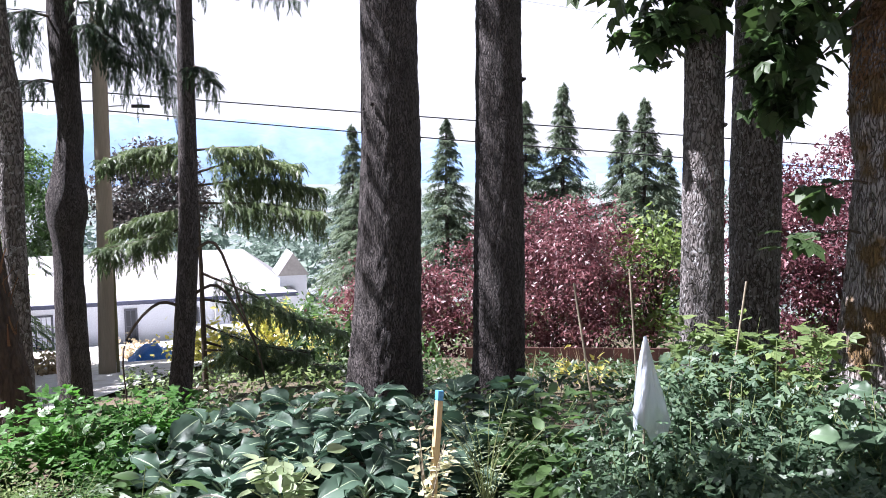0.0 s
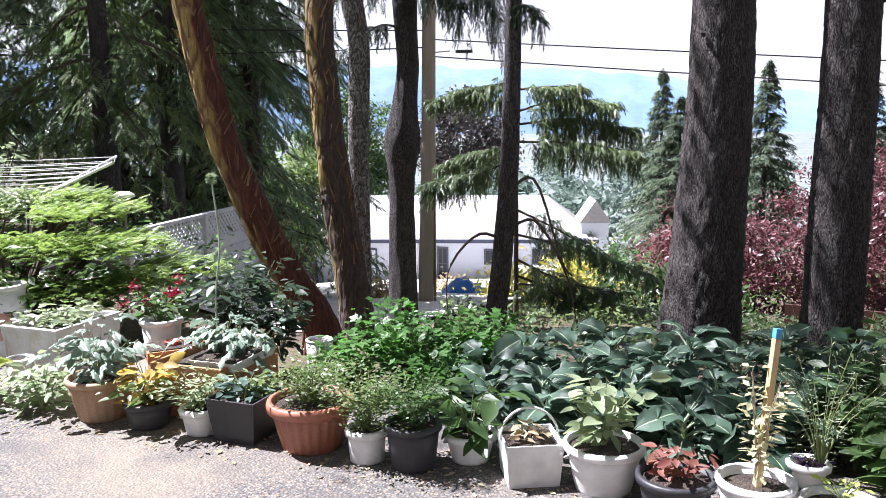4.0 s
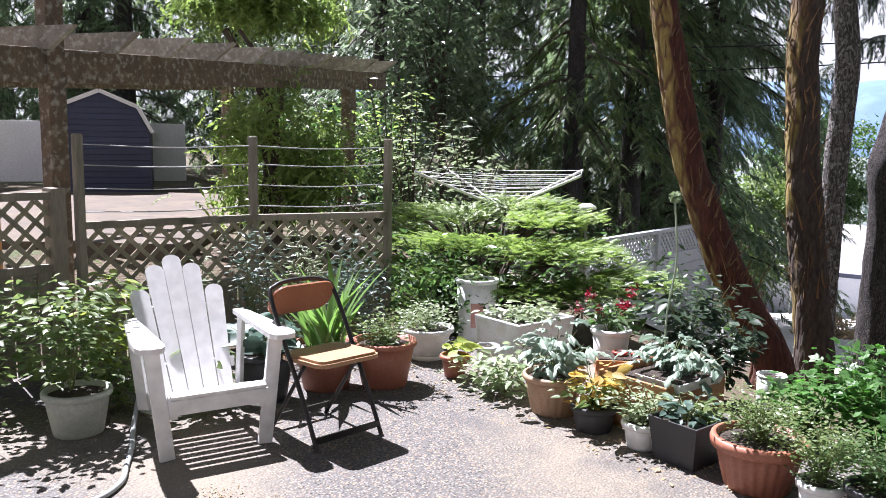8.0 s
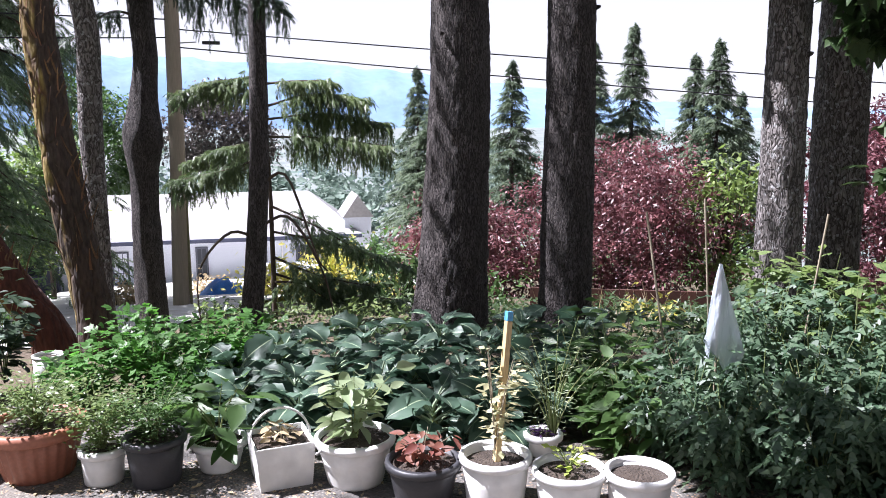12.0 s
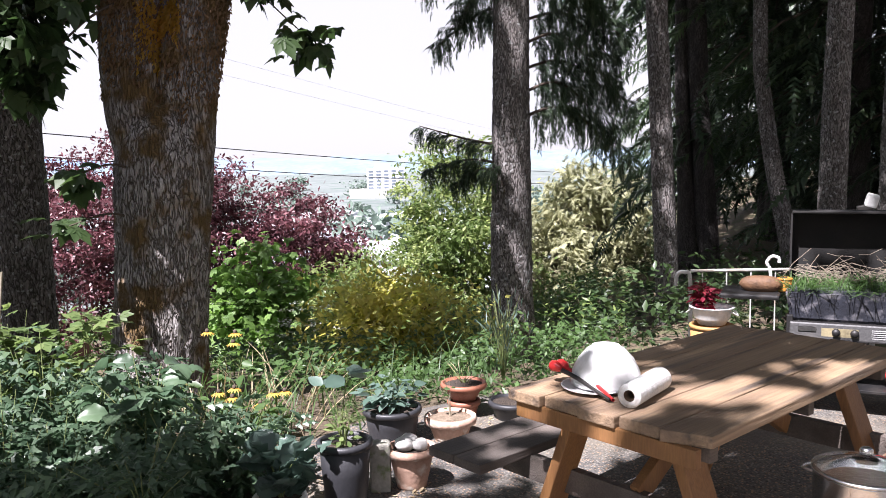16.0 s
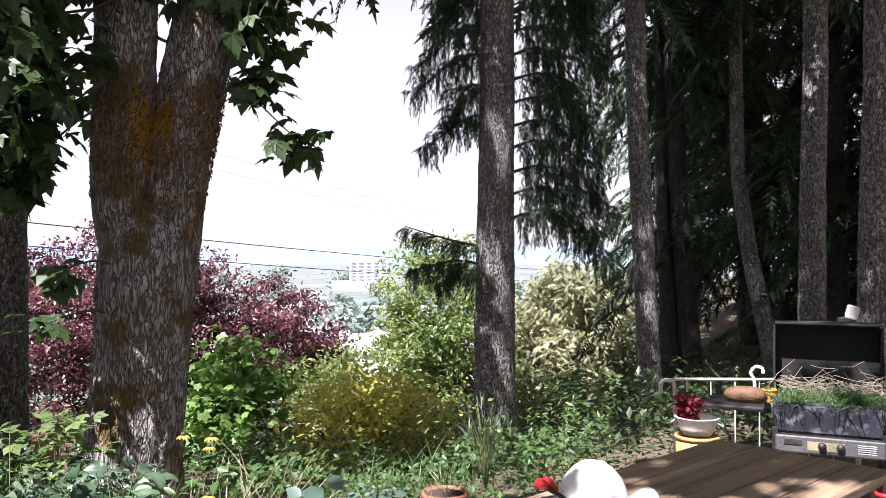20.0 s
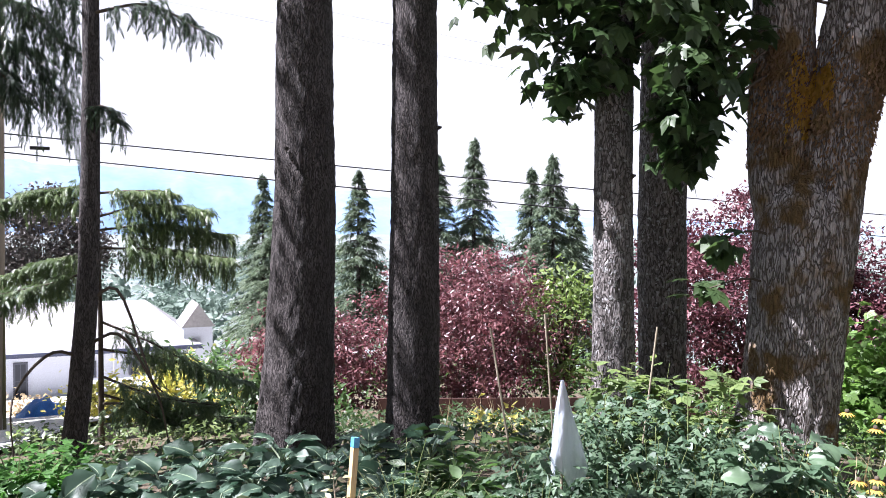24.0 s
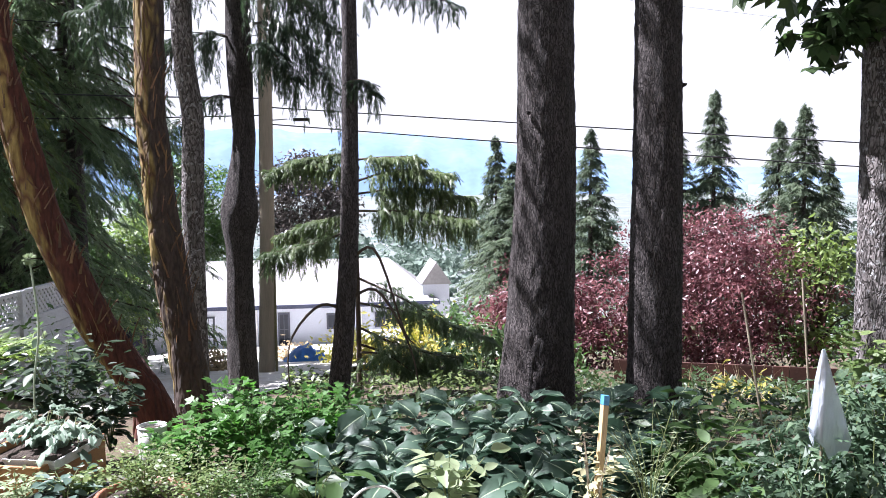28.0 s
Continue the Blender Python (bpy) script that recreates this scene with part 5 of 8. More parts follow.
L_PALE = leaf("pale_leaves", (0.22, 0.3, 0.14), (0.34, 0.4, 0.22), 0.35, 0.5)
L_BLUE = leaf("blue_green_leaves", (0.075, 0.14, 0.105), (0.14, 0.22, 0.175), 0.25, 0.4)
L_KALE = leaf("kale_leaves", (0.16, 0.25, 0.17), (0.36, 0.44, 0.35), 0.25, 0.4)
L_BROC = leaf("broccoli_leaves", (0.035, 0.09, 0.05), (0.125, 0.215, 0.14), 0.28, 0.5)
L_TOM = leaf("tomato_leaves", (0.055, 0.115, 0.06), (0.15, 0.235, 0.12), 0.34, 0.42)
L_PARS = leaf("parsley_leaves", (0.055, 0.17, 0.02), (0.1, 0.27, 0.04), 0.4, 0.45)
L_DARK = leaf("dark_glossy_leaves", (0.03, 0.06, 0.03), (0.055, 0.095, 0.045), 0.2, 0.4)
L_LIME = leaf("lime_leaves", (0.3, 0.4, 0.05), (0.42, 0.48, 0.08), 0.4, 0.5)
L_DRY = leaf("dried_leaves", (0.4, 0.3, 0.16), (0.52, 0.44, 0.26), 0.3, 0.7)
L_ORANGE = leaf("yellowed_leaves", (0.55, 0.35, 0.05), (0.5, 0.42, 0.12), 0.4, 0.5)
L_DRYVINE = leaf("drying_vine_leaves", (0.4, 0.4, 0.2), (0.5, 0.46, 0.28), 0.35, 0.6)
L_REDLEAF = leaf("red_leaves", (0.2, 0.05, 0.035), (0.26, 0.13, 0.07), 0.3, 0.5)
L_PETALRED = leaf("red_petals", (0.24, 0.008, 0.02), (0.2, 0.008, 0.035), 0.3, 0.5)
L_PETALYEL = leaf("yellow_petals", (0.75, 0.42, 0.02), (0.8, 0.5, 0.04), 0.3, 0.5)
L_PETALWHITE = leaf("white_petals", (0.75, 0.74, 0.65), (0.8, 0.8, 0.75), 0.3, 0.5)
L_VIOLET = leaf("violet_petals", (0.06, 0.02, 0.09), (0.1, 0.03, 0.14), 0.3, 0.5)
L_IRIS = leaf("iris_blades", (0.14, 0.28, 0.05), (0.22, 0.38, 0.08), 0.35, 0.4)
L_JUNI = leaf("juniper_sprays", (0.15, 0.25, 0.045), (0.32, 0.43, 0.09), 0.35, 0.5)
L_WIST = leaf("wisteria_leaves", (0.18, 0.28, 0.055), (0.34, 0.43, 0.11), 0.5, 0.4)


def pot(x, y, r0, r1, h, mat, label, cat="pot", name="plant_pot", z=0.0, rim=0.012, handle=False, flutes=0, soil=0.88, group="", soil_mat=None):
    """A pot or bucket: wall with a real inside, rolled rim, soil, and a bail where it has one."""
    p = thing(name, x, y, z, label, cat, group, rz=float((x * 37 + y * 91) % 60))
    th = 0.008
    np_part("body", turned([(0.0, 0.0), (r0 * 0.98, 0.0), (r0, 0.01), (r0 + (r1 - r0) * 0.5, h * 0.5), (r1, h), (r1 - th, h), (r0 + (r1 - r0) * 0.5 - th, h * 0.5)], flutes * 6 if flutes else 40, flutes, 0.018 if flutes else 0), mat, p)
    if rim:
        np_part("rim", turned([(r1 - 0.004, h - rim * 2.6), (r1 + rim * 0.8, h - rim * 2.4), (r1 + rim, h - rim), (r1 + rim * 0.7, h), (r1 - th, h + 0.004), (r1 - th - 0.002, h - 0.02)], 40), mat, p)
    rs = r0 + (r1 - r0) * soil - th
    g = [(0.0, h * soil + 0.012), (rs * 0.4, h * soil + 0.014), (rs * 0.75, h * soil + 0.006), (rs, h * soil)]
    np_part("soil", turned(g, 24), soil_mat or M_SOIL, p)
    if handle:
        rr = r1 + 0.014
        a = np.linspace(0, np.pi, 15)
        np_part("handle", tube(np.stack([rr * np.cos(a), rr * np.sin(a) * 0.8, h * 0.9 - 0.0 * a + (rr * 0.55 if handle == "up" else -rr * 0.5) * np.sin(a)], 1), 0.0045, 6), M_WHITE, p)
    return p


def plant(name, x, y, z, h, r, n, size, mat, label, tpl=None, stems=7, seed=1, cat="plant", pitch=(-0.2, 0.5), lean=0.0, bushy=0.6, group="", stem_mat=None, low=0.15, sr=0.004):
    """Stems spreading from one foot, each set with leaves; the leaves are one part."""
    g = np.random.default_rng(seed)
    p = thing(name, x, y, z, label, cat, group)
    per = max(1, n // stems)
    pos, yaws = [], []
    for k in range(stems):
        a = 2 * np.pi * (k + g.random()) / stems
        rr = r * g.uniform(0.25, 1.0)
        hh = h * g.uniform(0.7, 1.05) * (1 - 0.25 * rr / r)
        tip = np.array([rr * math.cos(a), rr * math.sin(a), hh])
        c = bend([(0, 0, -0.02), (tip[0] * 0.3, tip[1] * 0.3, hh * 0.5), tip * np.array([1, 1, 1])], 8)
        np_part("stem", tube(c, np.linspace(sr, sr * 0.4, 8), 5), stem_mat or M_STEM, p)
        s = low + (1 - low) * g.random(per) ** 0.7
        i = np.minimum((s * 7).astype(int), 6)
        q = c[i] + (c[i + 1] - c[i]) * (s * 7 - i)[:, None] + g.normal(0, r * 0.3 * bushy, (per, 3)) * np.array([1, 1, 0.6])
        pos.append(q)
        yaws.append(np.arctan2(q[:, 1] - c[i][:, 1] * 0.6, q[:, 0] - c[i][:, 0] * 0.6) + g.normal(0, 0.7, per))
    pos, yaws = np.concatenate(pos), np.concatenate(yaws)
    pos[:, 2] = np.maximum(pos[:, 2], 0.01)
    m = len(pos)
    np_part("foliage", strewn(tpl or (blade(0.6, 4, 0.35, 0.18) if size > 0.05 else blade(0.55, 2)), pos, yaws, g.uniform(*pitch, m), g.normal(0, 0.45, m), size * g.uniform(0.55, 1.2, m)), mat, p)
    return p


PG = "potted plants along the patio edge"
RUMPLED_SMALL = rumpled(0.6, 6, 0.5, 0.09, 3)[0]
# the left end
pot(-4.15, 2.45, 0.13, 0.17, 0.24, M_PALEPOT, "pale grey-green round pot with a leafy plant", group=PG)
plant("tomato_plant", -4.2, 2.45, 0.22, 0.72, 0.42, 620, 0.06, L_HERB, "bushy green tomato plant in a pale pot", stems=12, seed=3)
plant("currant_bush", -4.75, 2.15, 0, 0.85, 0.5, 420, 0.06, L_HERB, "leafy green bush against the lattice fence", stems=12, seed=4, cat="shrub")
plant("lime_shrub", -4.75, 3.05, 0, 0.85, 0.28, 200, 0.09, L_LIME, "lime-green leafy shrub by the fence", stems=9, seed=5, cat="shrub")
pot(-3.75, 3.45, 0.13, 0.17, 0.3, M_BLACKPOT, "black nursery pot behind the white chair", group=PG)
plant("eggplant", -3.75, 3.45, 0.26, 0.3, 0.22, 45, 0.16, L_BLUE, "broad-leaved dusty green plant in a black pot", stems=9, seed=6)
pot(-3.62, 3.86, 0.15, 0.2, 0.3, M_TERRA, "large terracotta pot with iris blades", group=PG)
g = np.random.default_rng(11)
ir = thing("iris_plant", -3.62, 3.86, 0.26, "clump of tall bright green iris blades", "plant")
n = 46
np_part("foliage", strewn(blade(0.075, 5, 0.28, 0.1, (0.7, 1, 1, 0.9, 0.6, 0.05)), g.normal(0, 0.06, (n, 3)) * np.array([1, 1, 0]), g.random(n) * 6.28, g.uniform(0.95, 1.5, n), g.normal(0, 0.2, n), g.uniform(0.3, 0.68, n)), L_IRIS, ir)
pot(-3.35, 4.13, 0.15, 0.205, 0.3, M_TERRA, "large terracotta pot with trailing herbs", group=PG)
plant("herb_clump", -3.35, 4.13, 0.26, 0.24, 0.26, 800, 0.035, L_HERB, "straggly green herbs in a terracotta pot", stems=14, seed=7)
pot(-3.5, 4.85, 0.12, 0.19, 0.2, M_BUCKET, "white pedestal bowl planter", group=PG, z=0.03)
plant("herb_clump", -3.5, 4.85, 0.2, 0.22, 0.24, 650, 0.036, L_PALE, "dry pale herbs in a white bowl", stems=14, seed=8)
np_part("foot", turned([(0.0, -0.03), (0.13, -0.03), (0.11, 0.0), (0.0, 0.005)], 24), M_BUCKET, bpy.data.objects["plant_pot.004"])
pot(-3.07, 4.56, 0.07, 0.095, 0.15, M_TERRA, "small terracotta pot with a green seedling", group=PG)
plant("seedling", -3.07, 4.56, 0.13, 0.12, 0.12, 26, 0.1, L_LIME, "young broad-leaved seedling in terracotta", stems=6, seed=9)
pot(-3.5, 5.56, 0.145, 0.165, 0.5, M_BUCKET, "tall white bucket with a faded red label", "bucket", "bucket", group=PG, handle="down")
_a = np.linspace(-1.62, -0.92, 9)
np_part("label", (np.concatenate([np.stack([r * np.cos(_a), r * np.sin(_a), z + 0 * _a], 1) for r, z in ((0.154, 0.12), (0.159, 0.32))]), np.array([(i, i + 1, 10 + i, 9 + i) for i in range(8)])), surf("faded_red_label", (0.45, 0.2, 0.16), (0.5, 0.3, 0.25), 0.6), bpy.data.objects["bucket"])
plant("herb_clump", -3.5, 5.56, 0.46, 0.16, 0.13, 50, 0.06, L_HERB, "yellow-green plant topping a tall bucket", stems=8, seed=10)
pot(-2.98, 4.85, 0.07, 0.08, 0.17, M_BUCKET, "small white tub beside the tall bucket", "tub", "tub", group=PG)


def trough(x, y, z, lx, ly, h, rz, mat, label, cat="planter", wall=0.03, name="planter_box", slope=0.9):
    """An open box planter of four walls, a floor and soil."""
    p = thing(name, x, y, z, label, cat, PG, rz=rz)
    for sx, sy, wx, wy in ((1, 0, wall, ly), (-1, 0, wall, ly), (0, 1, lx - 2 * wall, wall), (0, -1, lx - 2 * wall, wall)):
        bm = boxed(sx * (lx - wall) / 2, sy * (ly - wall) / 2, h / 2, wx, wy, h, None, wall * 0.2)
        for v in bm.verts:
            k = slope + (1 - slope) * v.co.z / h
            v.co.x *= k
            v.co.y *= k
        part("side_panel", bm, mat, p)
    part("base", boxed(0, 0, 0.01, (lx - 2 * wall) * slope, (ly - 2 * wall) * slope, 0.02, None, 0), mat, p)
    part("soil", boxed(0, 0, h * 0.78, (lx - wall) * 0.96, (ly - wall) * 0.96, 0.05, None, 0.015), M_SOIL, p)
    return p


trough(-2.92, 5.29, 0, 0.48, 0.58, 0.32, -18, M_FOAM, "white foam box planted with lettuce")
plant("lettuce_bed", -2.92, 5.3, 0.26, 0.16, 0.3, 260, 0.06, L_PALE, "pale lettuce and weeds in a foam box", stems=18, seed=12)
plant("squash_plant", -2.62, 4.45, 0, 0.3, 0.36, 260, 0.075, L_PALE, "sprawling pale-leaved squash on the patio", stems=16, seed=14)
pot(-2.2, 4.3, 0.13, 0.178, 0.235, M_TAN, "tan ribbed pot with a kale plant", flutes=20, group=PG)
plant("kale_plant", -2.2, 4.3, 0.2021, 0.34, 0.24, 90, 0.105, L_KALE, "silvery blue-green kale in a ribbed pot", tpl=RUMPLED_SMALL, stems=12, seed=15)
pot(-1.88, 4.16, 0.1, 0.125, 0.145, M_BLACKPOT, "black pot with a yellowing plant", group=PG)
plant("yellowed_plant", -1.88, 4.16, 0.1247, 0.28, 0.18, 70, 0.09, L_ORANGE, "yellowing plant with drooping leaves", stems=9, seed=16)
plant("herb_clump", -1.88, 4.16, 0.1247, 0.2, 0.2, 110, 0.06, L_HERB, "low green herbs below yellowing leaves", stems=10, seed=17)
pot(-1.56, 4.07, 0.085, 0.107, 0.14, M_BUCKET, "small white pail with trailing leaves", "pail", "pail", group=PG, handle="down")
plant("trailing_plant", -1.56, 4.07, 0.1204, 0.22, 0.24, 460, 0.04, L_PALE, "pale green leaves trailing over a white pail", stems=14, seed=18)
trough(-1.31, 4.02, 0, 0.29, 0.29, 0.23, -18, M_BLACKPOT, "black square planter with seedlings", wall=0.012, slope=0.8)
plant("seedling", -1.32, 4.03, 0.18, 0.16, 0.16, 60, 0.07, L_BLUE, "small grey-green seedlings in a black planter", stems=9, seed=19)
plant("seedling", -1.25, 4.1, 0.18, 0.14, 0.12, 60, 0.06, L_HERB, "small green seedlings in a black planter", stems=9, seed=119)
trough(-1.62, 4.53, 0.0, 0.47, 0.57, 0.3, -18, M_BOXWOOD, "orange wooden planter box holding trays", wall=0.02, slope=1.0)
trough(-1.5, 4.48, 0.262, 0.3, 0.44, 0.055, -18, M_FOAM, "shallow white plastic seed tray", "tray", 0.008, "seed_tray")
plant("kale_plant", -1.58, 4.55, 0.27, 0.26, 0.2, 70, 0.11, L_KALE, "silvery kale seedlings in a tray", tpl=RUMPLED_SMALL, stems=9, seed=20)
plant("kale_plant", -1.42, 4.5, 0.27, 0.2, 0.2, 60, 0.1, L_KALE, "limp kale seedlings in a tray", tpl=RUMPLED_SMALL, stems=9, seed=21)
trough(-2.0, 4.95, 0.16, 0.4, 0.26, 0.07, 28, M_BOXWOOD, "low wooden tray with red pots", "tray", 0.015, "wooden_tray", 1.0)
for k in range(2):
    pot(-2.03 + 0.1 * k, 4.93 + 0.05 * k, 0.035, 0.045, 0.06, surf("red_plastic", (0.55, 0.06, 0.03), (0.48, 0.05, 0.03), 0.4), "small bright red plastic pot", z=0.2, rim=0.004)
part("crate", boxed(0, 0, 0.08, 0.36, 0.24, 0.16, None, 0.006), M_BOXWOOD, thing("wooden_crate", -2.0, 4.95, 0, "wooden crate under a tray", "crate", rz=28))
pot(-2.2, 5.2, 0.1, 0.13, 0.34, M_BUCKET, "white tub with red geraniums", "tub", "tub", group=PG)
plant("geranium", -2.25, 5.3, 0.3, 0.26, 0.24, 120, 0.07, L_GREEN, "geranium with dark green leaves", stems=12, seed=22)
gf = thing("geranium_flowers", -2.25, 5.3, 0.3, "deep red geranium blooms", "flowers")
for k in range(7):
    g = np.random.default_rng(300 + k)
    c = np.array([g.uniform(-0.25, 0.25), g.uniform(-0.15, 0.15), g.uniform(0.1, 0.27)])
    n = 30
    np_part("bloom", strewn(blade(0.8, 2), c + g.normal(0, 0.02, (n, 3)), g.random(n) * 6.28, g.uniform(-0.3, 1.3, n), g.normal(0, 0.5, n), 0.028), L_PETALRED, gf)
    np_part("stalk", tube([(c[0] * 0.3, c[1] * 0.3, 0.0), c], 0.003, 5), M_STEM, gf)
plant("pepper_plant", -1.72, 5.35, 0, 0.85, 0.4, 330, 0.09, L_DARK, "dark bushy tomato plant behind the planters", stems=14, seed=23, group=PG)
plant("pepper_plant", -1.45, 5.4, 0, 0.6, 0.3, 220, 0.09, L_DARK, "dark leafy plant against the leaning trunk", stems=12, seed=24, group=PG)
on = thing("onion_stalk", -1.7, 4.85, 0, "tall onion stalk with a round seed head", "plant")
np_part("stalk", tube(bend([(0.02, 0, 0.0), (-0.02, 0.02, 0.5), (0.03, 0, 0.9), (0.0, 0, 1.28)], 14), 0.006, 6), surf("onion_stalk_skin", (0.4, 0.48, 0.34), None, 0.6, 6, 40), on)
g = np.random.default_rng(5)
d = g.normal(size=(160, 3))
d /= np.linalg.norm(d, axis=1)[:, None]
np_part("seed_head", strewn(blade(0.5, 2), np.array([0, 0, 1.29]) + d * 0.02, np.arctan2(d[:, 1], d[:, 0]), np.arcsin(d[:, 2]), 0 * d[:, 0], 0.022), L_PALE, on)
can = pot(-1.1, 4.98, 0.08, 0.085, 0.2, M_BUCKET, "white can by the leaning trunk", "can", "can", z=0.06, rim=0.004)
pot(-0.94, 3.9, 0.15, 0.205, 0.245, M_TERRA, "big round terracotta pot with a wide rolled rim", flutes=24, rim=0.02, group=PG)
plant("herb_clump", -0.94, 3.9, 0.2107, 0.28, 0.27, 1500, 0.025, L_HERB, "low mixed herbs with reddish tips", stems=22, seed=25)
pot(-0.64, 3.73, 0.084, 0.094, 0.16, M_BUCKET, "white bucket overflowing with herbs", "bucket", "bucket", group=PG)
plant("herb_clump", -0.64, 3.73, 0.1376, 0.36, 0.24, 1200, 0.028, L_HERB, "bushy oregano over a white bucket", stems=18, seed=26)
pot(-0.41, 3.66, 0.105, 0.128, 0.215, M_BLACKPOT, "tall black pot of green herbs", group=PG)
plant("herb_clump", -0.41, 3.66, 0.1849, 0.28, 0.22, 1400, 0.025, L_GREEN, "dense green mint in a black pot", stems=20, seed=27)
pot(-0.14, 3.74, 0.09, 0.122, 0.14, M_BUCKET, "white bucket with a pepper seedling", "bucket", "bucket", group=PG, handle="down")
plant("pepper_plant", -0.14, 3.74, 0.1204, 0.32, 0.2, 42, 0.13, L_GREEN, "glossy broad-leaved pepper plant", stems=9, seed=28)
sq = trough(0.13, 3.54, 0, 0.26, 0.26, 0.2, 8, M_BUCKET, "square white pail with its handle up", "pail", 0.008, "pail", 0.88)
a = np.linspace(0, np.pi, 17)
np_part("handle", tube(np.stack([0.135 * np.cos(a), 0.02 * np.sin(a), 0.185 + 0.14 * np.sin(a)], 1), 0.006, 6), M_WHITE, sq)
plant("withered_plant", 0.13, 3.54, 0.15, 0.14, 0.1, 40, 0.06, L_DRY, "withered brown plant in a white pail", stems=7, seed=29, stem_mat=M_DRYSTEM)
pot(0.45, 3.44, 0.125, 0.17, 0.21, M_BUCKET, "wide white bucket with a pale-leaved plant", "bucket", "bucket", group=PG, handle="down")
plant("pepper_plant", 0.45, 3.44, 0.1806, 0.4, 0.2, 80, 0.1, L_PALE, "pale green leafy plant in a white bucket", stems=9, seed=30)
pot(0.7, 3.18, 0.12, 0.152, 0.18, M_BLACKPOT, "black pot with a red withered plant", group=PG)
plant("withered_plant", 0.7, 3.18, 0.1548, 0.18, 0.12, 60, 0.06, L_REDLEAF, "shrivelled red-brown leaves in a black pot", stems=8, seed=31, stem_mat=M_DRYSTEM)
pot(0.98, 3.06, 0.12, 0.142, 0.22, M_BUCKET, "white bucket holding a wooden stake", "bucket", "bucket", group=PG, soil=0.82)
stake = thing("garden_stake", 0.97, 3.04, 0.1, "bare wooden stake with a blue painted tip", "stake")
M_STAKE = surf("pale_stake_wood", (0.6, 0.45, 0.24), (0.5, 0.36, 0.18), 0.7, 4, 60, (3, 3, 0.3), 0.2)
part("shaft", bar((0, 0, 0), (0.09, 0.1, 0.66), 0.04, 0.024, 0.002, (1, 0, 0)), M_STAKE, stake)
part("tip", bar((0.09, 0.1, 0.661), (0.0952, 0.1058, 0.7), 0.041, 0.025, 0.002, (1, 0, 0)), surf("blue_paint", (0.1, 0.35, 0.6), None, 0.5), stake, "blue painted tip")
plant("dead_vine", 0.98, 3.06, 0.1806, 0.6, 0.12, 120, 0.05, L_DRYVINE, "dried yellow vine clinging to a stake", stems=7, seed=32, stem_mat=M_DRYSTEM)
pot(1.24, 2.9, 0.115, 0.142, 0.2, M_BUCKET, "white bucket with seedlings and a bail", "bucket", "bucket", group=PG, handle="down", soil=0.85)
plant("seedling", 1.24, 2.9, 0.1806, 0.12, 0.1, 40, 0.04, L_LIME, "tiny seedlings in a white bucket", stems=9, seed=33)
pot(1.49, 2.78, 0.11, 0.13, 0.21, M_BUCKET, "white tub of bare soil and sprouts", "tub", "tub", group=PG, handle="down", soil=0.85)
plant("asparagus_fern", 1.4, 3.45, 0.1, 0.62, 0.34, 420, 0.035, L_PALE, "feathery grey-green plant leaning from its pot", stems=14, seed=34, tpl=blade(0.18, 2))
pot(1.36, 3.48, 0.06, 0.085, 0.11, M_BUCKET, "small white pot of violet flowers")
plant("violet_flowers", 1.36, 3.48, 0.09, 0.05, 0.07, 60, 0.035, L_VIOLET, "dark violet flowers in a white pot", stems=8, seed=35)
pot(2.4, 2.16, 0.125, 0.166, 0.25, M_TERRA, "round terracotta pot under tomato leaves", flutes=24, rim=0.018, group=PG)
plant("tomato_plant", 2.4, 2.16, 0.215, 0.44, 0.26, 120, 0.11, L_TOM, "drooping tomato plant in a terracotta pot", stems=10, seed=36, tpl=frond(3, 0.4, 0.12, 0.3))
pot(2.17, 2.28, 0.085, 0.1, 0.15, M_BUCKET, "white tub half hidden by tomato leaves", "tub", "tub", group=PG)
pot(2.84, 2.08, 0.075, 0.09, 0.15, M_BUCKET, "white ice-cream pail with a lid rim", "pail", "pail", group=PG)
pot(3.03, 2, 0.088, 0.11, 0.15, M_BUCKET, "white pail growing a cabbage", "pail", "pail", group=PG)
plant("cabbage", 3.03, 2, 0.129, 0.28, 0.2, 46, 0.13, L_BLUE, "blue-green cabbage with wide waxy leaves", tpl=rumpled(1.0, 7, 0.15, 0.06, 9)[0], stems=8, seed=37, bushy=0.3, pitch=(0.1, 1.1))
pot(3.38, 1.87, 0.1, 0.122, 0.3, M_BLACKPOT, "tall black pot of weedy soil", group=PG)
plant("seedling", 3.38, 1.87, 0.26, 0.2, 0.12, 60, 0.05, L_HERB, "thin weeds in a tall black pot", stems=10, seed=38)
plant("sunflower_seedling", 3.4, 1.9, 0.28, 0.46, 0.08, 8, 0.11, L_BLUE, "single-stemmed seedling with a broad top leaf", tpl=blade(0.8, 3), stems=2, seed=39, low=0.85)
part("block", boxed(0, 0, 0.12, 0.09, 0.1, 0.24, None, 0.008), surf("mossy_concrete", (0.34, 0.33, 0.29), (0.24, 0.23, 0.2), 0.9, 7, 50, bumpy=0.5, dirt=(0.12, 0.15, 0.06)), thing("concrete_block", 3.56, 1.78, 0, "mossy concrete block standing on end", "block", rz=25))
sp = pot(3.66, 1.66, 0.075, 0.115, 0.2, M_TERRAPALE, "whitened terracotta pot filled with stones", group=PG, rim=0.014)
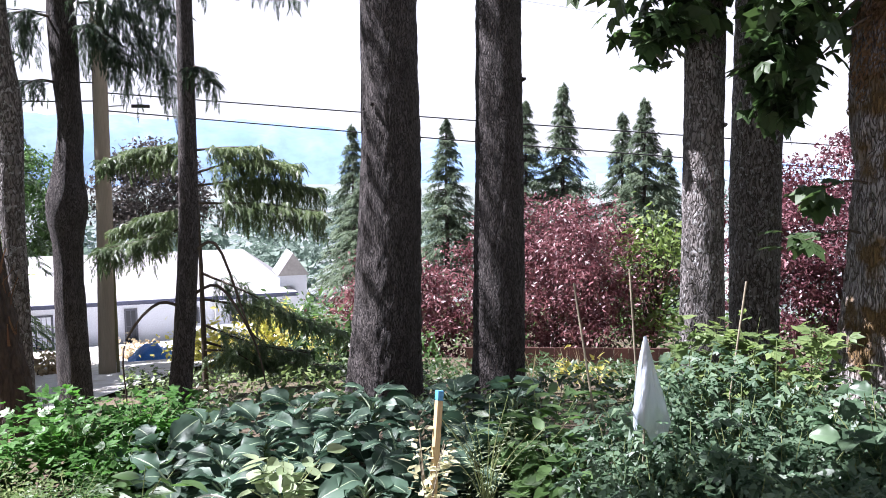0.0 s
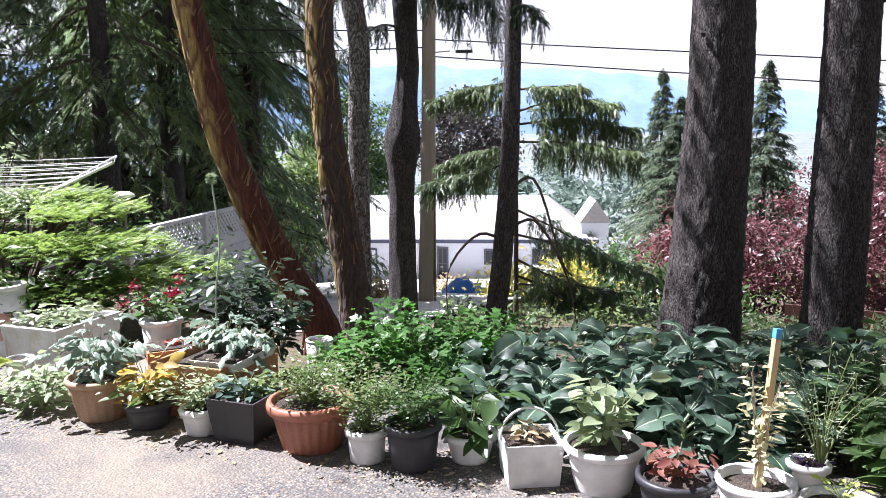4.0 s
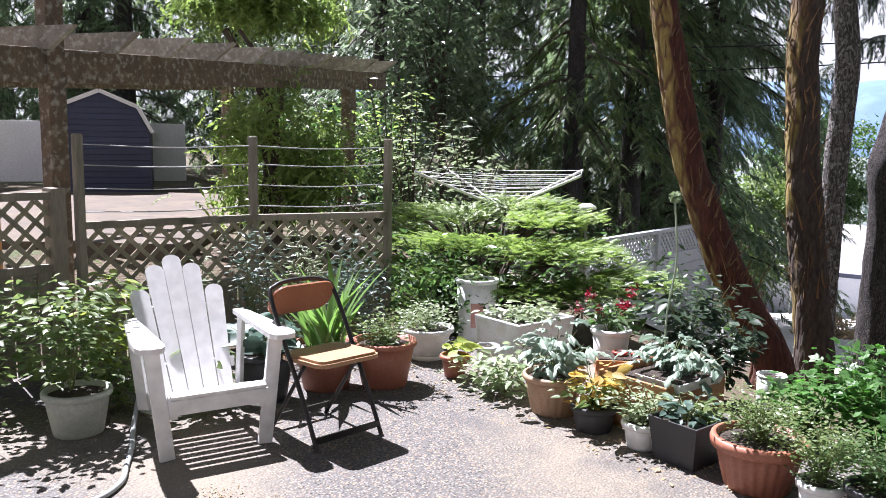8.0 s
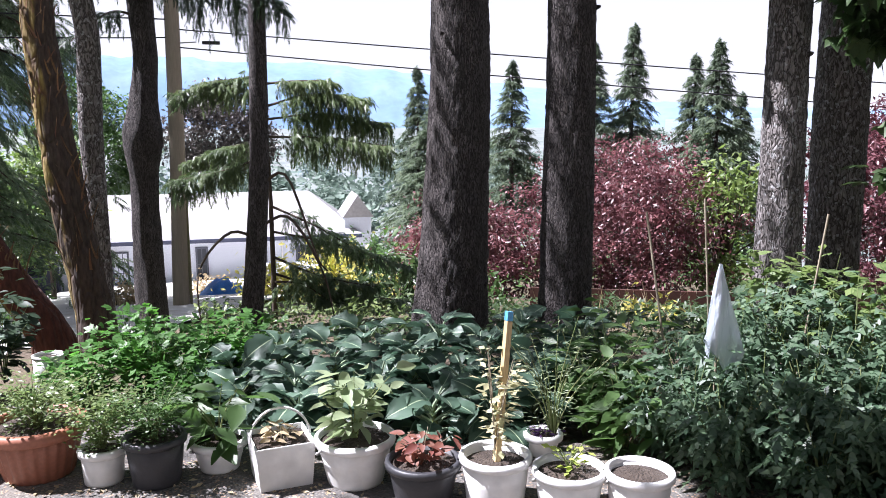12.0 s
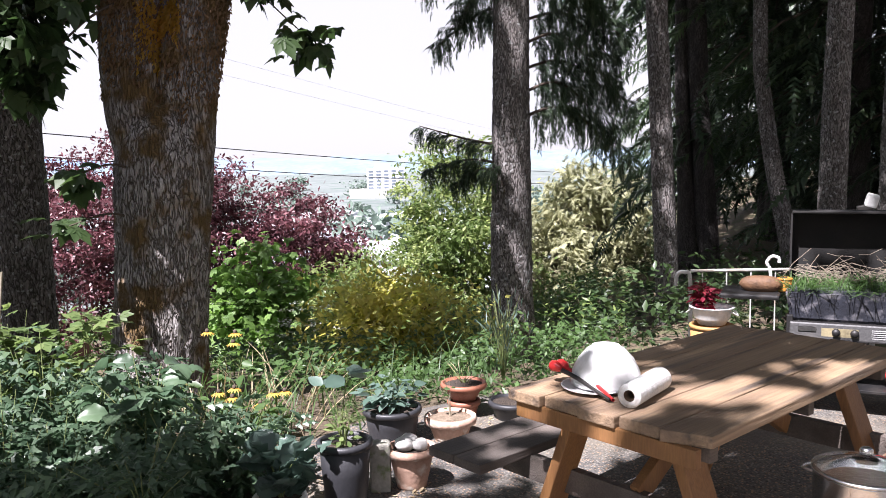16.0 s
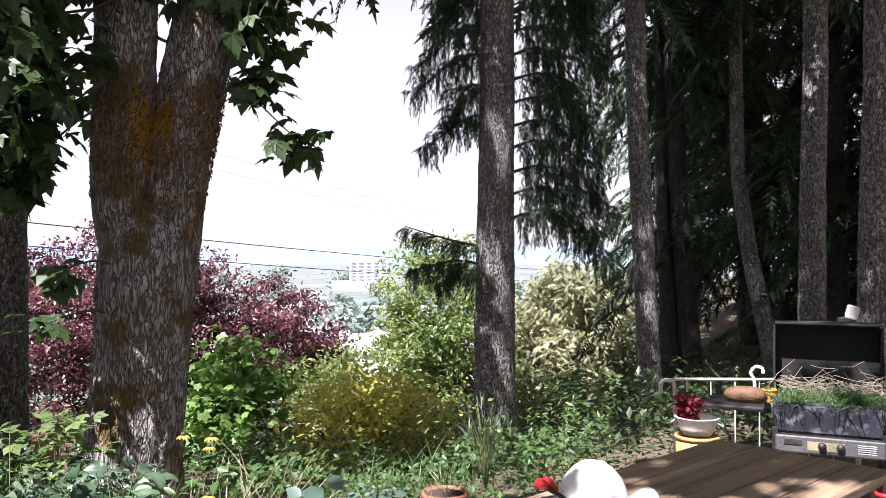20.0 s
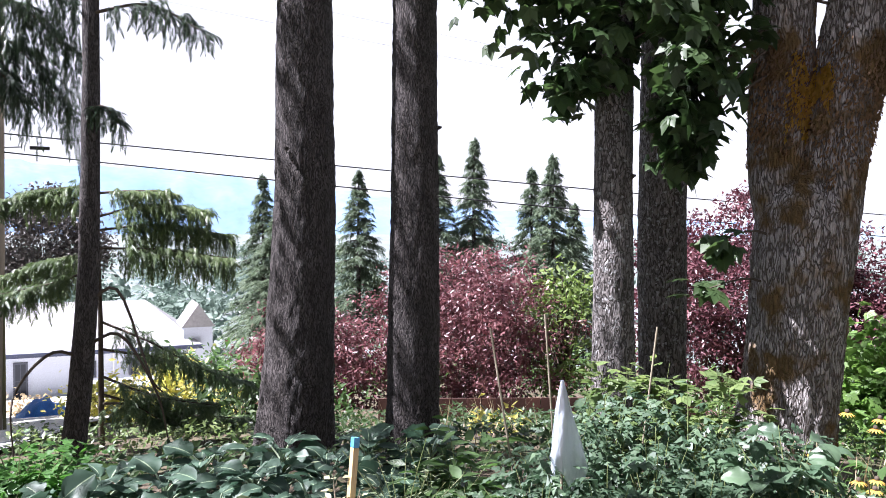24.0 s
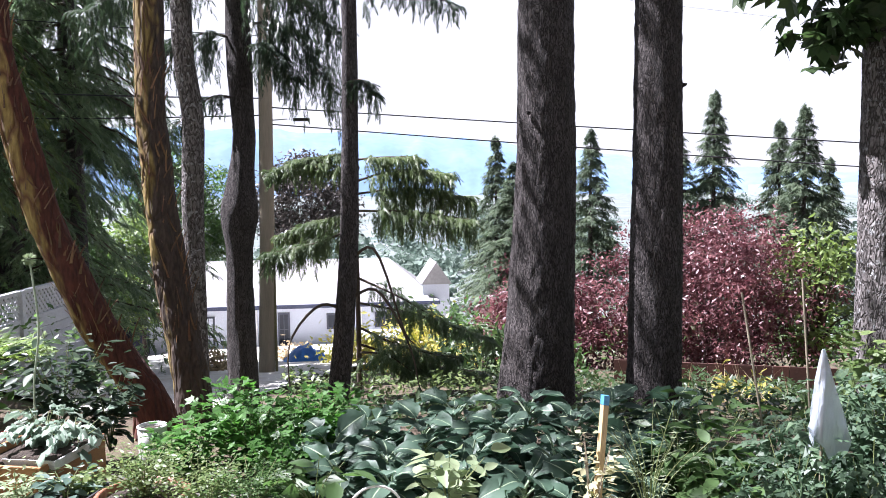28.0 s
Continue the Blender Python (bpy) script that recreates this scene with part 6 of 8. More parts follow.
for k, (x, y, r) in enumerate([(-0.03, 0.02, 0.05), (0.04, 0.03, 0.045), (0.0, -0.05, 0.04), (0.05, -0.03, 0.03)]):
    bm = bmesh.new()
    bmesh.ops.create_icosphere(bm, subdivisions=2, radius=r)
    for v in bm.verts:
        v.co *= 1 + 0.25 * (noise.noise(v.co * 22 + Vector((k * 3, 0, 0))))
        v.co.z *= 0.75
    bmesh.ops.translate(bm, verts=bm.verts, vec=(3.66 + x, 1.66 + y, 0.185 + r * 0.7))
    tagged(part("stone", bm, surf("white_stone", (0.7, 0.69, 0.66), (0.6, 0.58, 0.54), 0.7, 8, 60), None, "", True), "smooth white stone in a pot", "stone", "stones in a pot")
pot(4.37, 1.75, 0.1, 0.138, 0.13, M_TERRAPALE, "wide tan bowl with a bare twig", "pot", group=PG, rim=0.016, soil_mat=surf("wood_chips", (0.24, 0.18, 0.13), (0.12, 0.09, 0.06), 0.9, 20, 60, bumpy=1.0))
plant("bare_twig", 4.37, 1.75, 0.1, 0.36, 0.05, 6, 0.05, L_GREEN, "thin bare twig in a bowl", stems=2, seed=40, stem_mat=M_DRYSTEM)
pot(4.2, 2.04, 0.13, 0.16, 0.2, M_BLACKPOT, "dark bowl of leafy greens", group=PG)
plant("herb_clump", 4.2, 2.04, 0.17, 0.2, 0.2, 100, 0.08, L_BLUE, "grey-green leaves in a dark bowl", stems=9, seed=41)
pot(4.78, 1.83, 0.08, 0.135, 0.11, M_TERRA, "shallow terracotta bowl of thin shoots", z=0.1, group=PG)
pot(4.78, 1.83, 0.08, 0.095, 0.1, M_TERRA, "upturned terracotta pot as a stand")
plant("shoots", 4.78, 1.83, 0.18, 0.12, 0.1, 30, 0.08, L_DRY, "thin dry shoots in a bowl", tpl=blade(0.06, 2), stems=8, seed=42, pitch=(0.8, 1.4))
pot(4.83, 1.53, 0.1, 0.135, 0.11, M_BLACKPOT, "empty black tub by the bench", "tub", "tub", group=PG)
plant("lavender", 5.6, 1.85, 0, 0.75, 0.22, 160, 0.09, L_BLUE, "spiky grey-green shrub at a fir's foot", tpl=blade(0.1, 2), stems=24, seed=43, pitch=(0.7, 1.4), cat="shrub")

# ---- the vegetable bed ----
RUMPLED = [rumpled(0.92, 7, 0.3 + 0.1 * k, 0.055, 40 + k) for k in range(6)]
BROC = RUMPLED[0][0]


def ribbed(name, k, pos, yaw, pitch, roll, size, mat, parent):
    """Crumpled leaves with pale midribs, as one part."""
    tpl, mid = RUMPLED[k % 6]
    o = np_part(name, strewn(tpl, pos, yaw, pitch, roll, size), mat, parent)
    o.data.materials.append(M_PALESTALK)
    o.data.polygons.foreach_set("material_index", np.tile(mid, len(pos)))
    return o


def broccoli(x, y, h, seed, n=13, size=0.27, mat=None, label="broccoli plant with large wavy blue-green leaves"):
    """A stout stem with long-stalked broad leaves, each leaf a part of its own."""
    g = np.random.default_rng(seed)
    p = thing("broccoli_plant", x, y, float(land(x, y)), label, "plant", "broccoli in the vegetable bed")
    np_part("stem", tube([(0, 0, -0.05), (0.01, 0, h * 0.35), (0, 0.01, h * 0.62)], [0.02, 0.018, 0.012], 7), M_STEM, p)
    for k in range(n):
        a = k * 2.4 + g.normal(0, 0.3)
        s = k / n
        z0 = h * (0.12 + 0.5 * s)
        el = 0.1 + 0.95 * s + g.normal(0, 0.15)
        ln = g.uniform(0.07, 0.17) * (1.15 - 0.4 * s)
        b = np.array([ln * math.cos(a) * math.cos(el), ln * math.sin(a) * math.cos(el), z0 + ln * math.sin(el)])
        np_part("leaf_stalk", tube([(0, 0, z0), b * np.array([0.55, 0.55, 1]) + np.array([0, 0, -(b[2] - z0) * 0.4]), b], [0.007, 0.006, 0.005], 5), M_PALESTALK, p)
        ribbed("leaf", k + seed, b[None], [a], [el * 0.7], [g.normal(0, 0.4)], size * g.uniform(0.6, 1.2), mat or L_BROC, p)
    return p


g = np.random.default_rng(77)
for k, (x, y, h) in enumerate([(-0.05, 4.55, 0.4), (0.25, 4.25, 0.42), (0.5, 4.6, 0.46), (0.7, 4.2, 0.42), (0.95, 4.5, 0.5), (1.45, 3.85, 0.4), (0.6, 4.02, 0.38), (0.25, 4.0, 0.34), (1.15, 4.1, 0.44), (1.35, 4.4, 0.52), (0.2, 4.85, 0.42), (0.75, 4.95, 0.48), (1.2, 4.85, 0.52), (1.55, 4.05, 0.5), (0.9, 3.82, 0.36), (0.45, 3.9, 0.36), (0.0, 4.15, 0.34), (1.65, 4.6, 0.6), (1.95, 4.35, 0.68), (1.2, 3.75, 0.36)]):
    broccoli(x, y, h, 500 + k, 32, 0.145)
PARS = palm_leaf(3, 0.1)
for k, (x, y, h) in enumerate([(-0.85, 4.75, 0.46), (-0.5, 4.85, 0.55), (-0.2, 4.95, 0.52), (-0.65, 5.2, 0.55), (-0.3, 4.5, 0.42), (-0.05, 5.2, 0.5)]):
    plant("parsley_plant", x, y, -0.05, h, 0.28, 420, 0.06, L_PARS, "dense bright green parsley clump", tpl=PARS, stems=26, seed=600 + k, group="parsley in the vegetable bed")
for k, (x, y, h) in enumerate([(1.7, 3.75, 0.62), (1.95, 3.95, 0.66), (1.75, 3.4, 0.5)]):
    plant("pepper_plant", x, y, -0.05, h, 0.26, 160, 0.13, L_GREEN, "glossy green pepper plant in the bed", tpl=blade(0.42, 3, 0.3), stems=13, seed=620 + k, group="peppers in the vegetable bed")
TOML = frond(3, 0.42, 0.13, 0.35, 0.4)
TOM = [(2.0, 3.25, 0.72), (2.3, 3.45, 0.82), (2.2, 3.0, 0.68), (2.55, 3.1, 0.8), (2.5, 2.75, 0.7), (2.8, 2.85, 0.76), (2.75, 2.5, 0.66), (3.05, 2.55, 0.72), (2.6, 3.5, 0.95), (2.95, 3.3, 0.95), (2.0, 2.95, 0.6), (2.25, 2.65, 0.58), (3.15, 2.95, 0.8), (3.3, 2.4, 0.55)]
for k, (x, y, h) in enumerate(TOM):
    plant("tomato_plant", x, y, -0.05, h, 0.3, 300, 0.12, L_TOM, "bushy dark green tomato plant in the bed", tpl=TOML, stems=14, seed=640 + k, group="tomatoes in the vegetable bed", pitch=(-0.8, 0.4))
plant("eggplant", 3.0, 2.7, 0.2, 0.6, 0.3, 40, 0.13, L_TOM, "broad-leaved plant above the tomatoes", tpl=BROC, stems=8, seed=670, low=0.6)
for k, (x, y) in enumerate([(3.55, 4.25), (3.8, 3.95), (3.4, 4.5)]):
    plant("raspberry_cane", x, y, -0.05, 0.85, 0.32, 220, 0.095, L_HERB, "yellow-green raspberry canes by the maple", tpl=palm_leaf(3), stems=10, seed=680 + k, group="raspberry canes")
for k, (x0, y0, x1, y1, z1) in enumerate([(3.0, 3.8, 3.12, 3.75, 1.12), (2.55, 3.9, 2.5, 3.98, 1.2), (2.2, 3.7, 2.1, 3.9, 1.15)]):
    s = thing("garden_cane", x0, y0, -0.05, "thin grey cane standing among tomatoes", "cane", "canes in the vegetable bed")
    np_part("shaft", tube([(0, 0, 0), (x1 - x0, y1 - y0, z1)], 0.006, 6), M_DRYSTEM, s)
# plastic bag over a cane
bag = thing("plastic_bag", 2.06, 3.15, 0.0, "translucent white plastic bag draped over a cane", "bag")
M_BAG, nt, b = nodes_of("milky_plastic_film")
b.inputs["Base Color"].default_value = (0.66, 0.74, 0.84, 1)
b.inputs["Roughness"].default_value, b.inputs["Transmission Weight"].default_value, b.inputs["Alpha"].default_value = 0.22, 0.3, 0.68
bump(nt, b, noise_of(nt, coords(nt, (1, 1, 0.3)), 30.0), 0.5, 0.01)
a = np.arange(28) * 2 * np.pi / 28
hh = np.linspace(0, 1, 12)
R = (0.006 + 0.072 * hh[:, None] ** 0.85) * (1 + 0.3 * np.sin(a * 3 + hh[:, None] * 3) * hh[:, None] + 0.1 * np.sin(a * 7 + hh[:, None] * 5))
V = np.stack([R * np.cos(a) * 1.1 + 0.02 * hh[:, None], R * np.sin(a) * 0.6, 0.95 - 0.42 * hh[:, None] + 0.085 * np.sin(a * 2 + 1) * hh[:, None] ** 3 + 0 * a], -1).reshape(-1, 3)
i, j = np.meshgrid(np.arange(11), np.arange(28), indexing="ij")
np_part("film", (V, np.stack([i * 28 + j, i * 28 + (j + 1) % 28, (i + 1) * 28 + (j + 1) % 28, (i + 1) * 28 + j], -1).reshape(-1, 4)), M_BAG, bag)
np_part("cane", tube([(0, 0, -0.06), (0, 0, 0.92)], 0.006, 6), M_DRYSTEM, bag)

# flowers and grasses at the bed's end
for k, (x, y, h) in enumerate([(4.0, 3.05, 0.3), (4.25, 3.2, 0.55), (3.85, 3.2, 0.42), (4.1, 2.85, 0.25)]):
    p = plant("rudbeckia", x, y, -0.04, h, 0.14, 40, 0.09, L_GREEN, "yellow coneflower with green leaves", stems=6, seed=700 + k, group="coneflowers")
    g = np.random.default_rng(720 + k)
    for q in range(3):
        c = np.array([g.uniform(-0.12, 0.12), g.uniform(-0.12, 0.12), h * g.uniform(0.85, 1.1)])
        n = 13
        yw = np.arange(n) * 2 * np.pi / n
        np_part("flower_head", strewn(blade(0.32, 2, 0.3), c + 0 * yw[:, None], yw, np.full(n, -0.15), np.zeros(n), 0.05), L_PETALYEL, p, "yellow petals")
        np_part("cone", (turned([(0.0, 0.02), (0.01, 0.016), (0.014, 0.004), (0.012, -0.004), (0, -0.006)], 10)[0] + c, turned([(0, 0)] * 5, 10)[1]), M_TWIG, p, "brown cone")


for k, (x, y, z) in enumerate(((7.7, 4.9, 0.0), (7.5, 4.6, -0.15), (8.0, 4.8, -0.1), (7.2, 4.9, -0.1))):
    p = plant("yarrow", x, y, float(land(x, y)), z - float(land(x, y)), 0.18, 60, 0.07, L_HERB, "tall green stalks with flat white flower heads", stems=7, seed=730 + k, group="white flowers on the slope")
    g = np.random.default_rng(740 + k)
    for q in range(5):
        c = np.array([g.normal(0, 0.14), g.normal(0, 0.14), z - float(land(x, y)) + g.normal(0, 0.06)])
        o = np.stack([g.normal(0, 0.04, 26), g.normal(0, 0.04, 26), g.normal(0, 0.008, 26)], 1)
        np_part("flower_head", strewn(blade(0.8, 2), c + o, g.random(26) * 6.28, g.uniform(-0.2, 0.6, 26), g.normal(0, 0.3, 26), 0.022), L_PETALWHITE, p, "white lacy blossom")


def tuft(name, spots, h, size, mat, label, seed, n=60, w=0.05):
    g = np.random.default_rng(seed)
    pos = np.concatenate([np.array([x, y, float(land(x, y))]) + g.normal(0, r, (n, 3)) * np.array([1, 1, 0]) for x, y, r in spots])
    m = len(pos)
    o = np_part(name, strewn(blade(w, 3, 0.3, 0.1, (0.8, 1, 0.7, 0.05)), pos, g.random(m) * 6.28, g.uniform(0.9, 1.55, m), g.normal(0, 0.3, m), h * g.uniform(0.5, 1.1, m)), mat)
    return tagged(o, label, "grass", kind="stuff")


tuft("wild_grass", [(4.2, 2.9, 0.25), (4.6, 2.7, 0.25), (5.2, 2.6, 0.3), (4.0, 3.4, 0.2), (5.8, 2.4, 0.3), (6.4, 2.2, 0.4), (7.0, 1.9, 0.4), (7.4, 1.4, 0.4)], 0.4, 0, L_GREEN, "long green grass at the bed's end", 31, 45, 0.03)
tuft("dry_grass", [(4.1, 3.2, 0.15), (4.4, 3.0, 0.2), (2.9, 6.8, 0.4), (3.4, 6.6, 0.4)], 0.5, 0, L_DRY, "dry straw-coloured grass stalks", 32, 40, 0.018)

# undergrowth on the slope
g = np.random.default_rng(90)


def growth(name, boxes, size, mat, label, seed, tpl=None, density=60, height=0.5):
    """Low leafy growth over stretches of the slope, thick and uneven."""
    g = np.random.default_rng(seed)
    out = []
    for a0, a1, d0, d1, hh in boxes:
        n = int(density * radians(a1 - a0) * (d1 ** 2 - d0 ** 2) / 2)
        a = np.radians(g.uniform(a0, a1, n))
        d = np.sqrt(g.uniform(d0 ** 2, d1 ** 2, n))
        x, y = d * np.sin(a), d * np.cos(a)
        lump = vnoise(x * 1.7 + 40, y * 1.7 + 40, seed)
        out.append(np.stack([x, y, land(x, y) + hh * (0.25 + 1.1 * lump) * g.random(n) ** 0.5], 1))
    pos = np.concatenate(out)
    m = len(pos)
    o = np_part(name, strewn(tpl or blade(0.55, 2), pos, g.random(m) * 6.28, g.normal(0.1, 0.5, m), g.normal(0, 0.5, m), size * g.uniform(0.6, 1.3, m)), mat)
    return tagged(o, label, "undergrowth", kind="stuff")


growth("undergrowth", [(-7, 6, 5.4, 7.4, 0.15), (6, 26, 5.4, 7.6, 0.22), (26, 50, 5.6, 8.0, 0.35), (12, 40, 8.2, 11, 0.25)], 0.075, L_MAPLE, "leafy green undergrowth below the firs", 91, None, 240)
growth("undergrowth", [(-3, 16, 7.6, 12, 0.3)], 0.07, L_HERB, "weedy green growth below the slender fir", 100, None, 150)
growth("undergrowth", [(54, 79, 5.3, 7.6, 0.38)], 0.06, L_GREEN, "leafy green plants crowding behind the pots", 97, None, 420)
growth("undergrowth", [(50, 80, 7.2, 10, 0.5), (44, 78, 10, 17, 0.7)], 0.07, L_GREEN, "leafy green undergrowth on the slope", 92, None, 170)
# sun and shade on the slope put into brighter and darker leaf colours
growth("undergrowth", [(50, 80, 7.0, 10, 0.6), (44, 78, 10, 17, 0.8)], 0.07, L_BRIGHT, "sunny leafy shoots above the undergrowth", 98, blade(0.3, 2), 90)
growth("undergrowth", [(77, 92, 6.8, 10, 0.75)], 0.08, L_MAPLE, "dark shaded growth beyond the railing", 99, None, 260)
growth("undergrowth", [(27, 31, 7.2, 8.6, 0.4), (8, 16, 13, 18, 0.5), (58, 72, 7.5, 11, 0.7)], 0.07, L_YELLOW, "yellowing bushes on the slope", 93, None, 150)
growth("undergrowth", [(-42, -12, 8.5, 14, 0.9), (-38, -20, 6.6, 9, 0.6)], 0.09, L_GREEN, "shady green undergrowth below the conifers", 94, None, 130)
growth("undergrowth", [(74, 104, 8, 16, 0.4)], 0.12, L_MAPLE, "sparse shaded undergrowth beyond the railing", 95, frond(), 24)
growth("undergrowth", [(6, 60, 17, 34, 1.4)], 0.24, L_GREEN, "green bushes below the plum trees", 96, None, 14)

# juniper by the patio: shelves of feathery sprays with dark gaps between
jg = np.random.default_rng(15)
ju = thing("juniper_bush", -4.0, 6.55, 0.0, "wide bright green spreading juniper in layered shelves", "shrub")
JUNI = frond(6, 0.42, 0.06, 0.12, 0.7)
SHELVES = [(0.0, 0.0, 0.62, 5.2, 1.15, 26), (0.1, 0.1, 0.85, 0.4, 0.95, 22), (-0.3, 0.1, 0.82, 2.6, 1.0, 22), (0.5, -0.1, 0.6, 6.1, 0.85, 20), (-0.8, -0.2, 0.22, 3.3, 0.95, 22), (-0.9, 0.1, 0.32, 4.1, 0.8, 18),
           (0.6, -0.2, 0.3, 5.6, 0.9, 20), (1.0, 0.0, 0.38, 0.1, 0.75, 18), (0.2, -0.3, 0.36, 4.7, 0.85, 20), (-0.2, -0.35, 0.14, 4.4, 0.9, 18), (0.0, 0.35, 0.95, 1.2, 0.7, 14), (-0.5, 0.3, 0.6, 3.0, 0.9, 18)]
ts = []
for x0, y0, z0, a0, ln, nb in SHELVES:
    pos, yaw, pit = [], [], []
    for b in range(nb):
        a = a0 + jg.uniform(-1.15, 1.15)
        l1 = ln * jg.uniform(0.65, 1.1)
        m = 46
        q = jg.random(m) ** 0.6
        w = jg.normal(0, 0.075, m) * (0.5 + q)
        zz = z0 + 0.2 * l1 * q - 0.16 * l1 * q ** 3 + jg.normal(0, 0.035, m)
        pos.append(np.stack([x0 + l1 * q * math.cos(a) - w * math.sin(a), y0 + l1 * q * math.sin(a) * 0.8 + w * math.cos(a), zz], 1))
        yaw.append(a + 5.0 * w + jg.normal(0, 0.35, m))
        pit.append(jg.uniform(0.0, 0.55, m))
        if b % 2 == 0:
            ts.append(tube(bend([(x0 * 0.2, y0 * 0.2, 0.0), (x0 + 0.3 * l1 * math.cos(a), y0 + 0.3 * l1 * math.sin(a), z0 * 0.9), (x0 + l1 * 0.9 * math.cos(a), y0 + 0.72 * l1 * math.sin(a), z0 + 0.06)], 8), np.linspace(0.018, 0.003, 8), 5))
    pos = np.concatenate(pos)
    pos[:, 2] = np.maximum(pos[:, 2], 0.03)
    m = len(pos)
    np_part("spray", strewn(JUNI, pos, np.concatenate(yaw), np.concatenate(pit), jg.normal(0, 0.35, m), 0.1 * jg.uniform(0.6, 1.25, m)), L_JUNI, ju, smooth=False)
np_part("branch_frame", joined(ts), M_TWIG, ju)

# climbers and shrubs by the fence
wi = thing("wisteria_vine", -6.3, 5.85, 0.4, "bright green wisteria climbing over the pergola", "vine")
WL = frond(4, 0.3, 0.09, 0.3)
lv, c = cloud(101, 50, 80, 0.65, 1.05, 0.36, 0.16, WL, 0.15, hollow=0.2)
np_part("crown", (lv[0] + np.array([-0.6, 0.6, 2.72]), lv[1]), L_WIST, wi, smooth=False)
lv, c = cloud(102, 46, 46, 0.45, 0.85, 0.8, 0.17, WL, 0.18, hollow=0.3)
np_part("hanging_leaves", (lv[0] + np.array([-0.15, 0.55, 1.0]), lv[1]), L_WIST, wi, smooth=False)
np_part("stem", tube(bend([(-0.12, 0.35, -0.2), (-0.2, 0.3, 0.6), (-0.1, 0.36, 1.2), (-0.22, 0.22, 1.75), (-0.5, 0.05, 2.3)], 24), np.linspace(0.075, 0.035, 24) * (1 + 0.18 * np.sin(np.arange(24) * 1.7)), 12), M_TWIG, wi)
np_part("stem", tube(bend([(-0.02, 0.25, -0.2), (-0.04, 0.33, 0.5), (-0.16, 0.26, 1.1), (-0.06, 0.4, 1.65), (-0.35, 0.1, 2.3)], 24), np.linspace(0.05, 0.02, 24), 10), M_TWIG, wi)
L_GLINT = leaf("glinting_pale_leaves", (0.2, 0.27, 0.12), (0.42, 0.47, 0.3), 0.35, 0.28)
for k, (x, y, h, r) in enumerate(((-5.6, 7.6, 2.3, 0.7), (-5.0, 7.9, 2.0, 0.6), (-6.4, 8.2, 2.2, 0.7), (-7.3, 8.3, 2.0, 0.7))):
    plant("elder_shrub", x, y, float(land(x, y)), h, r, 330, 0.1, L_GLINT if k < 2 else L_WIST, "loose pale-leaved elder with whippy stems behind the fence", tpl=blade(0.42, 2, 0.25), stems=11, seed=790 + k, cat="shrub", group="elders behind the fence", low=0.3, sr=0.012, stem_mat=M_TWIG, bushy=0.45)
broadleaf("leafy_shrub", -8.2, 9.2, 1.3, 1.2, 1.0, 0.9, 70, 60, 0.22, 0.08, 104, "shaded green shrubs behind the pergola", L_GREEN, cat="shrub", r=0.04)
for k, (x, y, h) in enumerate([(-4.55, 4.1, 1.05), (-4.35, 4.45, 1.0), (-4.15, 4.75, 0.95), (-4.75, 3.75, 0.9), (-4.0, 4.6, 0.8)]):
    plant("sage_plant", x, y, 0, h, 0.24, 620, 0.055, L_PALE if k % 2 else L_BLUE, "tall silvery sage and flower stalks by the fence", tpl=blade(0.3, 2), stems=16, seed=750 + k, group="tall herbs by the fence")
for k, (x, y) in enumerate([(-4.3, 2.8), (-4.55, 2.6), (-3.95, 3.1), (-4.9, 1.7)]):
    plant("bean_plant", x, y, 0, 0.5, 0.25, 150, 0.08, L_HERB, "leafy green plants along the fence foot", stems=9, seed=770 + k)
broadleaf("leafy_shrub", -3.9, 5.6, 0.35, 0.5, 0.4, 0.35, 30, 40, 0.14, 0.06, 106, "low shaded shrub beside the juniper", L_GREEN, cat="shrub", r=0.02)

# dry litter blown along the patio's edge, and a moss seam
g = np.random.default_rng(140)
edge = bend([(-4.4, 3.6, 0), (-3.4, 4.2, 0), (-2.3, 4.0, 0), (-1.3, 3.7, 0), (-0.2, 3.45, 0), (0.9, 2.9, 0), (2.2, 1.95, 0), (3.6, 1.5, 0), (4.8, 1.4, 0)], 60)
q = edge[g.integers(0, 60, 700)] + np.abs(g.normal(0, 0.22, (700, 1))) * np.array([-0.1, 1.0, 0]) + g.normal(0, 0.06, (700, 3)) * np.array([1, 1, 0])
q[:, 2] = 0.006
tagged(np_part("leaf_litter", strewn(blade(0.5, 2, 0.1), q, g.random(700) * 6.28, g.normal(0, 0.2, 700), g.normal(0, 0.3, 700), g.uniform(0.015, 0.045, 700)), L_DRY), "dry brown leaves scattered along the patio edge", "litter", kind="stuff")
q = bend([(-3.0, 2.35, 0), (-2.4, 2.4, 0), (-1.7, 2.3, 0), (-1.0, 2.4, 0)], 40)[g.integers(0, 40, 900)] + g.normal(0, 0.05, (900, 3)) * np.array([1, 1, 0])
q[:, 2] = 0.003
tagged(np_part("moss_seam", strewn(blade(0.4, 2, 0.1), q, g.random(900) * 6.28, g.uniform(0, 0.8, 900), g.normal(0, 0.3, 900), g.uniform(0.008, 0.02, 900)), L_DRY), "thin line of dry golden moss across the patio", "moss", kind="stuff")

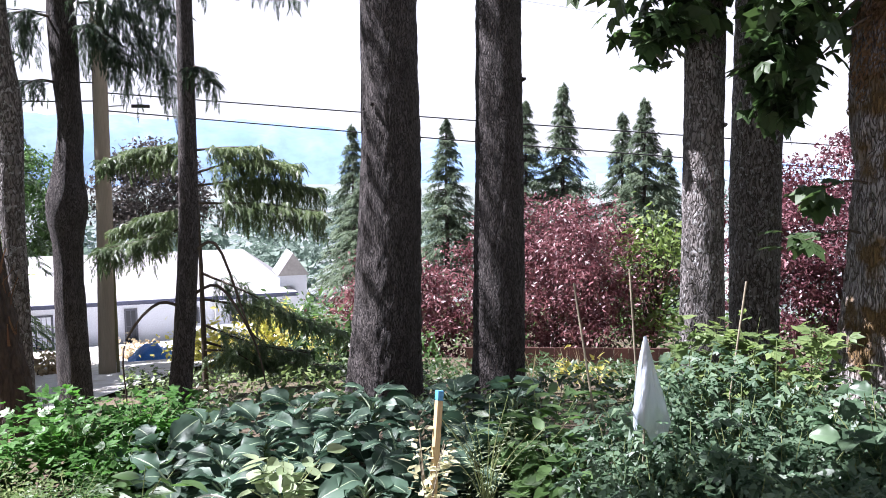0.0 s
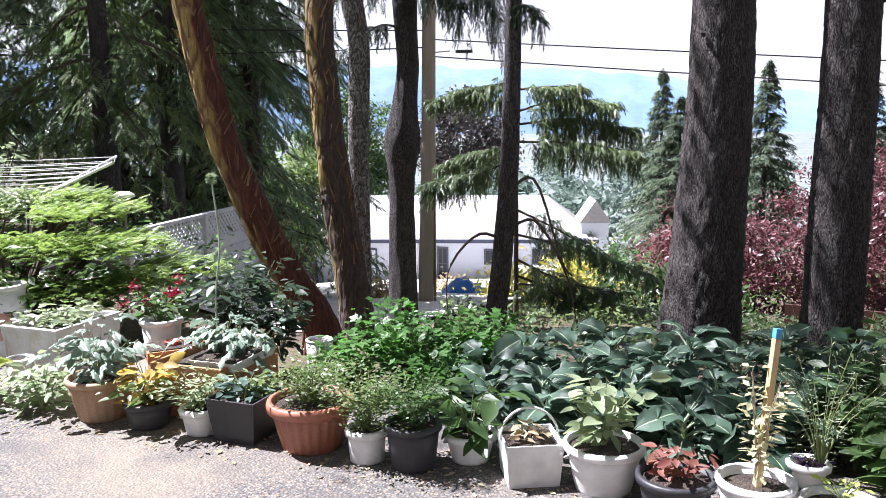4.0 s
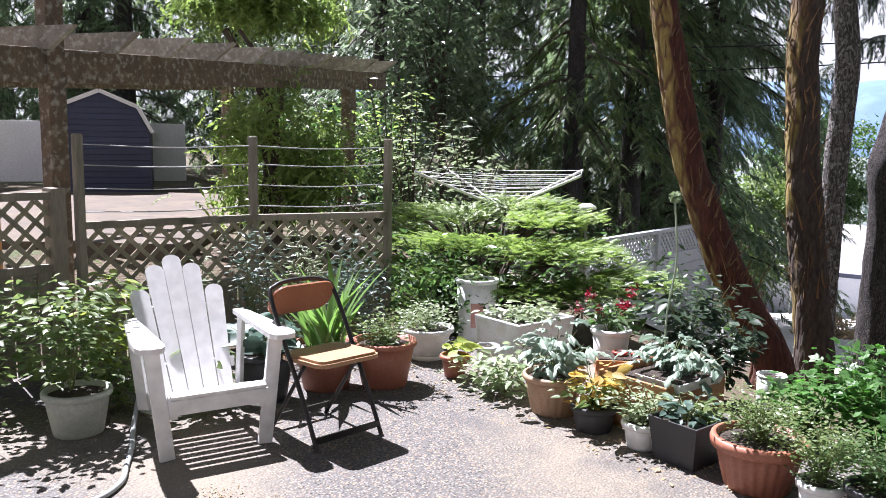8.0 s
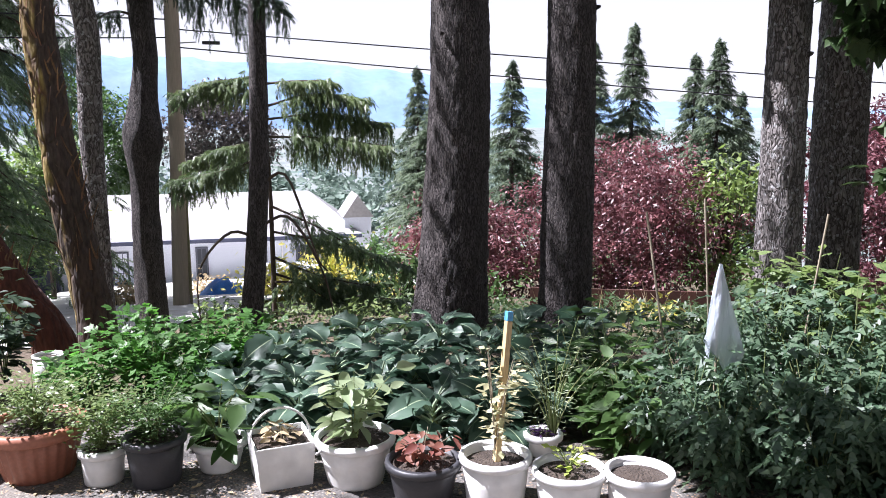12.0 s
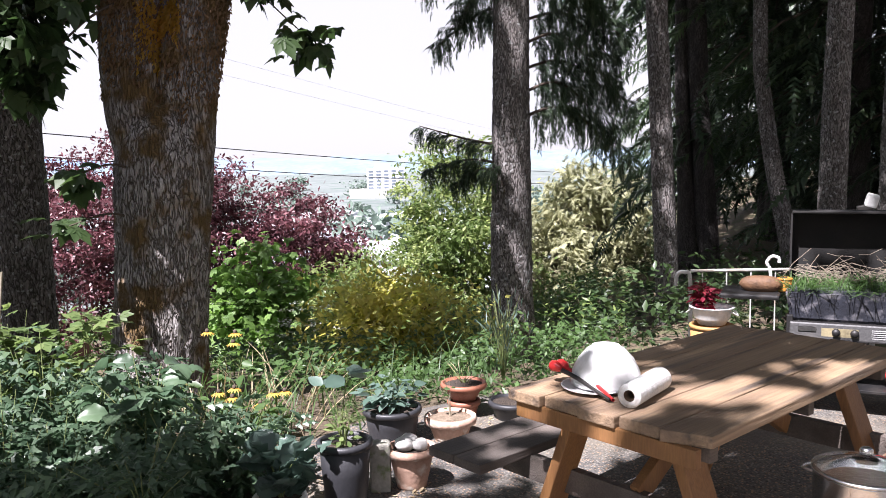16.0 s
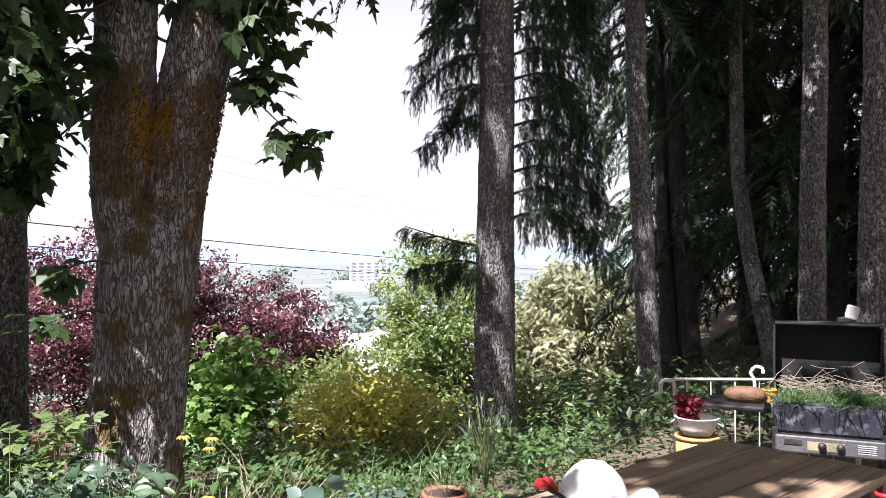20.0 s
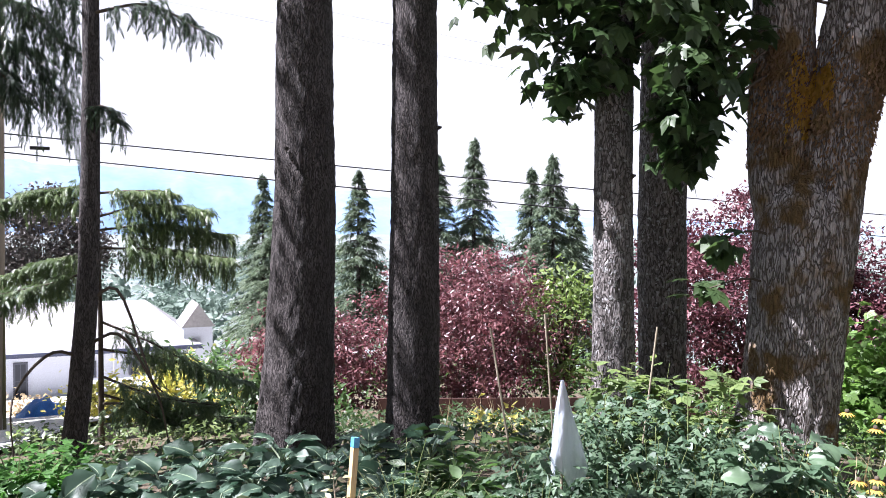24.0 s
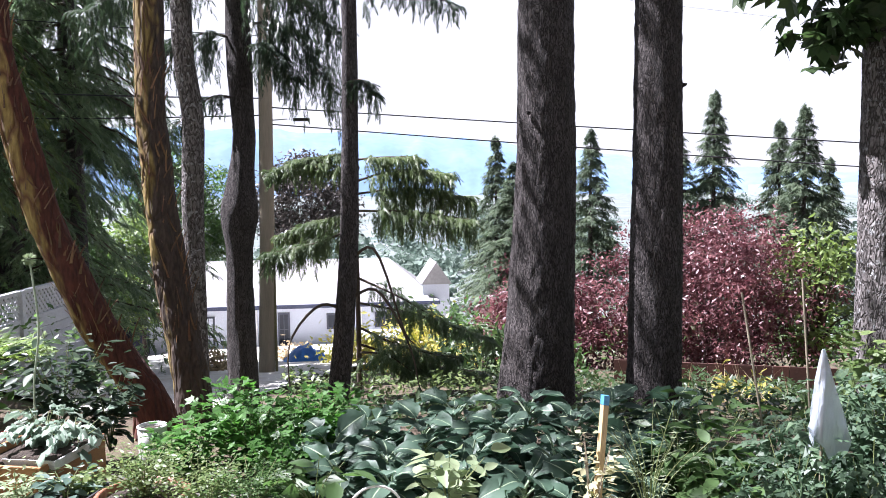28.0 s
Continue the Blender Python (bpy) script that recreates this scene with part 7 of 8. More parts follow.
# ---- picnic table and what lies on it ----
M_TABLE = surf("weathered_table_wood", (0.46, 0.32, 0.195), (0.22, 0.15, 0.1), 0.62, 3.4, 34, (0.12, 2.2, 2.2), 0.7, 0.004, dirt=(0.11, 0.085, 0.068), rand=0.2)
M_TABLEEND = surf("grey_table_wood", (0.17, 0.14, 0.12), (0.095, 0.08, 0.07), 0.8, 3, 45, (0.15, 3, 3), 0.5, 0.003, rand=0.15)
M_TLEG = surf("honey_leg_wood", (0.33, 0.165, 0.06), (0.23, 0.11, 0.045), 0.55, 3, 50, (3, 3, 0.4), 0.2, rand=0.08)
TX, TY, TR = 3.49, 0.205, -25.6
table = thing("picnic_table", TX, TY, 0, "weathered wooden picnic table with attached benches", "table", rz=TR)
for k in range(5):
    y = -0.32 + k * 0.16
    dx = (0.0, 0.012, -0.006, 0.01, -0.01)[k]
    bm = boxed(dx, y, 0.74, 1.57, 0.153, 0.04, None, 0.005)
    if k == 0:
        for v in bm.verts:
            if v.co.x < -0.7 and v.co.y - y < -0.05:
                v.co.x += 0.05
    part("tabletop_plank", bm, M_TABLE, table)
for x in (-0.66, 0.0, 0.66):
    part("batten", boxed(x, 0, 0.685, 0.045, 0.72, 0.07, None, 0.004), M_TABLEEND, table)
part("end_apron", boxed(-0.765, 0, 0.69, 0.03, 0.74, 0.06, None, 0.004), M_TLEG, table)
for x in (-0.6, 0.6):
    for s in (1, -1):
        part("leg", bar((x, s * 0.2, 0.7), (x, s * 0.46, 0.0), 0.042, 0.13, 0.006, (1, 0, 0)), M_TLEG, table)
    part("bench_bearer", boxed(x + 0.045, 0, 0.37, 0.04, 1.56, 0.1, None, 0.004), M_TABLEEND, table)
    part("brace", bar((x * 0.92, 0, 0.4), (x * 0.15, 0, 0.68), 0.04, 0.08, 0.004), M_TLEG, table)
for s in (1, -1):
    for k in range(2):
        part("bench_plank", boxed(0, s * (0.565 + k * 0.152), 0.435, 1.71, 0.146, 0.038, None, 0.005), M_TABLE if s < 0 else M_TABLEEND, table)


def on_table(lx, ly, z=0.76):
    v = pose(TX, TY, 0, 0, 0, TR) @ Vector((lx, ly, z))
    return v.x, v.y, v.z


M_ENAMEL = surf("white_enamel", (0.8, 0.8, 0.79), (0.76, 0.76, 0.75), 0.3, 4, 40, bumpy=0.03)
M_REDPL = surf("red_silicone", (0.55, 0.03, 0.03), (0.48, 0.02, 0.02), 0.4, 5, 50, bumpy=0.05)
M_PAPER = surf("paper_towel", (0.8, 0.8, 0.78), (0.74, 0.74, 0.72), 0.95, 12, 90, bumpy=0.4)
x, y, z = 3.085, 0.575, 0.761
pl = thing("plate", x - 0.05, y + 0.03, z, "white dinner plate under an upturned bowl", "plate")
np_part("dish", turned([(0.0, 0.004), (0.075, 0.004), (0.12, 0.014), (0.122, 0.018), (0.116, 0.017), (0.075, 0.009), (0.0, 0.009)], 48), M_ENAMEL, pl)
bo = thing("mixing_bowl", x, y, z + 0.013, "white mixing bowl turned upside down", "bowl")
np_part("shell", turned([(0.126, 0.0), (0.13, 0.004), (0.128, 0.016), (0.122, 0.05), (0.102, 0.092), (0.07, 0.128), (0.052, 0.139), (0.05, 0.143), (0.045, 0.142), (0.0, 0.14)], 56), M_ENAMEL, bo)
to = thing("tongs", 3.03, 0.683, z + 0.03, "red-tipped kitchen tongs on the plate", "tongs", rz=-130)
for s, l in ((1, 0.28), (-1, 0.27)):
    np_part("arm", tube(bend([(-0.06, s * 0.012, 0.025), (0.05, s * 0.02, 0.02), (0.14, s * 0.014, 0.0), (l * 0.8, s * 0.004, -0.02)], 14), np.linspace(0.009, 0.006, 14), 8), M_REDPL if s > 0 else M_BLACKMETAL, to)
    np_part("tip", tube(bend([(-0.12, s * 0.01, 0.028), (-0.09, s * 0.016, 0.032), (-0.05, s * 0.012, 0.026)], 8), [0.008, 0.018, 0.021, 0.022, 0.02, 0.017, 0.012, 0.009], 10), M_REDPL, to)
ro = thing("paper_towel_roll", 2.98, 0.415, z + 0.042, "white paper towel roll lying on its side", "paper roll", rz=-14)
a = np.linspace(0, 2 * np.pi, 33)[:-1]
rv = turned([(0.02, -0.135), (0.041, -0.135), (0.042, -0.13), (0.0415, 0.0), (0.042, 0.13), (0.041, 0.135), (0.02, 0.135), (0.02, -0.135)], 32)
np_part("paper", (rv[0][:, [2, 1, 0]], rv[1]), M_PAPER, ro)
cv = turned([(0.0195, -0.134), (0.0195, 0.134), (0.017, 0.134), (0.017, -0.134)], 24)
np_part("core", (cv[0][:, [2, 1, 0]], cv[1]), surf("cardboard", (0.3, 0.2, 0.12), None, 0.9), ro, "brown cardboard core")

M_STEEL = surf("brushed_steel", (0.62, 0.62, 0.62), (0.55, 0.55, 0.55), 0.25, 6, 80, (1, 1, 12), 0.05, 0.001, metal=1.0)
M_GLASS, nt, b = nodes_of("lid_glass")
b.inputs["Base Color"].default_value = (0.95, 0.97, 0.97, 1)
b.inputs["Roughness"].default_value, b.inputs["Transmission Weight"].default_value, b.inputs["IOR"].default_value = 0.02, 1.0, 1.45
x, y, z = on_table(-0.22, -0.62, 0.455)
sp = thing("stock_pot", 2.97, -0.27, z, "steel stock pot with a glass lid on the bench", "cooking pot", rz=70)
sp.scale = (0.74, 0.74, 0.84)
np_part("body", turned([(0.0, 0.0), (0.195, 0.0), (0.205, 0.012), (0.207, 0.16), (0.213, 0.165), (0.203, 0.166), (0.2, 0.02), (0.0, 0.015)], 56), M_STEEL, sp)
np_part("lid", turned([(0.209, 0.168), (0.19, 0.178), (0.13, 0.2), (0.06, 0.212), (0.0, 0.216), (0.0, 0.211), (0.06, 0.207), (0.13, 0.195), (0.19, 0.173)], 56), M_GLASS, sp, "clear glass lid")
# disc added to paint the pot's inside dark under the glass
np_part("contents", turned([(0.0, 0.12), (0.1, 0.121), (0.199, 0.118)], 40), surf("dark_pot_inside", (0.05, 0.03, 0.02), (0.08, 0.05, 0.03), 0.3, 20, 60), sp)
np_part("lid_rim", turned([(0.205, 0.166), (0.214, 0.168), (0.214, 0.176), (0.2, 0.178)], 56), M_STEEL, sp)
np_part("knob", turned([(0.0, 0.215), (0.014, 0.215), (0.012, 0.228), (0.026, 0.235), (0.028, 0.252), (0.02, 0.26), (0.0, 0.262)], 28), M_STEEL, sp)
for s in (0, np.pi):
    a = np.linspace(-1, 1, 13)
    np_part("handle", tube(np.stack([(0.2 + 0.055 * (1 - a ** 4)) * np.cos(s) + 0 * a, (0.2 + 0.055 * (1 - a ** 4)) * 0 + 0.05 * a, 0.135 + 0 * a], 1) * np.array([1 if s == 0 else 1, 1, 1]), 0.007, 8), M_STEEL, sp)

# ---- barbecue and railing ----
M_GRILL = surf("black_grill_enamel", (0.01, 0.01, 0.011), (0.018, 0.017, 0.017), 0.5, 4, 60, bumpy=0.15, dirt=(0.03, 0.027, 0.025))
M_GRILLBOX = surf("grey_cast_firebox", (0.05, 0.055, 0.075), (0.03, 0.032, 0.042), 0.5, 5, 60, bumpy=0.3, dirt=(0.24, 0.235, 0.26))
M_RAIL = surf("white_rail_paint", (0.62, 0.62, 0.6), (0.5, 0.49, 0.47), 0.5, 4, 40, bumpy=0.1, dirt=(0.3, 0.26, 0.21))
GX, GY = 5.72, -0.35
bq = thing("barbecue", GX, GY, 0, "black gas barbecue with an open lid, used as a planter", "barbecue", rz=-2)
bm = bmesh.new()
box_into(bm, 0.02, 0, 0.66, 0.42, 0.66, 0.2)
for v in bm.verts:
    if v.co.z < 0.6:
        v.co.x = 0.02 + (v.co.x - 0.02) * 0.75
        v.co.y *= 0.9
bmesh.ops.bevel(bm, geom=list(bm.edges), offset=0.02, segments=2, affect="EDGES")
part("firebox", bm, M_GRILLBOX, bq, "scuffed grey firebox")
bm = boxed(-0.2, 0, 0.515, 0.06, 0.6, 0.1, pose(0, 0, 0, 0, 0, 0), 0.01)
for v in bm.verts:
    v.co.x += (v.co.z - 0.465) * 0.35
pan = part("control_panel", bm, M_GRILL, bq)
for yy in (0.04, -0.06):
    kv = turned([(0.0, 0.022), (0.02, 0.022), (0.024, 0.0)], 20)
    np_part("knob", (kv[0][:, [2, 0, 1]] * np.array([-1, 1, 1]) + np.array([-0.222, yy, 0.515]), kv[1]), M_GRILL, pan)
part("badge", boxed(-0.219, 0.2, 0.53, 0.004, 0.1, 0.03, pose(0, 0, 0), 0), surf("silver_badge", (0.6, 0.6, 0.6), None, 0.3, metal=1.0), pan)
part("emblem", boxed(-0.22, 0.02, 0.51, 0.003, 0.2, 0.06, pose(0, 0, 0), 0), surf("gold_panel", (0.35, 0.3, 0.18), (0.28, 0.24, 0.15), 0.4), pan)
for k in range(5):
    part("print_bar", boxed(-0.221, -0.2, 0.54 - k * 0.012, 0.003, 0.1, 0.004, pose(0, 0, 0), 0), M_WIRE, pan)
bm = bmesh.new()
for (x0, z0, x1, z1, w) in ((0.24, 0.76, 0.3, 1.21, 0.62),):
    box_into(bm, 0.27, 0, 0.99, 0.025, 0.62, 0.46)
for v in bm.verts:
    v.co.x += (v.co.z - 0.76) * 0.12
bmesh.ops.bevel(bm, geom=list(bm.edges), offset=0.008, segments=2, affect="EDGES")
M_SOOT = surf("matt_soot", (0.008, 0.008, 0.008), (0.014, 0.013, 0.012), 0.95, 6, 60, bumpy=0.3)
lid = part("lid", bm, M_SOOT, bq, "open black lid, sooty inside")
for s in (1, -1):
    part("lid_side", bar((0.2, s * 0.312, 0.8), (0.26, s * 0.312, 1.19), 0.012, 0.2, 0.003, (1, 0, 0)), M_SOOT, lid)
part("lid_edge", bar((0.23, -0.31, 1.215), (0.23, 0.31, 1.215), 0.19, 0.012, 0.003), M_SOOT, lid)
for s, y0, y1 in ((1, 0.36, 0.72), (-1, -0.36, -0.76)):
    part("side_shelf", boxed(0.0, (y0 + y1) / 2, 0.7, 0.34, abs(y1 - y0), 0.035, None, 0.014), M_GRILL, bq)
for x in (-0.16, 0.18):
    for s in (1, -1):
        part("leg", boxed(x, s * 0.3, 0.3, 0.035, 0.035, 0.6, None, 0.004), M_GRILL, bq)
part("bottom_shelf", boxed(0.0, 0, 0.16, 0.4, 0.62, 0.02, None, 0.004), M_GRILL, bq)
np_part("push_handle", tube(bend([(-0.17, -0.36, 0.66), (-0.25, -0.4, 0.62), (-0.25, -0.4, 0.5), (-0.18, -0.36, 0.46)], 12), 0.012, 8), M_GRILL, bq)
g = np.random.default_rng(55)
gr = thing("barbecue_grass", GX, GY, 0.75, "fresh green grass sprouting from the barbecue", "grass")
n = 1100
np_part("foliage", strewn(blade(0.06, 2, 0.5), np.stack([g.uniform(-0.19, 0.2, n), g.uniform(-0.3, 0.31, n), 0 * g.random(n)], 1), g.random(n) * 6.28, g.uniform(0.2, 1.3, n), g.normal(0, 0.4, n), g.uniform(0.06, 0.15, n)), L_GREEN, gr)
M_PALETWIG = surf("pale_dry_twig", (0.33, 0.28, 0.22), (0.22, 0.18, 0.14), 0.85, 8, 40, bumpy=0.2)
tw = thing("dried_twigs", GX + 0.05, GY, 0.8, "heap of dry pale twigs and stalks on the barbecue", "twigs")
for k in range(170):
    c = np.array([g.uniform(-0.12, 0.16), g.uniform(-0.38, 0.28), abs(g.normal(0, 0.05))])
    a, e, l = g.random() * 6.28, g.normal(0, 0.3), g.uniform(0.07, 0.24)
    d = np.array([math.cos(a) * 0.6, math.sin(a), math.sin(e) * 1.6]) * l / 2
    np_part("twig", tube([c - d, c + g.normal(0, 0.012, 3), c + d], 0.0018, 4), M_PALETWIG, tw)
np_part("twig", tube([(0, 0, -0.06), (0, 0, 0.05)], 0.004, 4), M_DRYSTEM, tw)
# things on the side shelves
lo = thing("bread_loaf", GX - 0.02, GY + 0.48, 0.765, "brown rounded loaf-shaped basket on the shelf", "basket")
n = 20
s = np.linspace(-1, 1, n)
v, f = tube(np.stack([0 * s, 0.13 * s, 0 * s], 1), 0.055 * np.sqrt(np.clip(1 - np.abs(s) ** 3, 0.02, 1)), 20)
np_part("body", (v, f), surf("woven_brown", (0.15, 0.075, 0.035), (0.09, 0.045, 0.022), 0.7, 18, 60, bumpy=0.6), lo)
pot(GX + 0.02, GY + 0.36 - 0.02, 0.04, 0.045, 0.085, surf("amber_jar", (0.6, 0.3, 0.05), (0.55, 0.14, 0.05), 0.2), "amber glass jar with a white lid", "jar", "jar", z=0.718, rim=0.004)
hk = thing("hook_handle", GX + 0.12, GY + 0.42, 0.718, "white curved hook handle standing on the shelf", "hook")
np_part("rod", tube(bend([(0, 0, 0), (0, 0.01, 0.12), (0, 0.03, 0.17), (0, 0.0, 0.21), (0, -0.04, 0.2), (0, -0.045, 0.17)], 24), 0.011, 8), M_ENAMEL, hk)
pot(GX, GY - 0.6, 0.05, 0.07, 0.085, M_PALEGREY, "small pale glazed pot on the side shelf", z=0.718, rim=0.006)
plant("succulent", GX, GY - 0.6, 0.79, 0.1, 0.06, 14, 0.09, L_DARK, "dark spiky succulent in a pale pot", tpl=blade(0.2, 2), stems=5, seed=56, pitch=(0.6, 1.4))
# barrel, basin and red flowers
pot(5.62, 0.42, 0.115, 0.135, 0.5, surf("orange_barrel", (0.5, 0.27, 0.09), (0.42, 0.22, 0.08), 0.6, 4, 40), "orange-brown wooden tub under a basin", "tub", "tub", rim=0.008)
bs = thing("basin", 5.62, 0.42, 0.505, "white enamel basin with loop handles", "basin", rz=85)
bs.scale = (0.85, 0.85, 0.9)
np_part("bowl", turned([(0.0, 0.0), (0.1, 0.0), (0.135, 0.05), (0.15, 0.12), (0.17, 0.125), (0.168, 0.13), (0.145, 0.126), (0.128, 0.05), (0.0, 0.01)], 40), M_ENAMEL, bs)
for s in (1, -1):
    a = np.linspace(-1, 1, 11)
    np_part("handle", tube(np.stack([s * (0.155 + 0.035 * (1 - a * a)), 0.045 * a, 0.1 - 0.03 * (1 - a * a)], 1), 0.006, 6), M_ENAMEL, bs)
plant("red_flowers", 5.66, 0.47, 0.57, 0.22, 0.12, 220, 0.055, L_PETALRED, "bright red flowers in an enamel basin", stems=9, seed=57)
rail = thing("railing", 0, 0, 0, "white tubular steel railing round the patio", "railing")
A, B = Vector((6.02, 0.6, 0)), Vector((6.75, -1.75, 0))
np_part("end_post", tube(bend([(A.x, A.y, 0.0), (A.x, A.y, 0.7), (A.x - 0.01, A.y + 0.04, 0.78), (A.x, A.y + 0.09, 0.76), (A.x, A.y + 0.1, 0.68)], 24), 0.014, 10), M_RAIL, rail)
for z in (0.79, 0.12):
    np_part("rail", tube([(A.x, A.y, z), (B.x, B.y, z + 0.02)], 0.011, 8), M_RAIL, rail)
part("hand_rail", bar((6.2, -0.55, 0.83), (6.8, -2.6, 0.85), 0.09, 0.035, 0.005), M_TABLEEND, rail, "weathered wooden handrail")
for k in range(15):
    p = A.lerp(B, (k + 0.5) / 15)
    np_part("baluster", tube([(p.x, p.y, 0.12), (p.x, p.y, 0.79)], 0.005, 6), M_RAIL, rail)
for s in (0.5, 1.0):
    p = A.lerp(B, s)
    np_part("post", tube([(p.x, p.y, -0.05), (p.x, p.y, 0.8)], 0.017, 8), M_RAIL, rail)
lp = thing("spot_lamp", 6.25, -0.53, 0, "small white outdoor spot lamp on a stake", "lamp")
np_part("stake", tube([(0, 0, 0), (0, 0, 1.22)], 0.012, 8), M_BLACKMETAL, lp)
part("head", boxed(0, 0, 0, 0.07, 0.075, 0.085, pose(0, 0, 1.27, 14, -10, 0), 0.012), M_WHITE, lp, "white lamp head")
part("bracket", bar((0.0, 0.09, 1.21), (0.0, 0.0, 1.23), 0.05, 0.045, 0.01), M_BLACKMETAL, lp)
# buckets with a red mark, red pail
for k, (x, y) in enumerate(((5.3, -0.885), (5.4, -1.19))):
    bk = pot(x, y, 0.112, 0.13, 0.36, M_BUCKET, "lidded white bucket with a red printed mark", "bucket", "bucket", group="lidded buckets", handle="down", rim=0.01)
    np_part("lid", turned([(0.0, 0.368), (0.122, 0.368), (0.142, 0.365), (0.144, 0.34), (0.139, 0.338)], 40), surf("grey_lid", (0.5, 0.5, 0.5), (0.42, 0.42, 0.42), 0.5), bk)
    for zz in (0.31, 0.285):
        np_part("band", turned([(0.126, zz), (0.136, zz + 0.004), (0.136, zz + 0.01), (0.128, zz + 0.014)], 40), M_BUCKET, bk)
    bm = bmesh.new()
    rot = math.atan2(-y, -x) - bk.matrix_world.to_euler().z
    for tri in (((-0.5, 0.2), (0.5, 0.2), (0.0, 0.06)),):
        pts = [(0.1465 + 0.006, aa, zz) for aa, zz in tri]
        vs = [bm.verts.new((0.1235 * math.cos(rot + aa), 0.1235 * math.sin(rot + aa), zz)) for _, aa, zz in [(0, -0.5, 0.2), (0, -0.25, 0.2), (0, 0, 0.2), (0, 0.25, 0.2), (0, 0.5, 0.2)]]
        ws = [bm.verts.new((0.1205 * math.cos(rot + aa), 0.1205 * math.sin(rot + aa), zz)) for aa, zz in [(-0.36, 0.15), (-0.18, 0.12), (0, 0.1), (0.18, 0.12), (0.36, 0.15)]]
        for q in range(4):
            bm.faces.new((vs[q], vs[q + 1], ws[q + 1], ws[q]))
    part("printed_mark", bm, surf("red_print", (0.6, 0.04, 0.03), (0.55, 0.04, 0.03), 0.4), bk, "red triangular mark")
x, y = 5.6, -0.67
pot(x, y, 0.06, 0.09, 0.26, M_REDPL, "bright red plastic pail under the table end", "pail", "pail", rim=0.008)
# second grill at the edge
mg = thing("charcoal_grill", 5.6, -1.24, 0, "maroon charcoal grill with a steel side shelf", "barbecue", rz=-12)
M_MAROON = surf("dull_maroon_enamel", (0.06, 0.03, 0.036), (0.045, 0.024, 0.03), 0.4, 4, 40)
part("hood", boxed(0.0, -0.16, 0.66, 0.4, 0.62, 0.2, None, 0.03), M_MAROON, mg)
part("side_shelf", boxed(-0.12, 0.0, 0.535, 0.5, 0.8, 0.03, None, 0.006), M_STEEL, mg)
part("shelf_rim", boxed(-0.375, 0.0, 0.525, 0.012, 0.8, 0.05, None, 0.003), M_STEEL, mg)
for sx in (-0.3, 0.1):
    for sy in (-0.36, 0.36):
        part("leg", boxed(sx, sy, 0.26, 0.03, 0.03, 0.52, None, 0.003), M_GRILL, mg)
for k in range(6):
    part("grate_bar", bar((0.1, -0.35 + k * 0.035, 0.77 + k * 0.0), (0.36, -0.3 + k * 0.035, 0.9), 0.02, 0.01, 0.002), M_WIRE, mg)

# ---- the white house below, pole, wires ----
M_STUCCO = surf("white_stucco", (0.58, 0.62, 0.7), (0.52, 0.56, 0.64), 0.8, 0.8, 20, bumpy=0.2)
M_ROOF = surf("pale_grey_shingles", (0.33, 0.325, 0.325), (0.25, 0.247, 0.25), 0.9, 0.8, 9, (1, 4, 1), 0.4, 0.02)
M_DARKWIN, nt, b = nodes_of("dark_window_glass")
b.inputs["Base Color"].default_value, b.inputs["Roughness"].default_value, b.inputs["Specular IOR Level"].default_value = (0.02, 0.025, 0.035, 1), 0.15, 0.2
hs = thing("white_house", 0, 52.2, -8.45, "white bungalow with a low pale grey shingle roof", "house", rz=-1.5)
hs.scale = (1.45, 1.45, 1.45)
W0, W1, D0, ZW, ZR = -9.6, 5.0, 0.0, 1.95, 3.5
part("wall", boxed((W0 + W1) / 2, 4.0, ZW / 2 - 0.5, W1 - W0, 8.0, ZW + 1.0, None, 0), M_STUCCO, hs)
bm = bmesh.new()
v = [bm.verts.new(p) for p in ((W0 - 0.5, -0.6, ZW - 0.05), (W1 + 0.5, -0.6, ZW - 0.05), (W1 - 1.5, 4.0, ZR), (W0 + 3.5, 4.0, ZR), (W0 - 0.5, 8.6, ZW - 0.05), (W1 + 0.5, 8.6, ZW - 0.05))]
for f in ((0, 1, 2, 3), (3, 2, 5, 4), (0, 3, 4), (1, 5, 2), (0, 4, 5, 1)):
    bm.faces.new([v[i] for i in f])
bmesh.ops.recalc_face_normals(bm, faces=bm.faces)
part("roof", bm, M_ROOF, hs)
part("fascia", boxed((W0 + W1) / 2, -0.62, ZW - 0.12, W1 - W0 + 1.0, 0.04, 0.16, None, 0), M_NAVY, hs, "dark blue fascia board")


def opening(x, z, w, h, grid, name, label=""):
    o = part(name, boxed(x, -0.03, z, w, 0.06, h, None, 0), surf("navy_frame", (0.05, 0.06, 0.09), None, 0.5), hs, label)
    nx, nz = grid
    for i in range(nx):
        for j in range(nz):
            pw, ph = (w - 0.12) / nx, (h - 0.12) / nz
            part("pane", boxed(x - w / 2 + 0.06 + (i + 0.5) * pw, -0.065, z - h / 2 + 0.06 + (j + 0.5) * ph, pw - 0.03, 0.01, ph - 0.03, None, 0), M_DARKWIN if name == "window" else M_STUCCO, o)
    return o


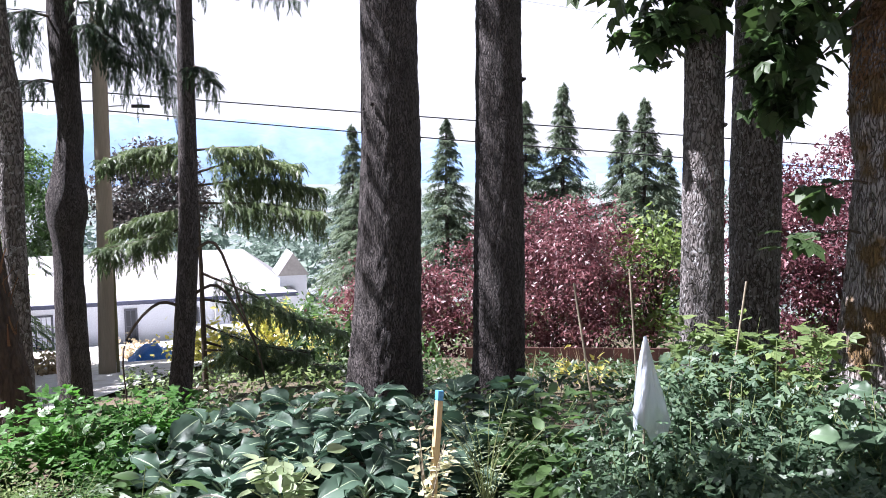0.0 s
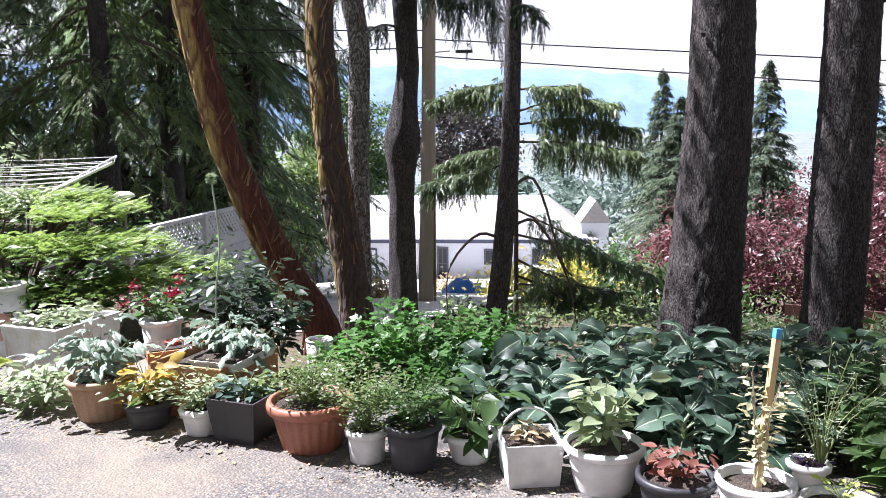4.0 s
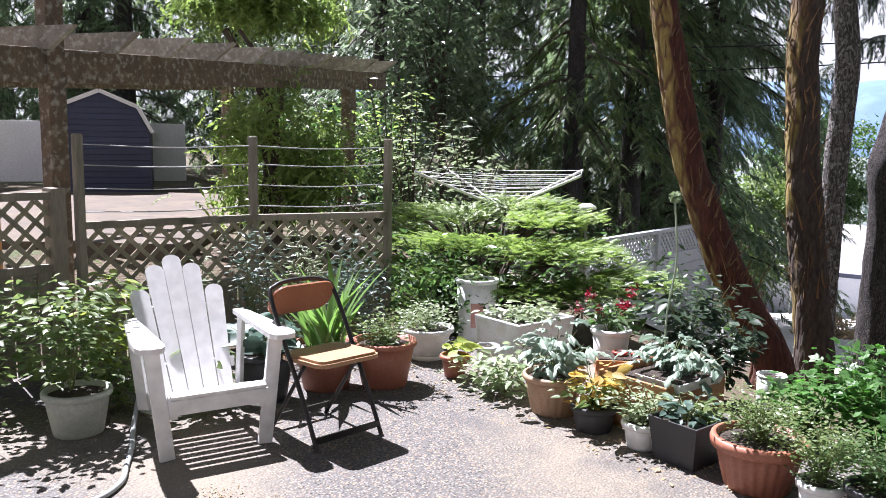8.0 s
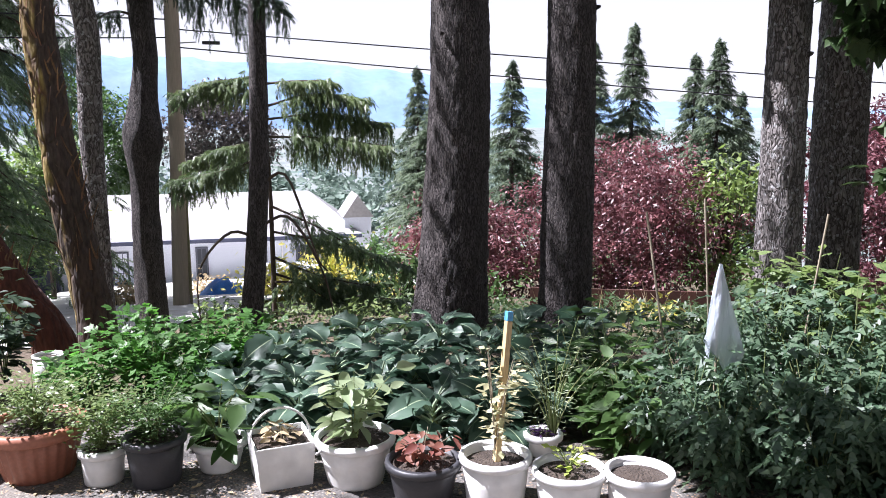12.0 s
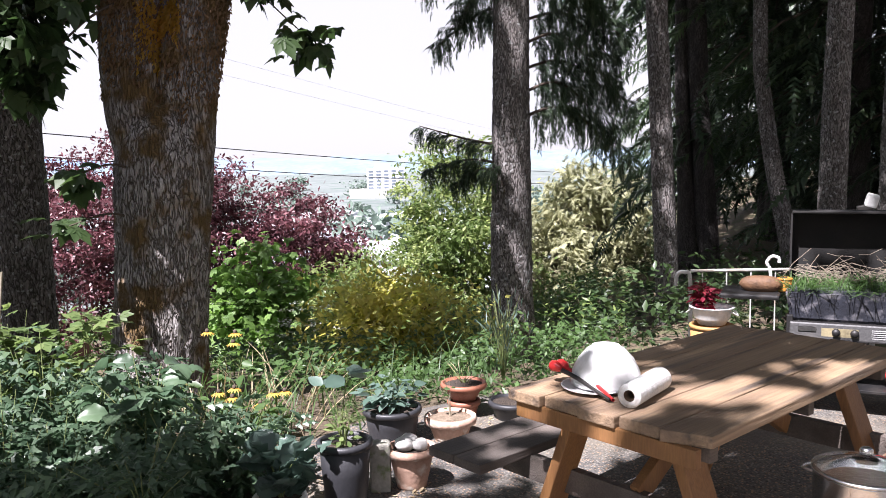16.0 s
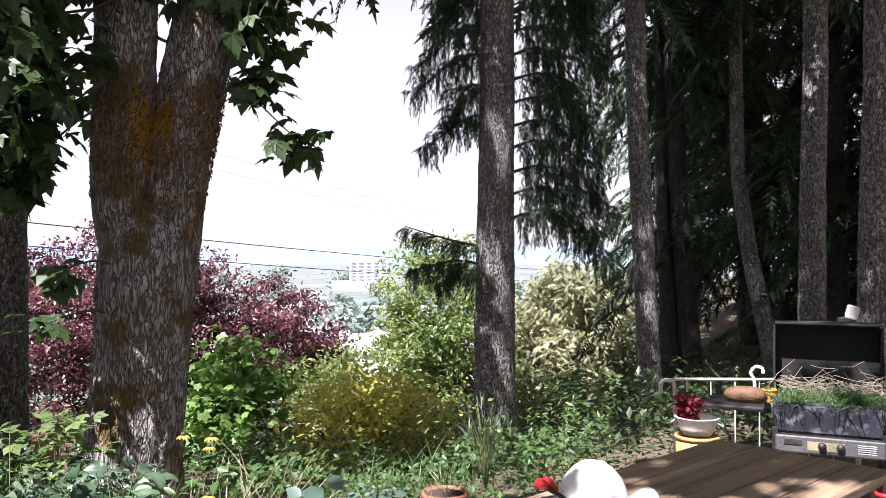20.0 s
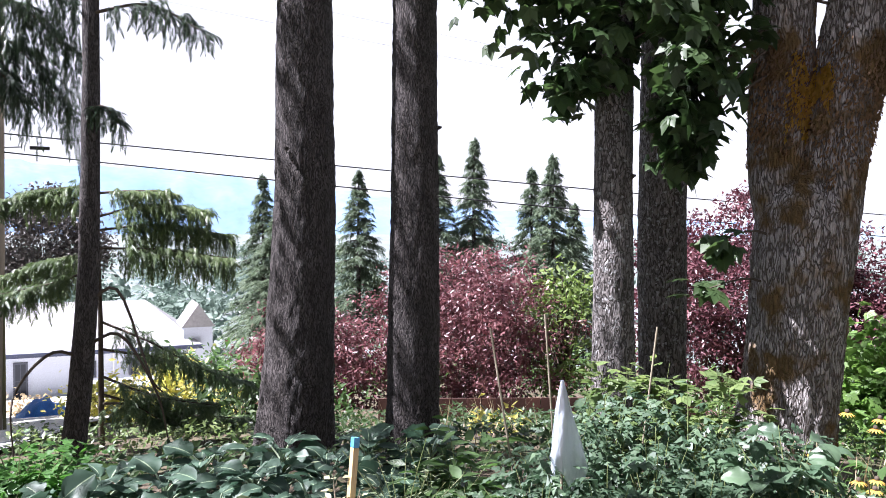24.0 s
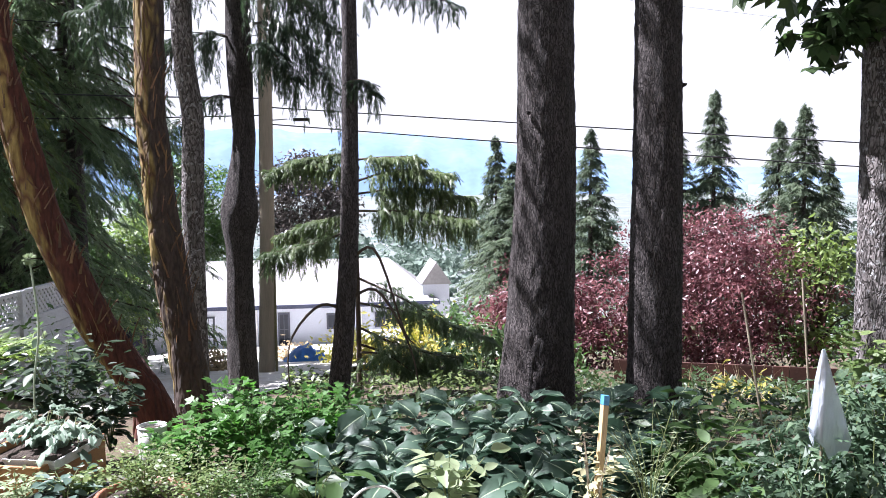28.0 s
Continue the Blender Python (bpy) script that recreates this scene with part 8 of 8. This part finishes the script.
opening(-4.75, 0.72, 0.68, 1.4, (3, 3), "door", "navy-framed door with small panes")
opening(-1.42, 0.75, 0.52, 1.5, (2, 2), "window")
opening(0.9, 1.05, 0.9, 0.7, (2, 1), "window")
opening(3.0, 1.05, 0.8, 0.7, (2, 1), "window")
for x in (-6.2, -2.6, 2.0):
    np_part("downpipe", tube([(x, -0.08, -0.3), (x, -0.08, ZW - 0.15)], 0.035, 8), M_WHITE, hs)
part("gutter", boxed((W0 + W1) / 2, -0.68, ZW - 0.06, W1 - W0 + 1.0, 0.09, 0.08, None, 0.02), M_NAVY, hs)
for k, (x, h) in enumerate(((-8.6, 1.0), (-7.9, 0.7), (-7.4, 1.15))):
    part("stored_crate", boxed(x, -0.35, h / 2 - 0.1, 0.5, 0.4, h, None, 0.02), M_NAVY, hs)
part("gable_wall", boxed(5.4, 1.0, 0.9, 1.2, 2.0, 3.6, None, 0), M_STUCCO, hs)
bm = bmesh.new()
v = [bm.verts.new(p) for p in ((4.7, -0.2, 2.6), (6.1, -0.2, 2.6), (5.4, -0.2, 3.6), (4.7, 2.2, 2.6), (6.1, 2.2, 2.6), (5.4, 2.2, 3.6))]
for f in ((0, 1, 2), (3, 5, 4), (0, 2, 5, 3), (1, 4, 5, 2), (0, 3, 4, 1)):
    bm.faces.new([v[i] for i in f])
part("gable_roof", bm, M_ROOF, hs)
# flat dark sheet on the wall paints the shade inside the carport
part("carport_recess", boxed(-8.2, -0.02, 0.7, 1.7, 0.05, 1.5, None, 0), surf("carport_shade_dark", (0.04, 0.045, 0.06), None, 0.9), hs)
# drive and yard
M_DRIVE = surf("sunlit_gravel_drive", (0.78, 0.76, 0.72), (0.7, 0.67, 0.62), 0.9, 0.7, 14, bumpy=0.4, dist=0.02, dirt=(0.55, 0.5, 0.42))
n = 24
s = np.linspace(0, 1, n)
cx = -6.0 + 8.0 * s
rowsv = []
for k in range(16):
    y = 8.6 + k * 2.95
    xx = np.linspace(-5.2 - 0.26 * k, -1.2 + 0.8 * k, n)
    rowsv.append(np.stack([xx, np.full(n, y), land(xx, np.full(n, y)) + min(0.02 + 0.05 * k, 0.16)], 1))
f = [(k * n + i, k * n + i + 1, (k + 1) * n + i + 1, (k + 1) * n + i) for k in range(15) for i in range(n - 1)]
tagged(np_part("drive", (np.concatenate(rowsv), np.array(f)), M_DRIVE), "bright sunlit gravel drive below the garden", "drive", kind="structure")
tp = thing("blue_tarp", -0.35, 20.0, float(land(-0.35, 20.0)), "crumpled bright blue tarpaulin", "tarp")
bm = bmesh.new()
bmesh.ops.create_grid(bm, x_segments=16, y_segments=12, size=0.5)
for v in bm.verts:
    v.co = Vector((v.co.x * 1.1, v.co.y * 0.9, 0.55 * (1 - (abs(v.co.x) * 1.7) ** 2) * (1 - (abs(v.co.y) * 1.7) ** 2) + 0.14 * noise.noise(v.co * 7)))
part("sheet", bm, surf("blue_tarp_sheet", (0.06, 0.25, 0.7), (0.04, 0.18, 0.55), 0.4, 6, 50), tp, "", True)
um = thing("patio_table", 1.5, 21.5, float(land(1.5, 21.5)), "pale flat-topped garden table in the yard", "table")
part("top", boxed(0, 0, 0.75, 1.8, 1.2, 0.06, None, 0.01), M_STUCCO, um)
for sx in (-0.8, 0.8):
    for sy in (-0.5, 0.5):
        part("leg", boxed(sx, sy, 0.36, 0.06, 0.06, 0.74, None, 0), M_GREYWOOD, um)
for k, (x, y, zc, r, m) in enumerate([(0.75, 17.5, -1.9, 0.65, L_YELLOW), (-0.7, 22, -3.0, 0.45, L_DRY), (1.9, 16.5, -1.6, 0.8, L_YELLOW), (-2.4, 17, -2.1, 0.5, L_DRY), (2.8, 19, -2.0, 1.0, L_GREEN), (3.4, 12.5, -1.2, 0.8, L_GREEN), (2.2, 11.0, -0.9, 0.7, L_MAPLE)]):
    broadleaf("garden_bush", x, y, zc, r, r, r * 0.7, 34, 40, 0.22, 0.12, 400 + k, "garden bush with yellowing leaves in the yard", m, cat="shrub", r=0.03, group="bushes in the yard")

M_POLE = surf("pole_wood", (0.4, 0.34, 0.26), (0.32, 0.27, 0.2), 0.85, 2, 40, (3, 3, 0.15), 0.4)
po = thing("utility_pole", -1.02, 15.0, -2.1, "weathered brown-grey wooden utility pole", "pole")
np_part("shaft", tube([(-0.01, 0, -0.3), (0.09, 0, 3.2), (0.16, 0, 8.6)], [0.15, 0.132, 0.11], 24), M_POLE, po)
part("cross_arm", bar((-0.6, 0, 7.9), (0.9, 0, 7.9), 0.09, 0.11, 0.006), M_POLE, po)
part("conduit", boxed(0.19, -0.02, 1.5, 0.05, 0.05, 3.4, None, 0.004), surf("olive_conduit", (0.24, 0.22, 0.1), None, 0.7), po)
part("splice_box", boxed(0.75, 0, 5.02, 0.3, 0.06, 0.06, None, 0.01), M_BLACKMETAL, po)
part("bracket", bar((0.12, 0, 5.0), (0.5, 0, 5.03), 0.02, 0.02, 0.002), M_WIRE, po)


def cable(a, b, sag, r=0.012):
    a, b = np.array(a, float), np.array(b, float)
    s = np.linspace(0, 1, 24)[:, None]
    p = a + (b - a) * s
    p[:, 2] -= sag * 4 * (s * (1 - s))[:, 0]
    o = thing("power_cable", 0, 0, 0, "thin black overhead cable", "cable", "overhead cables")
    np_part("strand", tube(p, r, 6), M_BLACKWIRE, o)


cable((-0.88, 15.0, 2.84), (39.1, 9.4, 0.28), 0.25)
cable((-0.88, 15.0, 3.14), (39.1, 9.4, 0.8), 0.15)
cable((-0.88, 15.0, 5.8), (39.1, 9.4, 1.5), 0.2, 0.0018)
cable((-0.88, 15.0, 6.2), (39.1, 9.4, 1.9), 0.2, 0.0018)
cable((-0.88, 15.0, 3.0), (-19, 9.2, 3.1), 0.3)
cable((-0.88, 15.0, 3.3), (-19, 9.2, 3.9), 0.3)
cable((-0.88, 15.0, 4.4), (-19, 9.2, 5.2), 0.3, 0.008)

# brown fence behind the plum tree
rf = thing("board_fence", 0, 0, 0, "reddish brown board fence below the garden", "fence")
M_RUST = surf("red_brown_boards", (0.1, 0.04, 0.03), (0.07, 0.03, 0.024), 0.8, 3, 30, rand=0.2)
for k in range(22):
    p, q = Vector((4.4, 11.6)).lerp(Vector((9.0, 9.6)), k / 22), Vector((4.4, 11.6)).lerp(Vector((9.0, 9.6)), (k + 0.96) / 22)
    part("board", bar((p.x, p.y, -1.45), (q.x, q.y, -1.45), 0.03, 0.9, 0.003), M_RUST, rf)

# ---- the town ----
M_TOWN = [surf("town_wall_white", (0.62, 0.63, 0.66), (0.56, 0.57, 0.6), 0.9, 0.05, 0.5, bumpy=0), surf("town_wall_sand", (0.52, 0.5, 0.46), (0.46, 0.44, 0.42), 0.9, 0.05, 0.5, bumpy=0), surf("town_roof_grey", (0.36, 0.38, 0.42), (0.3, 0.32, 0.36), 0.9, 0.05, 0.5, bumpy=0), surf("town_window", (0.2, 0.24, 0.3), None, 0.4, 0.05, 0.5, bumpy=0)]
g = np.random.default_rng(66)
for k in range(120):
    a = radians(g.uniform(20, 72)) if k > 85 else radians(g.uniform(54, 70))
    d = float(np.exp(g.uniform(math.log(95), math.log(620))))
    x, y = d * math.sin(a), d * math.cos(a)
    w, dp, h = g.uniform(8, 16), g.uniform(7, 11), g.uniform(2.8, 5.5)
    if d > 300:
        w, dp = w * 1.6, dp * 1.6
    ho = thing("town_house", x, y, float(land(x, y)), "pale house with a low roof in the town", "house", "houses of the town", rz=float(g.uniform(0, 90)))
    part("wall", boxed(0, 0, h / 2 - 1, w, dp, h + 2, None, 0), M_TOWN[k % 2], ho)
    bm = bmesh.new()
    e, t = h, h + g.uniform(1.2, 2.2)
    v = [bm.verts.new(p) for p in ((-w / 2 - 0.4, -dp / 2 - 0.4, e), (w / 2 + 0.4, -dp / 2 - 0.4, e), (w / 2 + 0.4, dp / 2 + 0.4, e), (-w / 2 - 0.4, dp / 2 + 0.4, e), (-w / 2, 0, t), (w / 2, 0, t))]
    for f in ((0, 1, 5, 4), (2, 3, 4, 5), (0, 4, 3), (1, 2, 5), (0, 3, 2, 1)):
        bm.faces.new([v[i] for i in f])
    part("roof", bm, M_TOWN[2] if k % 3 else M_TOWN[0], ho)
    for q in (-0.25, 0.25):
        part("window", boxed(w * q, -dp / 2 - 0.03, h * 0.55, w * 0.16, 0.08, 1.2, None, 0), M_TOWN[3], ho)
tb = thing("tower_block", 842, 436, -46, "pale multi-storey tower block in the town", "building", rz=-60)
part("wall", boxed(0, 0, 20, 44, 24, 40, None, 0), M_TOWN[0], tb)
part("wing", boxed(-8, -4, 8, 70, 30, 16, None, 0), M_TOWN[1], tb)
part("penthouse", boxed(-4, 0, 42.5, 18, 14, 5, None, 0), M_TOWN[0], tb)
for fl in range(9):
    for c in range(5):
        part("window", boxed(-17.6 + c * 8.8, -12.1, 6 + fl * 3.8, 5.2, 0.4, 1.8, None, 0), M_TOWN[3], tb)
gt = np.random.default_rng(67)
# these greyed greens carry the haze of distance in their colour
L_HAZE = leaf("haze_tinted_leaves", (0.11, 0.17, 0.13), (0.19, 0.26, 0.2), 0.2, 0.8)
out = []
for k in range(170):
    a, d = radians(gt.uniform(-8, 76)), float(np.exp(gt.uniform(math.log(110), math.log(1500))))
    x, y = d * math.sin(a), d * math.cos(a)
    r = gt.uniform(3, 6) * (1 + d / 600)
    lv, _ = cloud(900 + k, 16, 26, r, r, r * 0.8, r * 0.3, blade(0.8, 2), r * 0.22)
    out.append((lv[0] + np.array([x, y, float(land(x, y)) + r * 0.7]), lv[1]))
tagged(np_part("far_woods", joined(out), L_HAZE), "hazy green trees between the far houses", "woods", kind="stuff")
out = []
for k in range(60):
    a, d = radians(gt.uniform(-9, 15)), gt.uniform(330, 520)
    x, y = d * math.sin(a), d * math.cos(a)
    h = gt.uniform(9, 17) + 16
    s = np.linspace(0, 1, 30)
    yw = gt.random(30) * 6.28
    pos = np.stack([x + 0 * s, y + 0 * s, float(land(x, y)) + h * s], 1)
    out.append(strewn(blade(0.5, 1), pos, yw, np.full(30, -0.3), 0 * s, 5.0 * (1.05 - s)))
# needles blued to paint in the haze before the mountain
tagged(np_part("far_conifers", joined(out), leaf("haze_tinted_conifers", (0.1, 0.17, 0.2), (0.13, 0.2, 0.24), 0.1, 0.8)), "row of hazy blue-green conifers before the mountain", "woods", kind="stuff")

# ---- boughs and leaves of the near trees ----
def shelf(parent, pts, lats, reach, size, seed, mat, hung=0.3, r=0.016):
    """A flat bough: side twigs either way, sprays along them, short curtains of sprays hanging below."""
    o = np.array(parent.matrix_world.translation)
    g = np.random.default_rng(seed)
    c = bend([np.array(p) - o for p in pts], 20)
    b = np_part("bough", tube(c, np.linspace(r, r * 0.25, 20), 6), M_TWIG, parent)
    d = c[-1] - c[0]
    a0 = math.atan2(d[1], d[0])
    P, Y, Q = [], [], []
    for k in range(lats):
        t = 0.12 + 0.88 * (k + g.random()) / lats
        i = min(int(t * 19), 18)
        q0 = c[i] + (c[i + 1] - c[i]) * (t * 19 - i)
        a = a0 + (1 if k % 2 else -1) * g.uniform(0.5, 1.2)
        ln = reach * (1.1 - 0.65 * t) * g.uniform(0.7, 1.15)
        m = 12
        u = np.linspace(0.1, 1, m)
        line = q0 + np.stack([ln * u * math.cos(a), ln * u * math.sin(a), g.uniform(-0.15, 0.3) * ln * u - g.uniform(0.05, 0.5) * ln * u * u], 1)
        P.append(line)
        Y.append(a + g.normal(0, 0.5, m))
        Q.append(-0.2 - 0.5 * u + g.normal(0, 0.2, m))
        for h in range(3):
            f = line[g.integers(2, m)]
            drop = hung * g.uniform(0.25, 1.0)
            e = np.arange(0.03, drop, 0.045)
            P.append(f + np.stack([g.normal(0, 0.012, len(e)), g.normal(0, 0.012, len(e)), -e], 1))
            Y.append(g.random(len(e)) * 6.28)
            Q.append(np.full(len(e), -1.1) + g.normal(0, 0.2, len(e)))
    P, Y, Q = np.concatenate(P), np.concatenate(Y), np.concatenate(Q)
    n = len(P)
    np_part("needles", strewn(frond(6, 0.36, 0.06, 0.25), P, Y, Q, g.normal(0, 0.4, n), size * g.uniform(0.7, 1.25, n)), mat, b, smooth=False)
    return b


# sprays hanging over the burl trunk and from its neighbours
for k, (who, pts, lats, reach, hung) in enumerate([
        (burl, [(-0.82, 8.6, 3.35), (-0.35, 8.5, 3.3), (0.12, 8.4, 2.65)], 34, 0.4, 0.5), (burl, [(-0.82, 8.6, 3.7), (-0.35, 8.3, 3.65), (0.15, 8.0, 3.15)], 34, 0.4, 0.5), (burl, [(-0.82, 8.6, 3.1), (-0.55, 8.4, 3.1), (-0.25, 8.3, 2.75)], 24, 0.3, 0.45),
        (burl, [(-0.82, 8.6, 3.2), (-1.2, 8.4, 3.2), (-1.65, 8.2, 2.8)], 30, 0.4, 0.5), (burl, [(-0.82, 8.6, 3.9), (-1.5, 8.3, 3.8), (-2.1, 7.9, 3.3)], 36, 0.45, 0.5), (burl, [(-0.85, 8.6, 2.6), (-1.1, 8.5, 2.6), (-1.45, 8.4, 2.3)], 12, 0.2, 0.2),
        (burl, [(-0.8, 8.6, 4.2), (-0.4, 8.2, 4.1), (0.1, 7.9, 3.6)], 36, 0.45, 0.5), (thin, [(0.26, 7.6, 3.45), (0.7, 7.3, 3.5), (1.1, 7.0, 3.25)], 20, 0.3, 0.25), (thin, [(0.24, 7.6, 2.65), (0.36, 7.5, 2.65), (0.46, 7.4, 2.5)], 10, 0.14, 0.2)]):
    shelf(who, pts, lats, reach, 0.085, 700 + k, L_FIR, hung)
for k, (x0, z0, x1, z1, z2) in enumerate([(0.2, 0.5, -0.35, 0.45, -0.3), (0.2, 0.62, 0.75, 0.4, -0.25), (0.22, 1.0, 0.7, 0.55, 0.2)]):
    np_part("dead_branch", tube(bend([np.array((x0 - 0.07, 0, z0 + 0.5)), np.array(((x0 + x1) / 2 - 0.07, -0.1, z0 + 0.5 + 0.08)), np.array((x1 - 0.07, -0.2, z1 + 0.3)), np.array((x1 - 0.07 + 0.1 * (x1 > 0.2), -0.2, z2 + 0.5))], 14), np.linspace(0.018, 0.006, 14), 6), M_TWIG, thin)
# hemlock with layered boughs behind the slender trunk
hem = tree("hemlock_tree", 0.4, 9.6, float(land(0.4, 9.6)), "small hemlock with layered drooping boughs")
np_part("trunk", tube([(0, 0, -0.2), (0.0, 0, 1.4), (-0.02, 0, 2.75)], [0.035, 0.026, 0.008], 10), M_TWIG, hem)
TIERS = [((0.4, 9.6, 1.85), (-0.05, 9.4, 2.0), (-0.55, 9.2, 1.86), 26, 0.34, 0.25), ((0.4, 9.6, 1.75), (0.9, 9.4, 2.0), (1.45, 9.25, 1.8), 30, 0.4, 0.35), ((0.4, 9.6, 1.6), (1.0, 9.5, 1.85), (1.7, 9.4, 1.55), 34, 0.42, 0.45),
         ((0.4, 9.6, 1.4), (1.0, 9.2, 1.6), (1.65, 8.95, 1.3), 30, 0.36, 0.5), ((0.4, 9.6, 1.2), (0.0, 9.3, 1.25), (-0.62, 9.1, 0.95), 28, 0.34, 0.4), ((0.4, 9.6, 1.35), (-0.1, 9.7, 1.35), (-0.5, 9.7, 1.1), 20, 0.3, 0.35),
         ((0.4, 9.6, 2.0), (0.7, 9.4, 2.15), (1.1, 9.3, 2.02), 18, 0.28, 0.25), ((0.4, 9.6, 2.1), (0.1, 9.5, 2.15), (-0.25, 9.4, 2.0), 14, 0.25, 0.2),
         ((0.4, 9.6, 0.6), (0.9, 9.3, 0.45), (1.35, 9.1, 0.1), 12, 0.3, 0.3), ((0.4, 9.6, 0.3), (1.1, 9.3, 0.25), (1.85, 9.1, -0.1), 24, 0.4, 0.3), ((0.4, 9.6, 0.0), (0.9, 9.2, 0.0), (1.5, 9.0, -0.3), 24, 0.4, 0.25), ((0.4, 9.6, -0.3), (0.7, 9.2, -0.25), (1.0, 9.0, -0.45), 18, 0.35, 0.2), ((0.4, 9.6, -0.2), (1.2, 9.4, -0.3), (1.9, 9.3, -0.55), 22, 0.4, 0.2)]
g = np.random.default_rng(17)
for k, (p0, p1, p2, lats, reach, hung) in enumerate(TIERS):
    m = (np.array(p0) + np.array(p2)) / 2 * 0.6 + np.array(p1) * 0.4 + np.array([0, 0, g.normal(0, 0.05)])
    shelf(hem, [p0, m, p2], int(lats * 1.9), reach, 0.09, 20 + k, L_HEM if k < 8 else L_FIRLIT2, hung * 0.6)
# boughs of the firs at the patio's far side
ra = [o for o in bpy.data.objects if o.name.startswith("fir_tree") and abs(o.location.x - 8.0) < 0.05][0]
g = np.random.default_rng(31)
BOUGHS = [((7.8, 2.95, 1.8), (7.7, 3.45, 1.95), 18, 0.3, 0.12), ((7.75, 2.9, 1.6), (7.6, 3.3, 1.5), 22, 0.3, 0.2), ((7.8, 2.8, 1.5), (7.7, 3.05, 1.35), 16, 0.25, 0.2)]
for z in np.linspace(3.1, 5.2, 8):        # short on the open side
    BOUGHS.append(((7.9 + 0.2 * g.random(), 2.85, z), (7.8 + 0.3 * g.random(), 3.05 + 0.35 * g.random(), z - 0.35), 26, 0.34, 0.3))
for z in np.linspace(2.1, 5.4, 15):       # long towards the wood
    BOUGHS.append(((8.2 + 0.3 * g.random(), 2.1, z), (8.3 + 0.5 * g.random(), 1.35 + 0.5 * g.random(), z - 0.5), 36, 0.42, 0.35))
for k, (p1, p2, lats, reach, hung) in enumerate(BOUGHS):
    shelf(ra, [(8.0, 2.5, p1[2] - 0.1), p1, p2], lats, reach, 0.085, 50 + k, L_FIR, hung, 0.02)

# maple leaves: bunches that hang over the view
MLEAF = palm_leaf(5, 0.25)
for k, (x, y, z, r, n) in enumerate([(3.3, 5.3, 3.5, 0.34, 70), (3.7, 5.1, 3.1, 0.34, 80), (3.5, 5.2, 2.75, 0.24, 45), (4.1, 4.9, 3.5, 0.36, 80), (4.3, 4.7, 2.9, 0.32, 70), (4.1, 4.7, 2.45, 0.22, 36), (4.05, 4.65, 2.1, 0.14, 14), (4.5, 4.6, 3.9, 0.36, 80), (5.3, 3.75, 3.6, 0.24, 40), (5.3, 3.6, 2.95, 0.17, 24), (5.5, 3.35, 2.55, 0.16, 20), (5.4, 3.6, 3.5, 0.3, 50), (4.2, 4.8, 3.35, 0.3, 70), (3.0, 5.5, 3.7, 0.34, 70), (3.6, 5.2, 3.8, 0.36, 80), (4.0, 5.1, 4.0, 0.4, 80), (3.4, 5.4, 4.0, 0.36, 70), (5.0, 4.0, 3.9, 0.4, 80), (5.6, 3.4, 4.1, 0.36, 60), (3.9, 4.45, 3.3, 0.26, 50), (4.0, 4.4, 2.85, 0.24, 44), (3.95, 4.5, 2.5, 0.2, 30), (4.1, 4.55, 2.3, 0.16, 18), (4.0, 4.3, 3.7, 0.3, 60), (4.6, 4.1, 3.75, 0.22, 30), (4.25, 4.45, 1.55, 0.13, 12), (4.2, 4.5, 1.2, 0.1, 7)]):
    o = maple.matrix_world.translation
    g = np.random.default_rng(800 + k)
    c = np.array((x, y, z)) - np.array(o)
    src = np.array((4.95, 4.35, min(z + 0.8, 4.6) if z > 1.9 else z - 0.1)) - np.array(o)
    tg = np_part("twig", tube(bend([src, (src + c) / 2 + np.array([0, 0, 0.12]), c], 9), np.linspace(0.014, 0.004, 9), 5), M_TWIG, maple)
    n = int(n * 1.5)
    q = c + g.normal(0, 1, (n, 3)) * r * np.array([0.6, 0.6, 0.5])
    np_part("foliage", strewn(MLEAF, q, g.random(n) * 6.28, g.uniform(-1.2, 0.1, n), g.normal(0, 0.4, n), 0.155 * g.uniform(0.7, 1.25, n)), L_MAPLE, tg)
